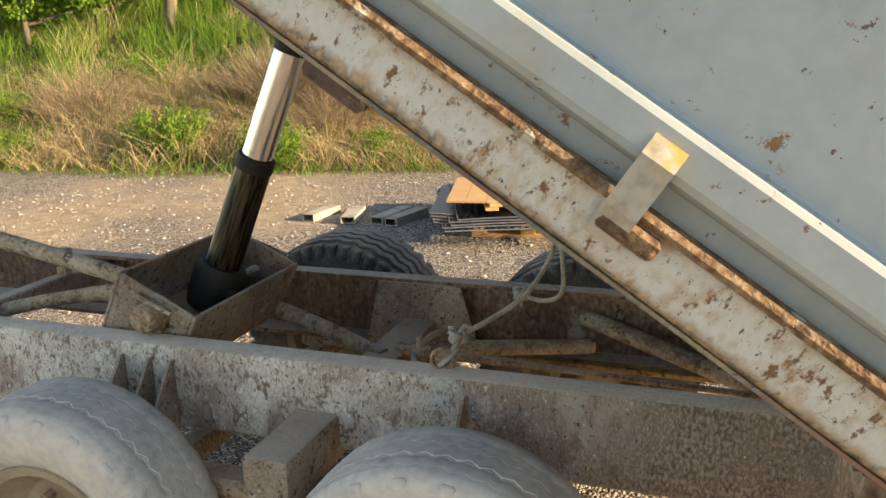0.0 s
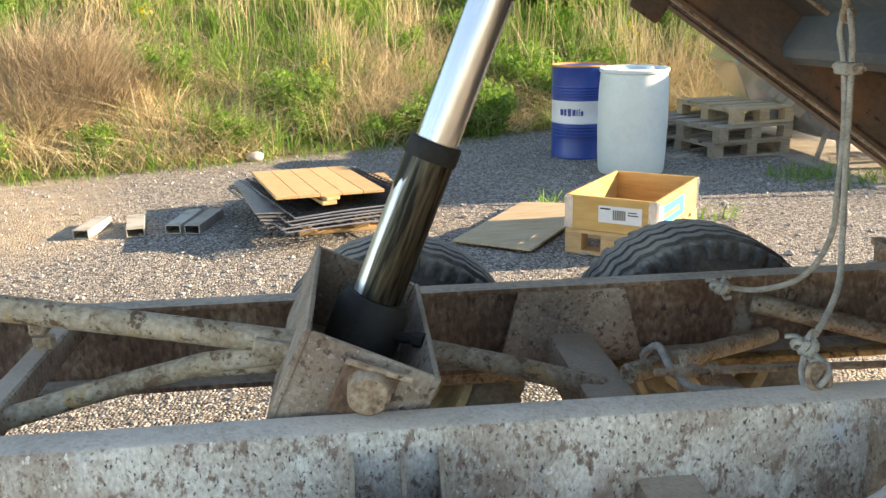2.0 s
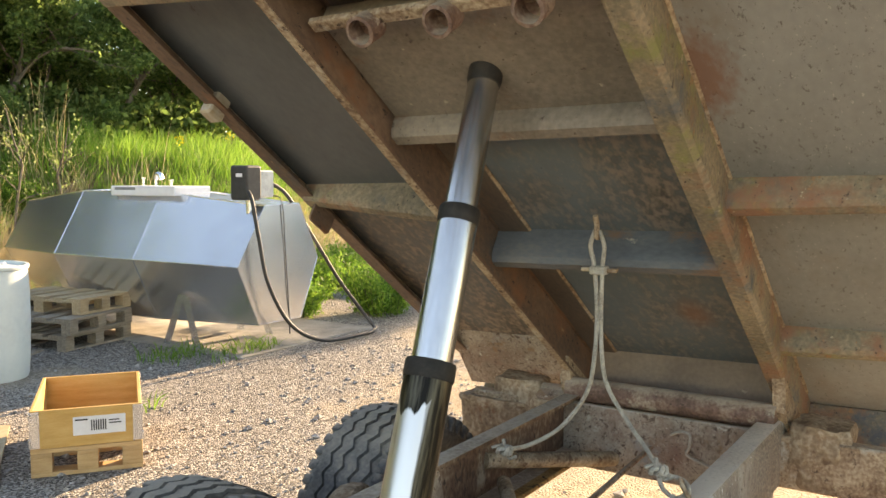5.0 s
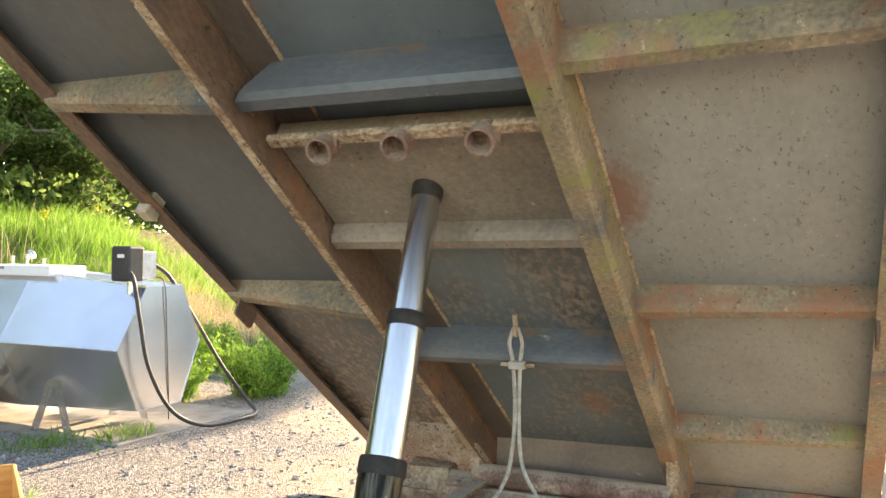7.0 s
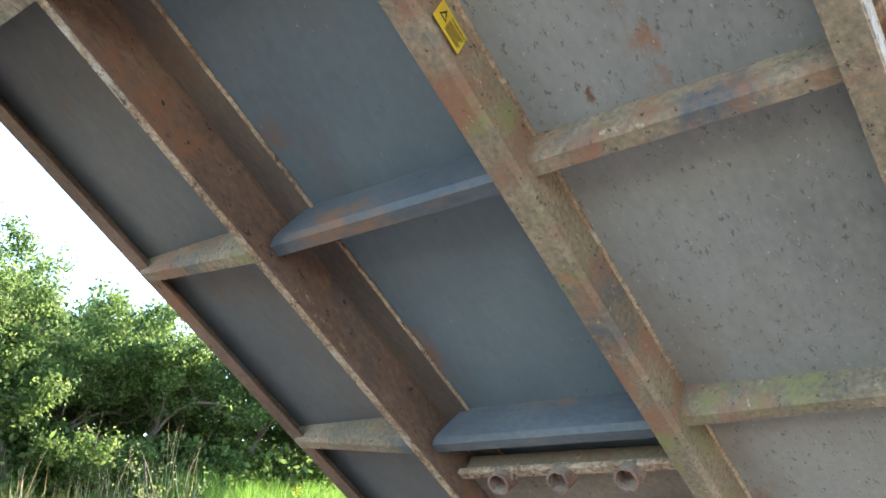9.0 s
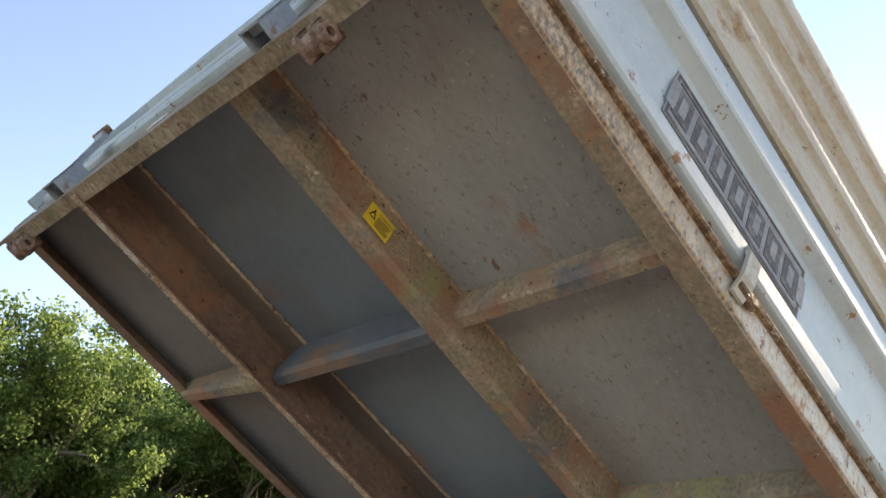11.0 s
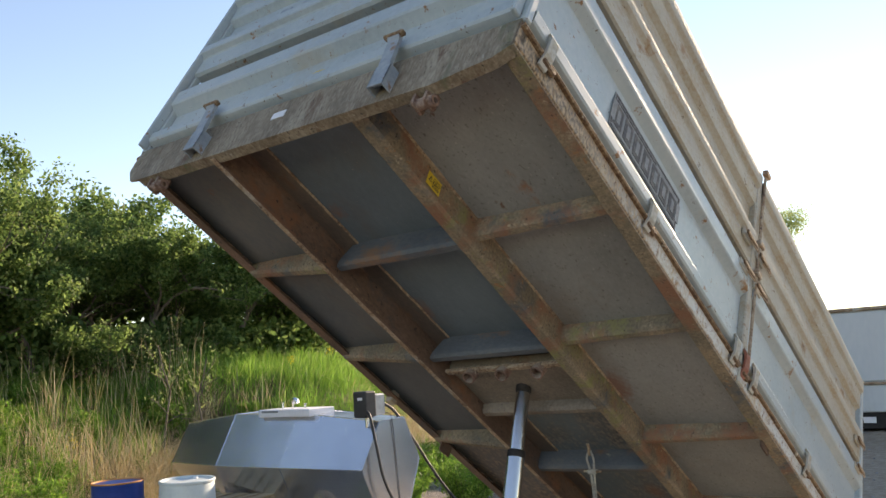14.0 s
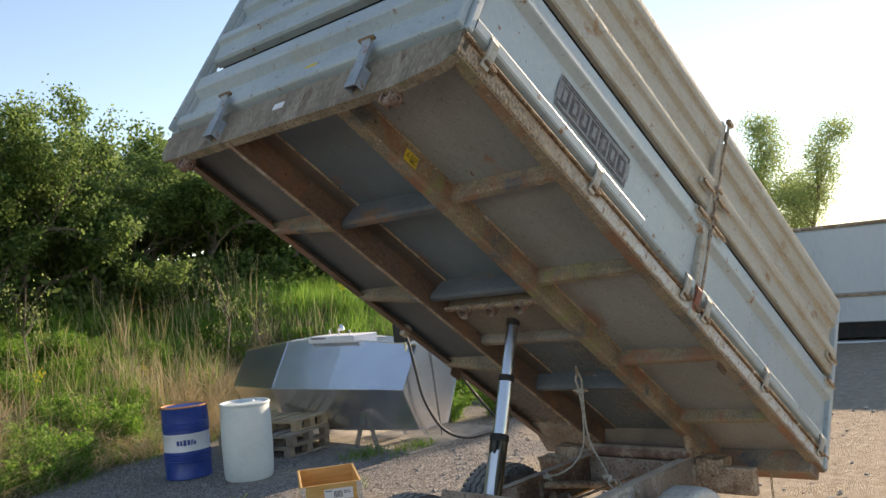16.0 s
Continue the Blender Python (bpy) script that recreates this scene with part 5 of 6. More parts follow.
rope_thing()
bm = B()
tube(bm, (0.58, -0.073, 0.62), (1.55, 0.04, 0.543), 0.0085, 10)
part("brake_rod", bm, M_rust, trailer, smooth=60)
bm = B()
tube(bm, (0.64, -0.066, 0.565), (0.64, -0.066, 0.655), 0.009, 8)
tube(bm, (0.62, -0.068, 0.617), (0.67, -0.062, 0.613), 0.015, 8)
tube(bm, (0.7, -0.06, 0.6105), (0.715, -0.058, 0.6095), 0.017, 6)
part("rod_joint", bm, M_rust, trailer)
bm = B()
sweep(bm, curve_pts([(1.55, -0.03, 0.6), (1.52, -0.075, 0.625), (1.515, -0.105, 0.618), (1.52, -0.102, 0.575), (1.53, -0.095, 0.545), (1.549, -0.17, 0.51)], 6), 0.005, 8)
part("air_hose", bm, M_rope, trailer, smooth=60)


def mud_lump(name, x, y, z, r, seed):
    """Uneven cake of dried mud."""
    bm = B()
    bmesh.ops.create_icosphere(bm, subdivisions=3, radius=1)
    for v in bm.verts:
        n = 0.75 + 0.45 * noise.noise(v.co * 1.7 + Vector((seed, 0, 0))) + 0.15 * noise.noise(v.co * 5 + Vector((0, seed, 0)))
        v.co = Vector((x + v.co.x * r[0] * n, y + v.co.y * r[1] * n, z + v.co.z * r[2] * n))
    return part(name, bm, M_mud, trailer, "cake of dried mud", smooth=50)


mud_lump("mud_cake", 0.86, -0.47, 0.56, (0.06, 0.05, 0.07), 9)
mud_lump("mud_cake", 0.5, 0.52, 0.575, (0.16, 0.07, 0.05), 3)
# light chain under the rear corner
ch = new("chain")
ch.parent = trailer
for i in range(14):
    bm = B()
    a = i % 2
    sweep(bm, curve_pts([(2.0 + 0.007 * math.cos(k * 1.047) * (1 - a), -0.72 + 0.007 * math.cos(k * 1.047) * a, 0.5 - 0.03 * i + 0.018 * math.sin(k * 1.047)) for k in range(7)], 2), 0.003, 5)
    part("link", bm, M_rust, ch)


# ---- yard things ----
YZ = -0.035      # the yard lies a little lower than the wheels
def steel_drum(x, y):
    t = thing("oil_drum", pose(x, y, YZ) @ Matrix.Rotation(radians(-130), 4, 'Z') @ Matrix.Diagonal((0.93, 0.93, 0.955, 1)), "blue steel oil drum with a white band and rusty orange lid", "drum")
    r = 0.286
    def ribs(z0, z1, n):
        out = []
        for k in range(n):
            z = z0 + (z1 - z0) * (k + 0.5) / n
            w = (z1 - z0) / n
            out += [(r, z - w * 0.45), (r + 0.007, z - w * 0.15), (r + 0.007, z + w * 0.15), (r, z + w * 0.45)]
        return out
    bm = B()
    lathe(bm, [(r - 0.012, 0.0), (r + 0.004, 0.002), (r + 0.006, 0.012), (r, 0.022)] + ribs(0.2, 0.32, 4) + [(r, 0.335)], 64)
    part("lower_shell", bm, M_blue, t, smooth=35)
    bm = B()
    lathe(bm, [(r, 0.335), (r + 0.001, 0.337), (r + 0.001, 0.352), (r, 0.354), (r, 0.535), (r + 0.001, 0.537), (r + 0.001, 0.548), (r, 0.55)], 64)
    part("white_band", bm, M_drumwhite, t, smooth=35)
    bm = B()
    lathe(bm, [(r, 0.55)] + ribs(0.585, 0.69, 4) + [(r, 0.86), (r + 0.004, 0.866)], 64)
    part("upper_shell", bm, M_blue, t, smooth=35)
    bm = B()
    lathe(bm, [(r + 0.004, 0.862), (r + 0.008, 0.868), (r + 0.007, 0.88), (r - 0.004, 0.882), (r - 0.012, 0.868), (r * 0.9, 0.86), (0.0, 0.862)], 64)
    part("lid", bm, M_orange, t, "rusty orange rim and lid", smooth=35)
    # plain marks in the colours of the print, bent round the band
    for a0 in (0.0, 2.3, 4.4):
        for s, e, z0, z1 in ((-0.3, -0.17, 0.415, 0.475), (-0.14, -0.04, 0.415, 0.475), (0.0, 0.13, 0.41, 0.48), (0.17, 0.28, 0.415, 0.475), (0.31, 0.35, 0.415, 0.475), (0.38, 0.42, 0.415, 0.48), (0.45, 0.54, 0.415, 0.46)):
            bm = B()
            n = 5
            va = [[bm.verts.new(((r + d) * math.cos(a0 + s + (e - s) * i / n), (r + d) * math.sin(a0 + s + (e - s) * i / n), z)) for i in range(n + 1)] for d, z in ((0.0005, z0), (0.002, z0), (0.002, z1), (0.0005, z1))]
            for A, C in zip(va, va[1:]):
                for i in range(n):
                    bm.faces.new((A[i], A[i + 1], C[i + 1], C[i]))
            part("print_mark", bm, M_blue, t)
    return t


def plastic_barrel(x, y):
    t = thing("plastic_barrel", pose(x, y, YZ) @ Matrix.Rotation(radians(1.5), 4, 'X') @ Matrix.Diagonal((0.97, 0.97, 0.94, 1)), "milky blue-white plastic barrel with a flanged rim", "barrel")
    bm = B()
    lathe(bm, [(0.0, 0.004), (0.255, 0.0), (0.272, 0.012), (0.28, 0.04), (0.288, 0.18), (0.295, 0.45), (0.291, 0.72), (0.282, 0.86), (0.276, 0.885)], 64)
    part("barrel_body", bm, M_plastic, t, smooth=35)
    bm = B()
    lathe(bm, [(0.276, 0.883), (0.29, 0.889), (0.292, 0.91), (0.286, 0.918), (0.268, 0.916), (0.262, 0.895), (0.0, 0.893)], 64)
    part("barrel_rim", bm, M_plastic, t, smooth=35)
    for a in (0.5, 3.6):
        bm = B()
        lathe(bm, [(0.0, 0.912), (0.026, 0.912), (0.03, 0.905), (0.03, 0.893)], 16, Matrix.Translation((0.19 * math.cos(a), 0.19 * math.sin(a), 0)))
        part("bung", bm, M_drumwhite, t, smooth=35)
    return t


steel_drum(2.06, 6.32)
plastic_barrel(2.26, 5.4)


def pallet(m, label, lx=1.2, ly=0.8, wood=M_oldwood, top=True, group="pallets"):
    """Euro pallet: nine blocks, stringers, top and bottom boards."""
    t = thing("pallet", m, label, "pallet", group)
    for bx in (0, 1, 2):
        for by in (0, 1, 2):
            bm = B()
            w, d = 0.1, 0.1 if by != 1 else 0.12
            x = bx * (lx - w) / 2
            y = by * (ly - d) / 2
            box(bm, x, x + w, y, y + d, 0.022, 0.1, 0.002)
            part("block", bm, wood, t)
    for by in (0, 1, 2):
        d = 0.1 if by != 1 else 0.12
        bm = B()
        y = by * (ly - d) / 2
        box(bm, 0, lx, y, y + d, 0.0, 0.022, 0.002)
        part("bottom_board", bm, wood, t)
    for bx in (0, 1, 2):
        bm = B()
        x = bx * (lx - 0.1) / 2
        box(bm, x, x + 0.1, 0, ly, 0.1, 0.121, 0.002)
        part("stringer_board", bm, wood, t)
    if top:
        for k, (y0, w) in enumerate(((0.0, 0.13), (0.175, 0.09), (0.335, 0.13), (0.535, 0.09), (0.67, 0.13))):
            bm = B()
            box(bm, 0.002 * k, lx - 0.003 * (k % 2), y0 * ly / 0.8, (y0 + w) * ly / 0.8, 0.121, 0.143, 0.002)
            part("top_board", bm, wood, t)
    return t


# pallets beside the tank
pallet(pose(3.14, 5.78, YZ, 0, 0, 11), "grey weathered pallet lying on gravel", 0.8, 1.2)
pallet(pose(3.17, 5.75, YZ + 0.145, 0, 0, 14), "grey weathered pallet stacked on another", 0.8, 1.2)
pallet(pose(3.36, 5.88, YZ + 0.29, 0, 0, 10), "lighter half pallet on a pallet stack", 0.62, 1.0, M_wood2)
t = thing("plank", pose(2.82, 5.85, YZ, 0, 0, 30), "short pale board on gravel", "plank")
bm = B()
box(bm, 0, 0.3, 0, 0.1, 0, 0.02, 0.003)
part("board", bm, M_oldwood, t)

# pallet with expanded-metal sheets and a boarded panel
pallet(pose(-0.40, 3.72, YZ, 0, 0, 10), "new pine pallet under metal sheets", 0.8, 1.2, M_wood, group="pallets")


def mesh_sheet(m, lx, ly, droop, label):
    """Expanded-metal sheet: two crossing sets of flat strands in a frame of edges."""
    t = thing("metal_mesh_sheet", m, label, "metal mesh", "stacked mesh sheets")
    nx, ny = int(lx / 0.045), int(ly / 0.03)
    bm = B()

    def P(x, y):
        return Vector((x, y, -droop * (x / lx - 0.5) ** 2 * 2 - droop * 0.6 * (1 - y / ly) ** 2))
    for i in range(nx + 1):
        for j in range(ny):
            x = lx * i / nx
            y0, y1 = ly * j / ny, ly * (j + 1) / ny
            dx = 0.011 * (1 if (i + j) % 2 else -1)
            a, b = P(x + dx, y0), P(x - dx, y1)
            w = Vector((0.0075, 0, 0.004))
            v = [bm.verts.new(p) for p in (a - w, a + w, b + w, b - w)]
            bm.faces.new(v)
    bmesh.ops.solidify(bm, geom=bm.faces[:], thickness=0.003)
    part("mesh_panel", bm, M_mesh, t)
    bm = B()
    for x0, y0, x1, y1 in ((0, 0, lx, 0), (0, ly, lx, ly), (0, 0, 0, ly), (lx, 0, lx, ly)):
        n = 8
        pts = [P(x0 + (x1 - x0) * k / n, y0 + (y1 - y0) * k / n) for k in range(n + 1)]
        sweep(bm, pts, 0.005, 5)
    part("edge_wire", bm, M_steel, t)
    return t


for k in range(5):
    mesh_sheet(pose(-0.44 + 0.012 * k - 0.04 * (k % 2), 3.27 + 0.03 * k, YZ + 0.152 + 0.016 * k, 0, 0, 19 + 1.8 * (k % 3)), 0.9, 1.35, 0.012 + 0.002 * k, "black expanded-metal sheet stacked on a pallet")
for k in range(4):
    t = thing("steel_panel", pose(-0.58 - 0.02 * k, 3.42 + 0.03 * k, YZ + 0.16 + 0.014 * k, 0, 7 - k, 14), "thin grey steel sheet under metal mesh", "steel sheet", "thin steel sheets")
    bm = B()
    box(bm, 0, 0.32, 0, 1.2, 0, 0.004)
    part("sheet", bm, M_steel, t)
t = thing("board_panel", pose(-0.51, 3.5, YZ + 0.285, -1.5, 1, 14), "panel of pale pine boards on metal mesh", "wood panel")
for k in range(5):
    bm = B()
    box(bm, 0.135 * k, 0.135 * k + 0.132, 0, 1.08, 0, 0.02, 0.002)
    part("board", bm, M_wood, t)
for k in range(2):
    t = thing("wood_offcut", pose(-0.2 + 0.02 * k, 3.55 + 0.02 * k, YZ + 0.236 + 0.024 * k, 0, 0, 110 + 8 * k), "short pine offcut under a board panel", "wood")
    bm = B()
    box(bm, -0.02, 0.3, -0.045, 0.045, 0, 0.022, 0.002)
    part("block", bm, M_wood, t)
# planks beside it
for k, (x, y, r) in enumerate(((0.43, 4.62, 81), (0.33, 5.0, 79))):
    t = thing("plank", pose(x, y, YZ, 0, 0, r), "pale weathered plank lying on gravel", "plank", "loose planks")
    bm = B()
    box(bm, 0, 0.92 - 0.28 * k, -0.05, 0.05, 0.0, 0.024, 0.002)
    part("board", bm, M_oldwood, t)


def profile_piece(x, y, rot, w, ln, material, label):
    """Hollow rectangular section lying on the ground."""
    t = thing("profile_offcut", pose(x, y, YZ + 0.002, 0, 0, rot), label, "metal offcut", "offcuts on the gravel")
    bm = B()
    h, tk = 0.058, 0.006
    for a in ((0, w, 0, tk), (0, w, h - tk, h), (0, tk, tk, h - tk), (w - tk, w, tk, h - tk)):
        box(bm, a[0], a[1], 0, ln, a[2], a[3])
    part("hollow_section", bm, material, t)
    return t


profile_piece(-1.84, 3.9, -6, 0.1, 0.4, M_offcut, "pale hollow steel profile with yellow stains on gravel")
profile_piece(-1.5, 3.87, 12, 0.11, 0.42, M_offcut, "pale rusty hollow profile on gravel")
profile_piece(-1.27, 3.93, -8, 0.1, 0.46, M_offcut, "weathered hollow profile on gravel")
profile_piece(-1.145, 3.91, -10, 0.1, 0.48, M_steel, "grey steel hollow profile on gravel")

# loose plywood sheet, slightly propped
t = thing("plywood_sheet", pose(0.53, 3.16, YZ + 0.012, 1.0, -1.0, 0), "weathered plywood sheet lying on gravel", "plywood")
bm = B()
prism(bm, [(0.0, 0.2), (0.42, -0.1), (1.0, 0.74), (0.86, 0.93), (0.58, 1.04)], 0, 0.012, 'z')
part("sheet", bm, M_ply, t)


# pallet collar box on a half pallet
def collar_box(m, lx, ly):
    p = pallet(m, "new pine half pallet under a collar box", lx, ly, M_wood, group="half pallet")
    t = thing("pallet_collar", m @ pose(0, 0, 0.145), "orange plywood pallet collar with metal corner hinges", "crate")
    h, tk = 0.195, 0.018
    for a in ((0, lx, 0, tk), (0, lx, ly - tk, ly), (0, tk, tk, ly - tk), (lx - tk, lx, tk, ly - tk)):
        bm = B()
        box(bm, a[0], a[1], a[2], a[3], 0, h, 0.002)
        part("side", bm, M_collar, t)
    for x, y in ((0, 0), (lx, 0), (0, ly), (lx, ly)):
        sx, sy = (1 if x == 0 else -1), (1 if y == 0 else -1)
        bm = B()
        x0, x1 = sorted((x - sx * 0.002, x + sx * 0.045))
        y0, y1 = sorted((y - sy * 0.002, y))
        box(bm, x0, x1, y0, y1, 0.004, h - 0.004)
        x0, x1 = sorted((x - sx * 0.002, x))
        y0, y1 = sorted((y, y + sy * 0.045))
        box(bm, x0, x1, y0, y1, 0.004, h - 0.004)
        for zz in (0.03, h - 0.03):
            tube(bm, (x - sx * 0.001, y - sy * 0.001, zz - 0.02), (x - sx * 0.001, y - sy * 0.001, zz + 0.02), 0.007, 8)
        part("corner_hinge", bm, M_galv, t)
    return t


MB = pose(1.15, 3.08, YZ, 0, 0, -37)
cb = collar_box(MB, 0.53, 0.8)
bm = B()
box(bm, 0.2, 0.45, -0.004, -0.0022, 0.055, 0.15)
lab = part("shipping_label", bm, M_whiteprint, cb, "white shipping label")
for k, (x, w, z, h) in enumerate([(0.285 + 0.011 * i, 0.006, 0.075, 0.055) for i in range(7)] + [(0.21, 0.06, 0.13, 0.008), (0.37, 0.05, 0.12, 0.006), (0.37, 0.06, 0.105, 0.006)]):
    bm = B()
    box(bm, x, x + w, -0.0052, -0.004, z, z + h)
    part("bar", bm, M_dark, lab)
for z0, z1, y0, y1 in ((0.035, 0.075, 0.12, 0.5), (0.105, 0.15, 0.12, 0.5), (0.075, 0.105, 0.42, 0.5)):
    bm = B()
    box(bm, 0.5302, 0.5315, y0, y1, z0, z1)
    part("print_mark", bm, M_bluetape, cb)
bm = B()
box(bm, 0.5302, 0.5315, 0.05, 0.115, 0.05, 0.16)
part("shipping_label", bm, M_whiteprint, cb)

# hammer
t = thing("hammer", pose(0.2, 2.4, YZ + 0.02) @ Matrix.Rotation(math.atan2(0.2, 0.37), 4, 'Z'), "wooden-handled hammer with a rusty head on gravel", "hammer")
bm = B()
tube(bm, (0.06, 0, 0), (0.42, 0, 0.012), 0.009, 10)
part("handle", bm, M_oldwood, t, smooth=40)
bm = B()
box(bm, 0.4, 0.445, -0.05, 0.05, -0.018, 0.03, 0.006)
part("head", bm, M_rust, t)


# ---- fuel tank ----
def storage_tank():
    t = thing("storage_tank", pose(3.78, 4.37, YZ + 0.015) @ Matrix.Diagonal((0.87, 0.915, 0.985, 1)), "galvanised steel tank with folded hexagonal sides on angle legs", "tank")

    def hexa(cx, zc, hw, ht, hb, fw):
        # folded shoulder set back a little on the front
        return [(cx - hw, zc), (cx - fw + 0.1, zc + ht), (cx + fw, zc + ht + 0.01), (cx + hw, zc + 0.02), (cx + fw, zc - hb), (cx - fw, zc - hb)]
    secs = [(0.0, hexa(0.59, 0.76, 0.57, 0.51, 0.52, 0.3)), (1.45, hexa(0.6, 0.76, 0.6, 0.62, 0.58, 0.3)), (2.75, hexa(0.6, 0.76, 0.6, 0.62, 0.58, 0.3)), (4.05, hexa(0.66, 0.76, 0.44, 0.5, 0.34, 0.2))]
    for (ya, A), (yb, Bh) in zip(secs, secs[1:]):
        for k in range(6):
            p = [(A[k][0], ya, A[k][1]), (A[(k + 1) % 6][0], ya, A[(k + 1) % 6][1]), (Bh[(k + 1) % 6][0], yb, Bh[(k + 1) % 6][1]), (Bh[k][0], yb, Bh[k][1])]
            bm = B()
            vs = [bm.verts.new(q) for q in p]
            bm.faces.new(vs)
            bmesh.ops.subdivide_edges(bm, edges=bm.edges[:], cuts=5, use_grid_fill=True)
            nrm = (Vector(p[1]) - Vector(p[0])).cross(Vector(p[3]) - Vector(p[0])).normalized()
            for v in bm.verts:
                if not v.is_boundary:
                    v.co += nrm * 0.012 * noise.noise(v.co * 2.0)
            bmesh.ops.solidify(bm, geom=bm.faces[:], thickness=0.003)
            part("panel", bm, M_galv, t, smooth=25)
    for y, S in ((0.0, secs[0][1]), (4.05, secs[-1][1])):
        bm = B()
        prism(bm, S, y - 0.002, y + 0.002, 'y')
        part("end_plate", bm, M_galv, t)
    # seams
    for y, S in secs[:3]:
        for k in range(6):
            bm = B()
            a, b = S[k], S[(k + 1) % 6]
            tube(bm, (a[0], y, a[1]), (b[0], y, b[1]), 0.006, 6)
            part("seam", bm, M_galv, t)
    for (ya, A), (yb, Bh) in zip(secs, secs[1:]):
        for k in range(6):
            bm = B()
            tube(bm, (A[k][0], ya, A[k][1]), (Bh[k][0], yb, Bh[k][1]), 0.007, 6)
            part("seam", bm, M_galv, t)
    # legs
    for y in (0.85, 2.9):
        for x in (0.28, 0.92):
            leg = new("leg")
            leg.parent = t
            for dy in (-0.22, 0.22):
                bm = B()
                s = 1 if x > 0.5 else -1
                a, b = Vector((x + s * 0.16, y + dy * 0.12, 0.46)), Vector((x + s * 0.19, y + dy, 0.0))
                sheet_v = [a + Vector((0, -0.05, 0)), a + Vector((0, 0.05, 0)), b + Vector((0, 0.05, 0)), b + Vector((0, -0.05, 0))]
                vs = [bm.verts.new(q) for q in sheet_v]
                bm.faces.new(vs)
                bmesh.ops.solidify(bm, geom=bm.faces[:], thickness=0.012)
                part("strut", bm, M_galv, leg)
    # top box with vents
    tb = new("manhole_box")
    tb.parent = t
    bm = B()
    box(bm, 0.3, 0.8, 1.15, 2.15, 1.34, 1.435, 0.01)
    part("box_body", bm, M_whiteprint, tb, "white painted box")
    bm = B()
    box(bm, 0.297, 0.3, 1.75, 2.08, 1.395, 1.422)
    part("plate_mark", bm, M_signbase, tb)
    for y, h in ((1.86, 0.07), (1.66, 0.07), (1.42, 0.05)):
        bm = B()
        tube(bm, (0.5, y, 1.42), (0.5, y, 1.435 + h), 0.016, 12)
        if y == 1.66:
            sweep(bm, curve_pts([(0.5, y, 1.43 + h), (0.5, y - 0.02, 1.47 + h), (0.5, y - 0.07, 1.47 + h), (0.5, y - 0.09, 1.43 + h)], 4), 0.028, 10)
        else:
            tube(bm, (0.5, y, 1.435 + h), (0.5, y, 1.447 + h), 0.026, 12)
        part("vent", bm, M_galv, tb, smooth=40)
    # pump
    pu = new("pump")
    pu.parent = t
    bm = B()
    box(bm, 0.22, 0.42, 0.06, 0.28, 1.32, 1.62, 0.02, seg=2)
    part("pump_housing", bm, M_hose, pu, "black pump housing")
    bm = B()
    box(bm, 0.42, 0.62, 0.08, 0.27, 1.34, 1.58, 0.015)
    part("motor", bm, M_steel, pu, "grey pump motor")
    bm = B()
    box(bm, 0.217, 0.22, 0.12, 0.2, 1.52, 1.55)
    part("plate_mark", bm, M_whiteprint, pu)
    bm = B()
    tube(bm, (0.36, 0.17, 1.2), (0.36, 0.17, 1.35), 0.03, 12)
    part("pump_foot", bm, M_galv, pu)
    bm = B()
    sweep(bm, curve_pts([(0.25, 0.08, 1.4), (0.2, -0.02, 1.32), (0.22, -0.08, 1.0), (0.3, -0.12, 0.6), (0.55, -0.18, 0.22), (0.95, -0.25, 0.04), (1.5, -0.3, 0.025), (1.85, -0.22, 0.03), (1.9, -0.05, 0.15), (1.6, 0.05, 0.5), (1.2, 0.08, 0.95), (0.85, 0.12, 1.35), (0.62, 0.16, 1.48)], 10), 0.019, 10)
    part("hose", bm, M_hose, pu, "black delivery hose", smooth=60)
    bm = B()
    sweep(bm, curve_pts([(0.6, 0.1, 1.36), (0.62, -0.01, 1.3), (0.66, -0.012, 0.9), (0.7, -0.01, 0.4), (0.75, 0.02, 0.1)], 8), 0.006, 6)
    part("cable", bm, M_hose, pu, smooth=60)
    return t


storage_tank()
t = tagged(new("pavement"), "worn concrete slab under the tank", "slab", kind="structure")
bm = B()
box(bm, 3.8, 5.6, 4.35, 8.3, -0.1, -0.02, 0.01)
part("slab", bm, M_concrete, t)


# ---- grey bulk body beyond the yard ----
t = thing("bulk_container", pose(14.5, 0, YZ - 0.01), "pale grey steel bulk container with a dark skirt", "container")
bm = B()
box(bm, 0, 2.5, -16, 7, 1.03, 2.36, 0.03)
part("upper_wall", bm, M_container, t)
bm = B()
box(bm, -0.04, 2.54, -16, 7, 2.36, 2.43, 0.02)
part("top_rail", bm, M_rust, t)
bm = B()
box(bm, -0.02, 2.5, -16, 7, 0.98, 1.03, 0.01)
part("seam_rail", bm, M_rust, t)
bm = B()
box(bm, 0.02, 2.5, -16, 7, 0.47, 0.98, 0.02)
part("lower_wall", bm, M_container, t)
bm = B()
box(bm, 0.1, 2.4, -16, 7, 0.16, 0.47, 0.01)
part("skirt", bm, M_black, t, "dark chassis skirt")
bm = B()
box(bm, -0.05, 2.4, -16, 7, -0.02, 0.1, 0.02)
part("plinth", bm, M_container, t)
for y in (1.4, -1.2):
    bm = B()
    box(bm, 0.08, 0.1, y, y + 0.22, 0.27, 0.38)
    part("number_plate", bm, M_whiteprint, t)


# ---- plants ----
RNG = np.random.default_rng(7)


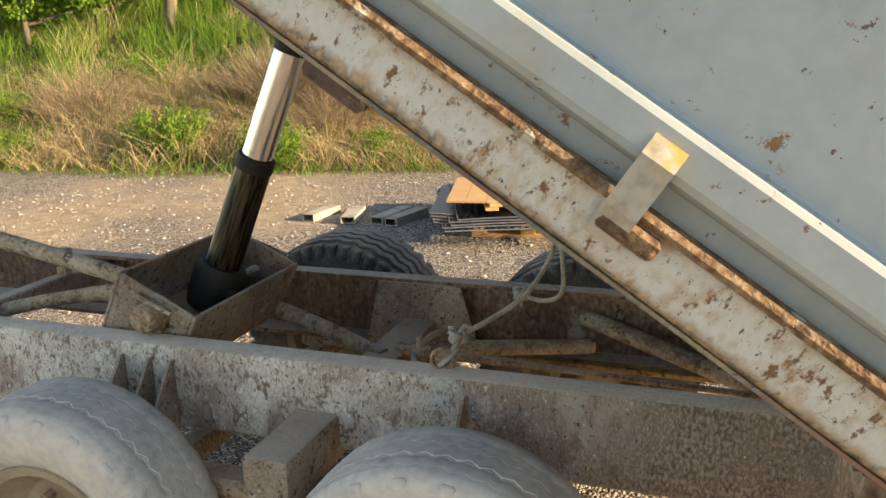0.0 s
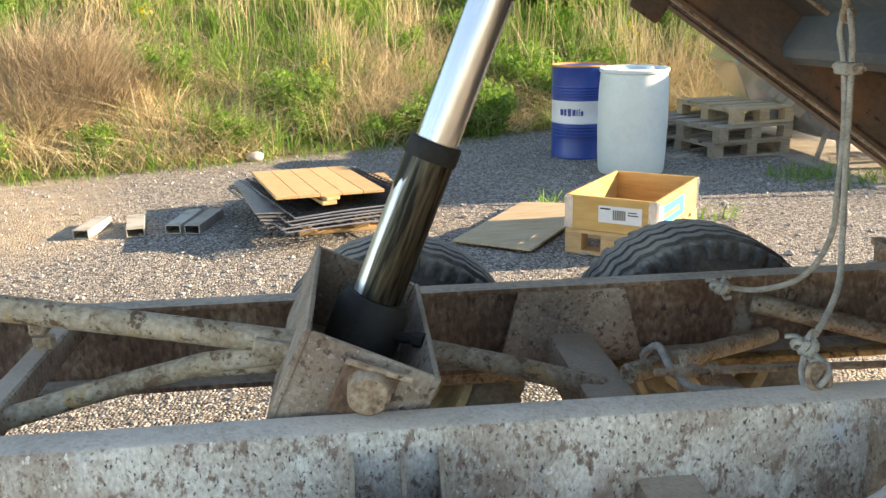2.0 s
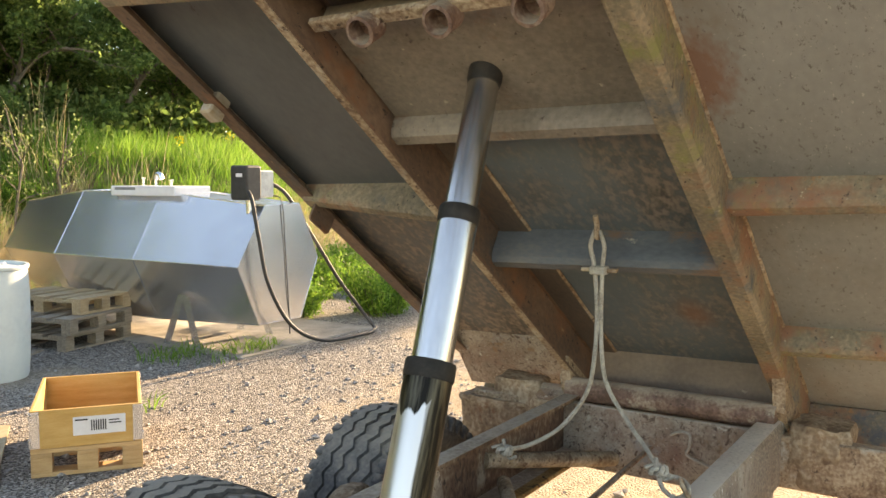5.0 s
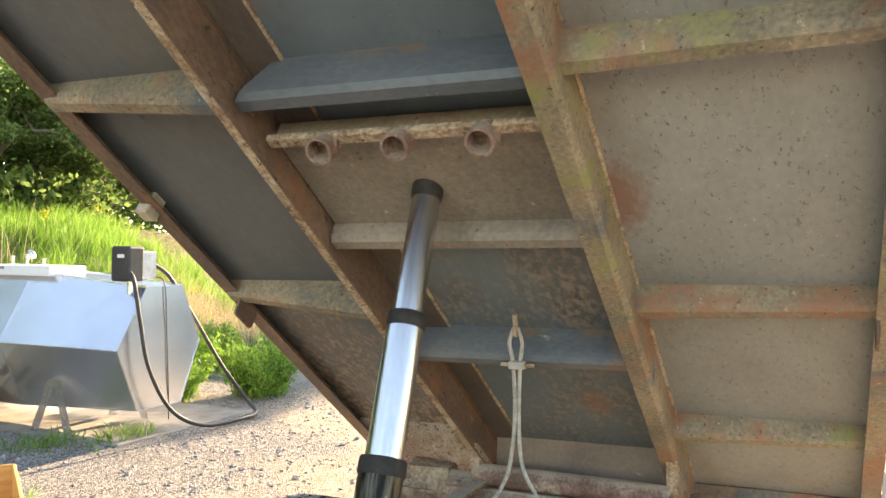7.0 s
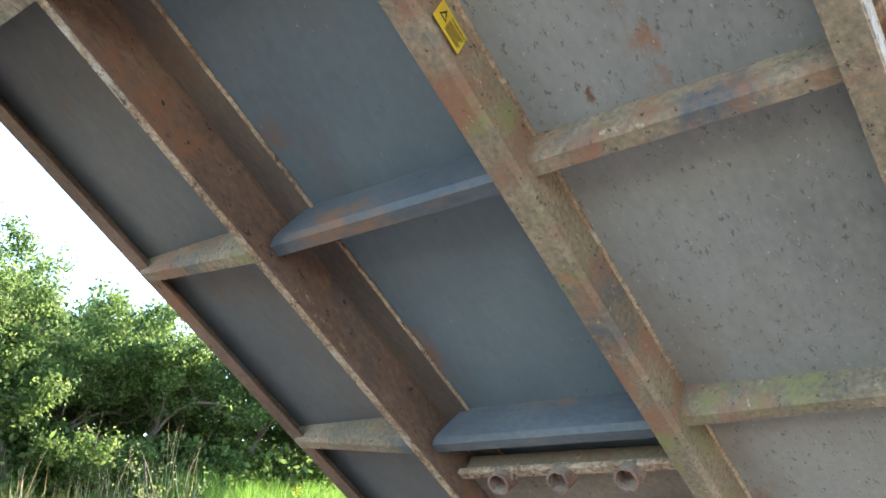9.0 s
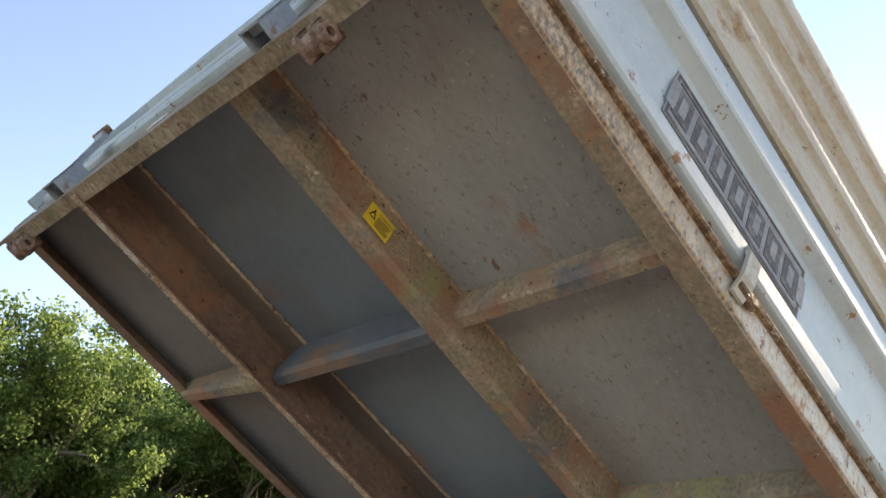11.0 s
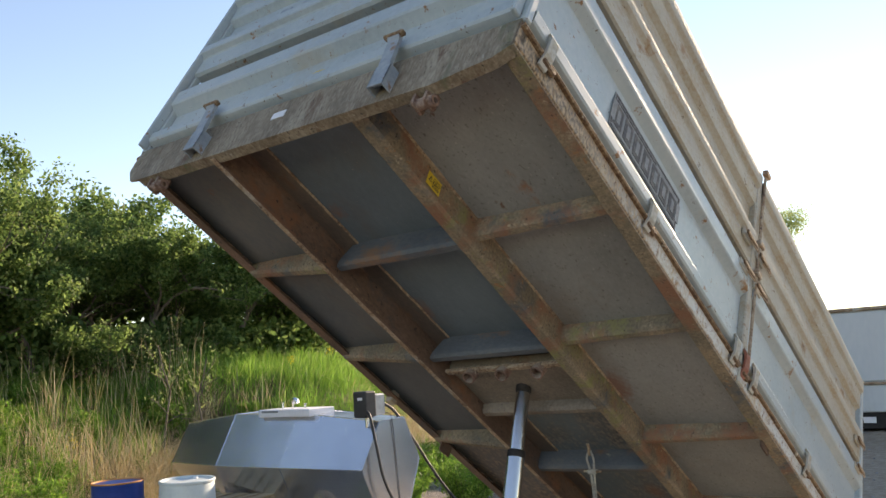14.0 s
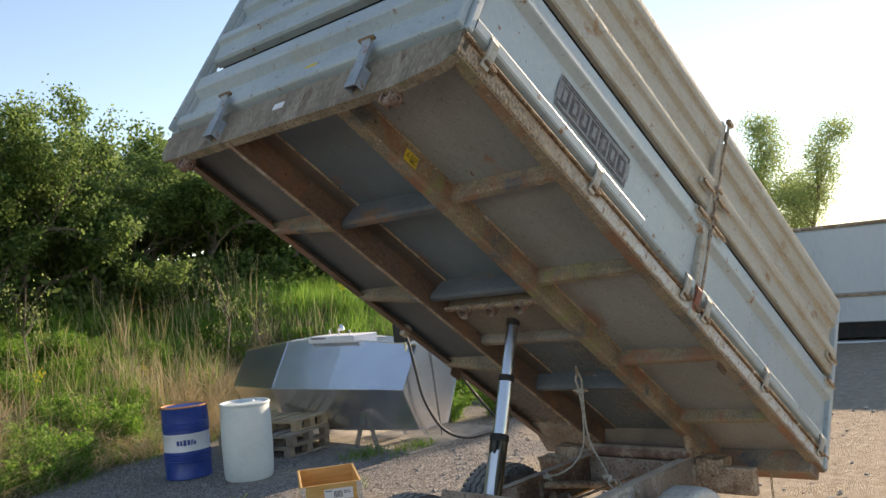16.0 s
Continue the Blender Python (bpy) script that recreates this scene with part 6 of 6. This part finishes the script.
def mesh_from_quads(name, V, material):
    """V: n x 4 x 3 corners, one loose quad each."""
    n = len(V)
    me = bpy.data.meshes.new(name)
    me.vertices.add(4 * n)
    me.vertices.foreach_set("co", V.reshape(-1).astype(np.float32))
    me.loops.add(4 * n)
    me.loops.foreach_set("vertex_index", np.arange(4 * n, dtype=np.int32))
    me.polygons.add(n)
    me.polygons.foreach_set("loop_start", np.arange(0, 4 * n, 4, dtype=np.int32))
    me.update(calc_edges=True)
    me.materials.append(material)
    return me


def blades_mesh(name, base, height, width, lean, az, material, curl=0.6):
    """Grass blades: a bent strip of three pieces, pointed."""
    n = len(base)
    d = np.stack([np.cos(az), np.sin(az), np.zeros(n)], 1)
    side = np.stack([-np.sin(az), np.cos(az), np.zeros(n)], 1) * width[:, None] / 2
    ph = RNG.uniform(0, 2 * np.pi, n)
    side = side * np.cos(ph)[:, None] + d * (width * np.sin(ph) / 2)[:, None]
    pts = []
    for t in (0.0, 0.4, 0.75, 1.0):
        off = lean * (t ** 1.8) * height
        z = height * t * (1 - curl * 0.35 * np.minimum(lean, 1.5) * t)
        pts.append(base + d * off[:, None] + np.stack([np.zeros(n), np.zeros(n), z], 1))
    w = (1.0, 0.9, 0.6, 0.08)
    co = np.stack([p + s * side * k for p, k in zip(pts, w) for s in (-1, 1)], 1)      # n x 8 x 3
    me = bpy.data.meshes.new(name)
    me.vertices.add(8 * n)
    me.vertices.foreach_set("co", co.reshape(-1).astype(np.float32))
    idx = np.array([[0, 1, 3, 2], [2, 3, 5, 4], [4, 5, 7, 6]], dtype=np.int32)
    li = (np.arange(n, dtype=np.int32)[:, None, None] * 8 + idx[None]).reshape(-1)
    me.loops.add(len(li))
    me.loops.foreach_set("vertex_index", li)
    me.polygons.add(3 * n)
    me.polygons.foreach_set("loop_start", np.arange(0, 12 * n, 4, dtype=np.int32))
    me.update(calc_edges=True)
    me.materials.append(material)
    return me


def fbm(x, y, s, seed):
    return noise.fractal((x * s, y * s, seed), 1.0, 2.0, 3)


def scatter(n, x0, x1, d0, d1, keep):
    """Points on the bank: d is the distance behind its foot."""
    out = []
    while len(out) < n:
        x, d = RNG.uniform(x0, x1), RNG.uniform(d0, d1)
        y = lerp_tab(FOOT, x) + d
        if RNG.uniform() < keep(x, y, d):
            out.append((x, y, ground_z(x, y) - 0.02))
    return np.array(out)


def grass_field(name, label, n, area, keep, h, w, lean, material):
    base = scatter(n, *area, keep)
    k = len(base)
    hm = np.array([0.45 + 0.8 * min(1, max(0, 0.5 + fbm(x, y, 1.3, 13.0) * 1.2)) for x, y in base[:, :2]])
    ob = new(name, blades_mesh(name, base, RNG.uniform(h[0], h[1], k) * hm, RNG.uniform(w[0], w[1], k), RNG.uniform(lean[0], lean[1], k), RNG.uniform(0, 2 * np.pi, k), material))
    return tagged(ob, label, "grass", kind="stuff")


def green_share(x, y, d):
    v = fbm(x, y, 0.55, 1.0) * 1.3 + fbm(x, y, 1.8, 6.0) + 0.3 * (d - 1.8)
    return min(1, max(0.02, 0.35 + v))


def straw_share(x, y, d):
    v = 0.25 - fbm(x, y, 0.55, 1.0) * 1.4 + fbm(x, y, 2.2, 16.0) - 0.16 * max(0, d - 1.8)
    return min(1, max(0.03, v)) * (0.35 if d < 0.3 else 1)


def brown_share(x, y, d):
    g = math.exp(-(((x + 3.4) / 1.1) ** 2 + ((d - 2.1) / 0.7) ** 2)) + 0.7 * math.exp(-(((x + 5.8) / 0.8) ** 2 + ((d - 1.5) / 0.8) ** 2)) + 0.15 * math.exp(-(((x - 0.5) / 1.6) ** 2 + ((d - 1.6) / 0.7) ** 2))
    return min(1, g)


grass_field("grass", "long green grass on the bank", 95000, (-13, 12, 0.1, 9.0), green_share, (0.2, 0.6), (0.007, 0.016), (0.1, 0.8), M_grass)
grass_field("short_grass", "short trampled grass at the bank's foot", 9000, (-13, 9, -0.25, 1.2), lambda x, y, d: 0.3 + 0.6 * max(0, fbm(x, y, 1.2, 4.0) + 0.3), (0.06, 0.2), (0.005, 0.01), (0.2, 1.1), M_grass)
grass_field("dry_grass", "dry straw-coloured grass on the bank", 15000, (-13, 12, 0.2, 4.5), straw_share, (0.25, 0.7), (0.004, 0.009), (0.2, 1.3), M_straw)
grass_field("fallen_straw", "flattened dry straw at the bank's foot", 15000, (-11, 8, 0.0, 2.2), lambda x, y, d: max(0.05, 0.4 - fbm(x, y, 0.9, 8.0)), (0.3, 0.8), (0.005, 0.01), (1.2, 2.6), M_straw)
grass_field("dead_weeds", "brown dead weeds on the bank", 7000, (-9, 4, 0.3, 3.2), brown_share, (0.3, 0.8), (0.004, 0.009), (0.3, 1.6), M_brownweed)
grass_field("reeds", "tall pale reeds behind the drums", 700, (-0.5, 5.0, 0.8, 2.6), lambda x, y, d: 0.1 + max(0, fbm(x, y, 1.0, 21.0)), (0.6, 1.25), (0.005, 0.009), (0.05, 0.5), M_straw)
grass_field("tall_reeds", "tall pale dead reeds under the trees", 900, (-3.5, 7.5, 2.6, 5.4), lambda x, y, d: max(0.02, 1.6 * fbm(x, y, 1.1, 31.0) - 0.1), (0.7, 1.5), (0.006, 0.011), (0.02, 0.45), M_straw)
# tufts on the gravel
tuft = []
for cx, cy, r, k in ((3.55, 4.9, 0.35, 150), (4.1, 4.55, 0.3, 120), (3.8, 4.6, 0.5, 60), (1.3, 4.3, 0.15, 22), (2.3, 3.7, 0.15, 25)):
    a, q = RNG.uniform(0, 6.283, k), r * np.sqrt(RNG.uniform(0, 1, k))
    tuft.append(np.stack([cx + q * np.cos(a), cy + q * np.sin(a) * 0.6, np.zeros(k)], 1))
tuft = np.concatenate(tuft)
tuft[:, 2] = [ground_z(x, y) for x, y in tuft[:, :2]]
k = len(tuft)
tagged(new("gravel_tufts", blades_mesh("gravel_tufts", tuft, RNG.uniform(0.05, 0.16, k), RNG.uniform(0.006, 0.012, k), RNG.uniform(0.2, 1.2, k), RNG.uniform(0, 6.283, k), M_grass)), "small green tufts growing through gravel", "grass", kind="stuff")


def leaf_quads(c, size, up=0.3, ratio=0.45):
    """Pointed leaves at the places c."""
    n = len(c)
    a = RNG.normal(size=(n, 3))
    a[:, 2] += up
    a /= np.linalg.norm(a, axis=1)[:, None]
    b = np.cross(a, RNG.normal(size=(n, 3)))
    b /= np.linalg.norm(b, axis=1)[:, None]
    s = RNG.uniform(0.6, 1.2, n)[:, None] * size
    return np.stack([c - a * s * 0.5, c + b * s * ratio * 0.5, c + a * s * 0.5, c - b * s * ratio * 0.5], 1)


def shrub(name, seed, n, r, h, leaf, material, label, category="shrub", group="weeds along the bank"):
    """Many upright stems with narrow leaves along them."""
    global RNG
    RNG = np.random.default_rng(seed)
    t = thing(name, pose(0, 0, -50), label, category, group)
    bm = B()
    cs = []
    for i in range(n):
        a, q = RNG.uniform(0, 6.283), r * 0.55 * math.sqrt(RNG.uniform())
        base = Vector((q * math.cos(a), q * math.sin(a), 0))
        hh = h * RNG.uniform(0.55, 1.05) * (1 - 0.3 * q / r)
        out = Vector((math.cos(a), math.sin(a), 0)) * r * RNG.uniform(0.15, 0.65)
        pts = [base + out * (k / 5) ** 1.5 + Vector((0, 0, hh * k / 5)) for k in range(6)]
        sweep(bm, pts, [0.005, 0.005, 0.004, 0.004, 0.003, 0.002], 4)
        for k in range(110):
            u = RNG.uniform(0.12, 1.0)
            p = base + out * u ** 1.5 + Vector((0, 0, hh * u))
            cs.append(tuple(p + Vector(RNG.normal(size=3)) * 0.035))
    part("stalk", bm, M_bush_stem, t)
    lo = new("foliage", mesh_from_quads("foliage", leaf_quads(np.array(cs), leaf, 0.8, 0.3), material))
    lo.parent = t
    return t


SHRUBS = [shrub("shrub", 11, 34, 0.34, 0.5, 0.06, M_bush, "bright green leafy weed clump on the bank"),
          shrub("shrub", 12, 46, 0.45, 0.62, 0.065, M_bush, "bright green leafy weed clump on the bank"),
          shrub("shrub", 13, 26, 0.26, 0.4, 0.055, M_bush, "bright green leafy weed clump on the bank")]
RNG = np.random.default_rng(21)
PLACES = [(1.04, 0.7), (2.04, 1.45), (2.9, 4.4), (4.6, 3.0), (2.4, 0.9), (7.2, 3.4), (5.75, -2.71), (6.4, -2.92), (6.0, -2.3), (6.1, 3.1), (-2.1, 2.0), (-2.5, 0.7), (-1.22, 0.55), (-0.6, 1.2), (0.28, 0.3), (0.8, 0.2), (1.35, 0.25), (-0.5, 0.8), (1.83, 1.7), (-4.75, 0.7), (-5.6, 1.0), (-3.4, 0.3), (3.1, 1.6), (2.6, 0.7), (0.6, 2.4), (-4.2, 3.4), (1.2, 3.0), (3.4, 3.4), (0.0, 4.4), (2.4, 4.8), (-6.6, 0.4), (-7.4, 1.2), (-8.5, 0.6), (-9.6, 1.0), (6.9, -0.9), (7.3, -0.2), (6.6, 0.2), (7.9, 0.3), (8.6, 0.8), (5.8, 0.6), (-6.2, 2.4), (3.8, 2.9), (-0.2, 3.3), (2.1, 3.5), (2.13, 2.0), (1.26, 1.1), (2.55, 0.9), (4.6, 3.2), (6.1, 3.7), (2.9, 2.9), (4.2, 4.2), (2.3, 3.8), (1.7, 2.6), (0.7, 1.8), (3.4, 2.2), (3.0, 3.5), (3.9, 3.6)]
for i, (x, d) in enumerate(PLACES):
    y = lerp_tab(FOOT, x) + d
    s = RNG.uniform(0.75, 1.15)
    m = pose(x, y, ground_z(x, y) - 0.02, 0, 0, RNG.uniform(0, 360)) @ Matrix.Scale(s, 4)
    o = SHRUBS[i % 3]
    if i < 3:
        o.matrix_basis = m
    else:
        c = copy_thing(o, m)
        c.scale = (s, s, s)


# mounds of brown dead stalks
MOUNDS = [(-3.5, 2.3, 1.5), (-4.2, 2.2, 1.3), (-2.85, 1.9, 1.25), (-3.2, 1.5, 1.0), (-6.6, 1.6, 1.1)]
def stalk_mound(seed, n, r):
    """A tangle of thin dry stalks, upright in the middle and falling over at the rim."""
    global RNG
    RNG = np.random.default_rng(seed)
    t = thing("dead_weed_mound", pose(0, 0, -50), "mound of tangled brown dead weed stalks", "weeds", "dead weeds on the bank")
    a, q = RNG.uniform(0, 6.283, n), r * np.sqrt(RNG.uniform(0, 1, n))
    base = np.stack([q * np.cos(a), q * np.sin(a), np.zeros(n)], 1)
    hh = RNG.uniform(0.3, 0.75, n) * (1.15 - 0.6 * q / r)
    ob = new("stalk_tuft", blades_mesh("stalk_tuft", base, hh, RNG.uniform(0.003, 0.007, n), RNG.uniform(0.1, 0.5, n) + 0.9 * q / r * RNG.uniform(0.3, 1.2, n), a + RNG.normal(size=n) * 0.9, M_brownweed))
    ob.parent = t
    return t


dead = stalk_mound(15, 2600, 0.5)
RNG = np.random.default_rng(22)
for i, (x, d, s) in enumerate(MOUNDS):
    y = lerp_tab(FOOT, x) + d
    m = pose(x, y, ground_z(x, y) - 0.02, 0, 0, RNG.uniform(0, 360)) @ Matrix.Scale(s, 4)
    if i == 0:
        dead.matrix_basis = m
    else:
        c = copy_thing(dead, m)
        c.scale = (s, s, s)


def tree(name, seed, h, spread, n_leaf, leaf, material, label, low=0.25, trunk=0.12, rise=(0.15, 0.9), fuzz=1.0):
    """Tapered trunk, forking limbs, leaf clumps round their outer ends."""
    global RNG
    RNG = np.random.default_rng(seed)
    t = thing(name, pose(0, 0, -80), label, "tree", "trees on the bank")
    bm = B()
    tips = []

    def limb(p, d, ln, r, depth):
        pts, rs = [p], [r]
        q = p
        k = 5
        for i in range(k):
            d = (d + Vector(RNG.normal(size=3)) * 0.16 + Vector((0, 0, 0.05))).normalized()
            q = q + d * ln / k
            pts.append(q)
            rs.append(r * (1 - 0.6 * (i + 1) / k))
            if depth >= 1 and i >= 1:
                tips.append((q, depth))
        sweep(bm, pts, rs, 7 if depth == 0 else 5)
        if depth < 3:
            nb = (7, 4, 3)[depth]
            for j in range(nb):
                u = RNG.uniform(low if depth == 0 else 0.3, 1.0)
                i = min(k - 1, int(u * k))
                o = pts[i].lerp(pts[i + 1], u * k - i)
                a = RNG.uniform(0, 6.283)
                out = Vector((math.cos(a), math.sin(a), RNG.uniform(rise[0], rise[1]))).normalized()
                nd = (out * 0.9 + d * 0.35).normalized()
                limb(o, nd, ln * RNG.uniform(0.42, 0.62) * spread, rs[i] * 0.55, depth + 1)
    limb(Vector((0, 0, -0.2)), Vector((RNG.normal() * 0.06, RNG.normal() * 0.06, 1)), h * 0.8, trunk, 0)
    part("trunk", bm, M_bark, t, smooth=60)
    w = np.array([1.0 if dp < 3 else 2.2 for _, dp in tips])
    pick = RNG.choice(len(tips), n_leaf, p=w / w.sum())
    c = np.array([tips[i][0] for i in pick]) + RNG.normal(size=(n_leaf, 3)) * np.array([0.2, 0.2, 0.17]) * fuzz * h / 6
    lo = new("crown", mesh_from_quads("crown", leaf_quads(c, leaf, -0.2, 0.6), material))
    lo.parent = t
    return t


T1 = tree("tree", 31, 5.2, 1.0, 24000, 0.105, M_leaf, "leafy deciduous tree on the bank", 0.12)
T2 = tree("tree", 32, 4.4, 1.1, 24000, 0.105, M_leaf, "leafy deciduous tree on the bank", 0.1)
T3 = tree("tree", 33, 3.2, 1.2, 24000, 0.095, M_leaf, "bushy deciduous tree on the bank", 0.02, 0.09, (-0.25, 0.6))
T4 = tree("birch_tree", 34, 6.2, 0.5, 30000, 0.06, M_leaf_light, "pale young birch behind the container", 0.2, 0.09, (0.5, 1.4), 1.25)
T5 = tree("sapling", 35, 2.6, 0.6, 220, 0.05, M_leaf_light, "thin sparse sapling on the bank", 0.3, 0.025)
T6 = tree("tree", 36, 3.0, 1.2, 13000, 0.12, M_bush, "yellow-green leafy bush on the bank", 0.02, 0.07, (-0.25, 0.6))
RNG = np.random.default_rng(5)
TREES = [(T1, 3.5, 13.9, 0.76), (T1, 1.9, 14.2, 0.8), (T2, 4.3, 14.6, 0.8), (T1, 6.9, 15.0, 0.74), (T3, 2.6, 13.3, 0.95), (T3, 4.9, 13.5, 0.95), (T3, 0.4, 13.0, 1.0), (T2, 8.6, 14.4, 0.72), (T3, 7.2, 13.7, 0.95), (T3, 9.6, 13.8, 1.0), (T1, -0.6, 16.0, 0.85), (T2, -2.2, 16.5, 0.85), (T3, -1.6, 13.6, 1.1),
         (T2, 11.8, 14.6, 0.72), (T3, 12.2, 14.2, 1.05), (T1, 14.2, 15.5, 0.75), (T2, -6.5, 17.0, 1.0), (T1, -9.5, 16.0, 0.95), (T3, -8.0, 14.0, 1.2), (T3, -11.5, 13.6, 1.2), (T2, -13.5, 15.0, 1.0), (T1, -17, 15.5, 1.0), (T3, -4.8, 16.0, 1.2), (T2, -20, 12.0, 1.0), (T3, -15.0, 12.5, 1.2),
         (T3, 7.5, 18.5, 1.4), (T3, 6.0, 13.9, 0.9), (T3, -3.2, 18.0, 1.4), (T3, -12.5, 17.5, 1.5),
         (T4, 20.5, 6.9, 1.1), (T4, 21.2, 5.9, 0.95), (T5, 5.6, 10.6, 1.0), (T5, 6.2, 10.3, 0.85), (T5, 2.3, 10.9, 0.9),
         (T6, -9.1, 8.9, 0.8), (T6, -8.2, 9.4, 0.75), (T6, -10.3, 8.6, 0.9), (T1, -7.0, 9.5, 0.85), (T3, -5.6, 11.8, 0.8), (T3, -6.7, 11.4, 0.9)]
used = set()
for o, x, y, s in TREES:
    m = pose(x, y, ground_z(x, y), 0, 0, RNG.uniform(0, 360)) @ Matrix.Scale(s, 4)
    if o.name in used:
        c = copy_thing(o, m)
        c.scale = (s, s, s)
    else:
        o.matrix_basis = m
        used.add(o.name)

# thicket behind the trees, closing the view under their crowns
def thicket(name, n, x0, x1, yc, top, label):
    x = RNG.uniform(x0, x1, n)
    y = yc + RNG.normal(size=n) * 0.6
    hh = np.array([top + 0.9 * fbm(a, 0.0, 0.35, 5.0) + 0.5 * fbm(a, 0.0, 1.3, 9.0) for a in x])
    z = np.array([ground_z(a, b) for a, b in zip(x, y)]) - 0.1 + hh * RNG.uniform(0, 1, n) ** 0.8
    return tagged(new(name, mesh_from_quads(name, leaf_quads(np.stack([x, y, z], 1), 0.17, 0.2, 0.6), M_leaf)), label, "bushes", kind="stuff")


thicket("thicket", 90000, -24, 22, 16.6, 2.7, "dense dark green thicket behind the trees")
thicket("low_thicket", 30000, -8, 13, 14.2, 1.3, "low dark bushes under the trees")

# yellow blossom heads on the bank
c = scatter(12, -4, 10, 1.0, 5.5, lambda x, y, d: 0.3)
pts = np.repeat(c, 30, axis=0) + np.repeat(np.stack([np.zeros(12), np.zeros(12), RNG.uniform(0.5, 0.9, 12)], 1), 30, axis=0) + RNG.normal(size=(360, 3)) * 0.05
tagged(new("blossoms", mesh_from_quads("blossoms", leaf_quads(pts, 0.035, 0, 0.8), M_flower)), "yellow blossom heads on weeds", "flowers", kind="stuff")


# ---- loose stones ----
def stones(name, label, n, where, rmin, rmax, material):
    vs, fs = [], []
    base = [(1, 0, 0), (-1, 0, 0), (0, 1, 0), (0, -1, 0), (0, 0, 1), (0, 0, -1)]
    tri = [(0, 2, 4), (2, 1, 4), (1, 3, 4), (3, 0, 4), (2, 0, 5), (1, 2, 5), (3, 1, 5), (0, 3, 5)]
    for _ in range(n):
        x, y = where()
        r = rmin + (rmax - rmin) * RNG.uniform() ** 3
        q = Euler(RNG.uniform(0, 6.283, 3)).to_matrix()
        z = ground_z(x, y) + r * 0.25
        k = len(vs)
        for b in base:
            p = q @ Vector(b)
            f = r * RNG.uniform(0.7, 1.25)
            vs.append((x + p.x * f, y + p.y * f, z + p.z * f * 0.65))
        fs += [(a + k, b + k, c2 + k) for a, b, c2 in tri]
    me = bpy.data.meshes.new(name)
    me.from_pydata(vs, [], fs)
    me.materials.append(material)
    return tagged(new(name, me), label, "stones", kind="stuff")


def yard_spot():
    while True:
        x, y = RNG.uniform(-5, 8), RNG.uniform(0.9, 8.0)
        if y < lerp_tab(FOOT, x) + 0.1:
            return x, y


stones("gravel_stones", "loose grey gravel stones on the yard", 9000, yard_spot, 0.007, 0.022, M_stone)
stones("rear_stones", "loose stones on sand behind the trailer", 2500, lambda: (RNG.uniform(0.5, 14), RNG.uniform(-6, 5)), 0.006, 0.035, M_stone)
for x, y, r in ((-4.9, 7.2, 0.16), (-3.6, 7.1, 0.12), (-1.0, 6.75, 0.1), (-3.1, 8.6, 0.13)):
    t = thing("boulder", pose(x, y, ground_z(x, y) + r * 0.3), "pale rounded stone among grass", "stone", "pale stones")
    bm = B()
    bmesh.ops.create_icosphere(bm, subdivisions=2, radius=r)
    for v in bm.verts:
        v.co *= 0.85 + 0.3 * noise.noise(v.co * 6 + Vector((x, y, 0)))
        v.co.z *= 0.65
    part("stone", bm, M_palestone, t, smooth=60)
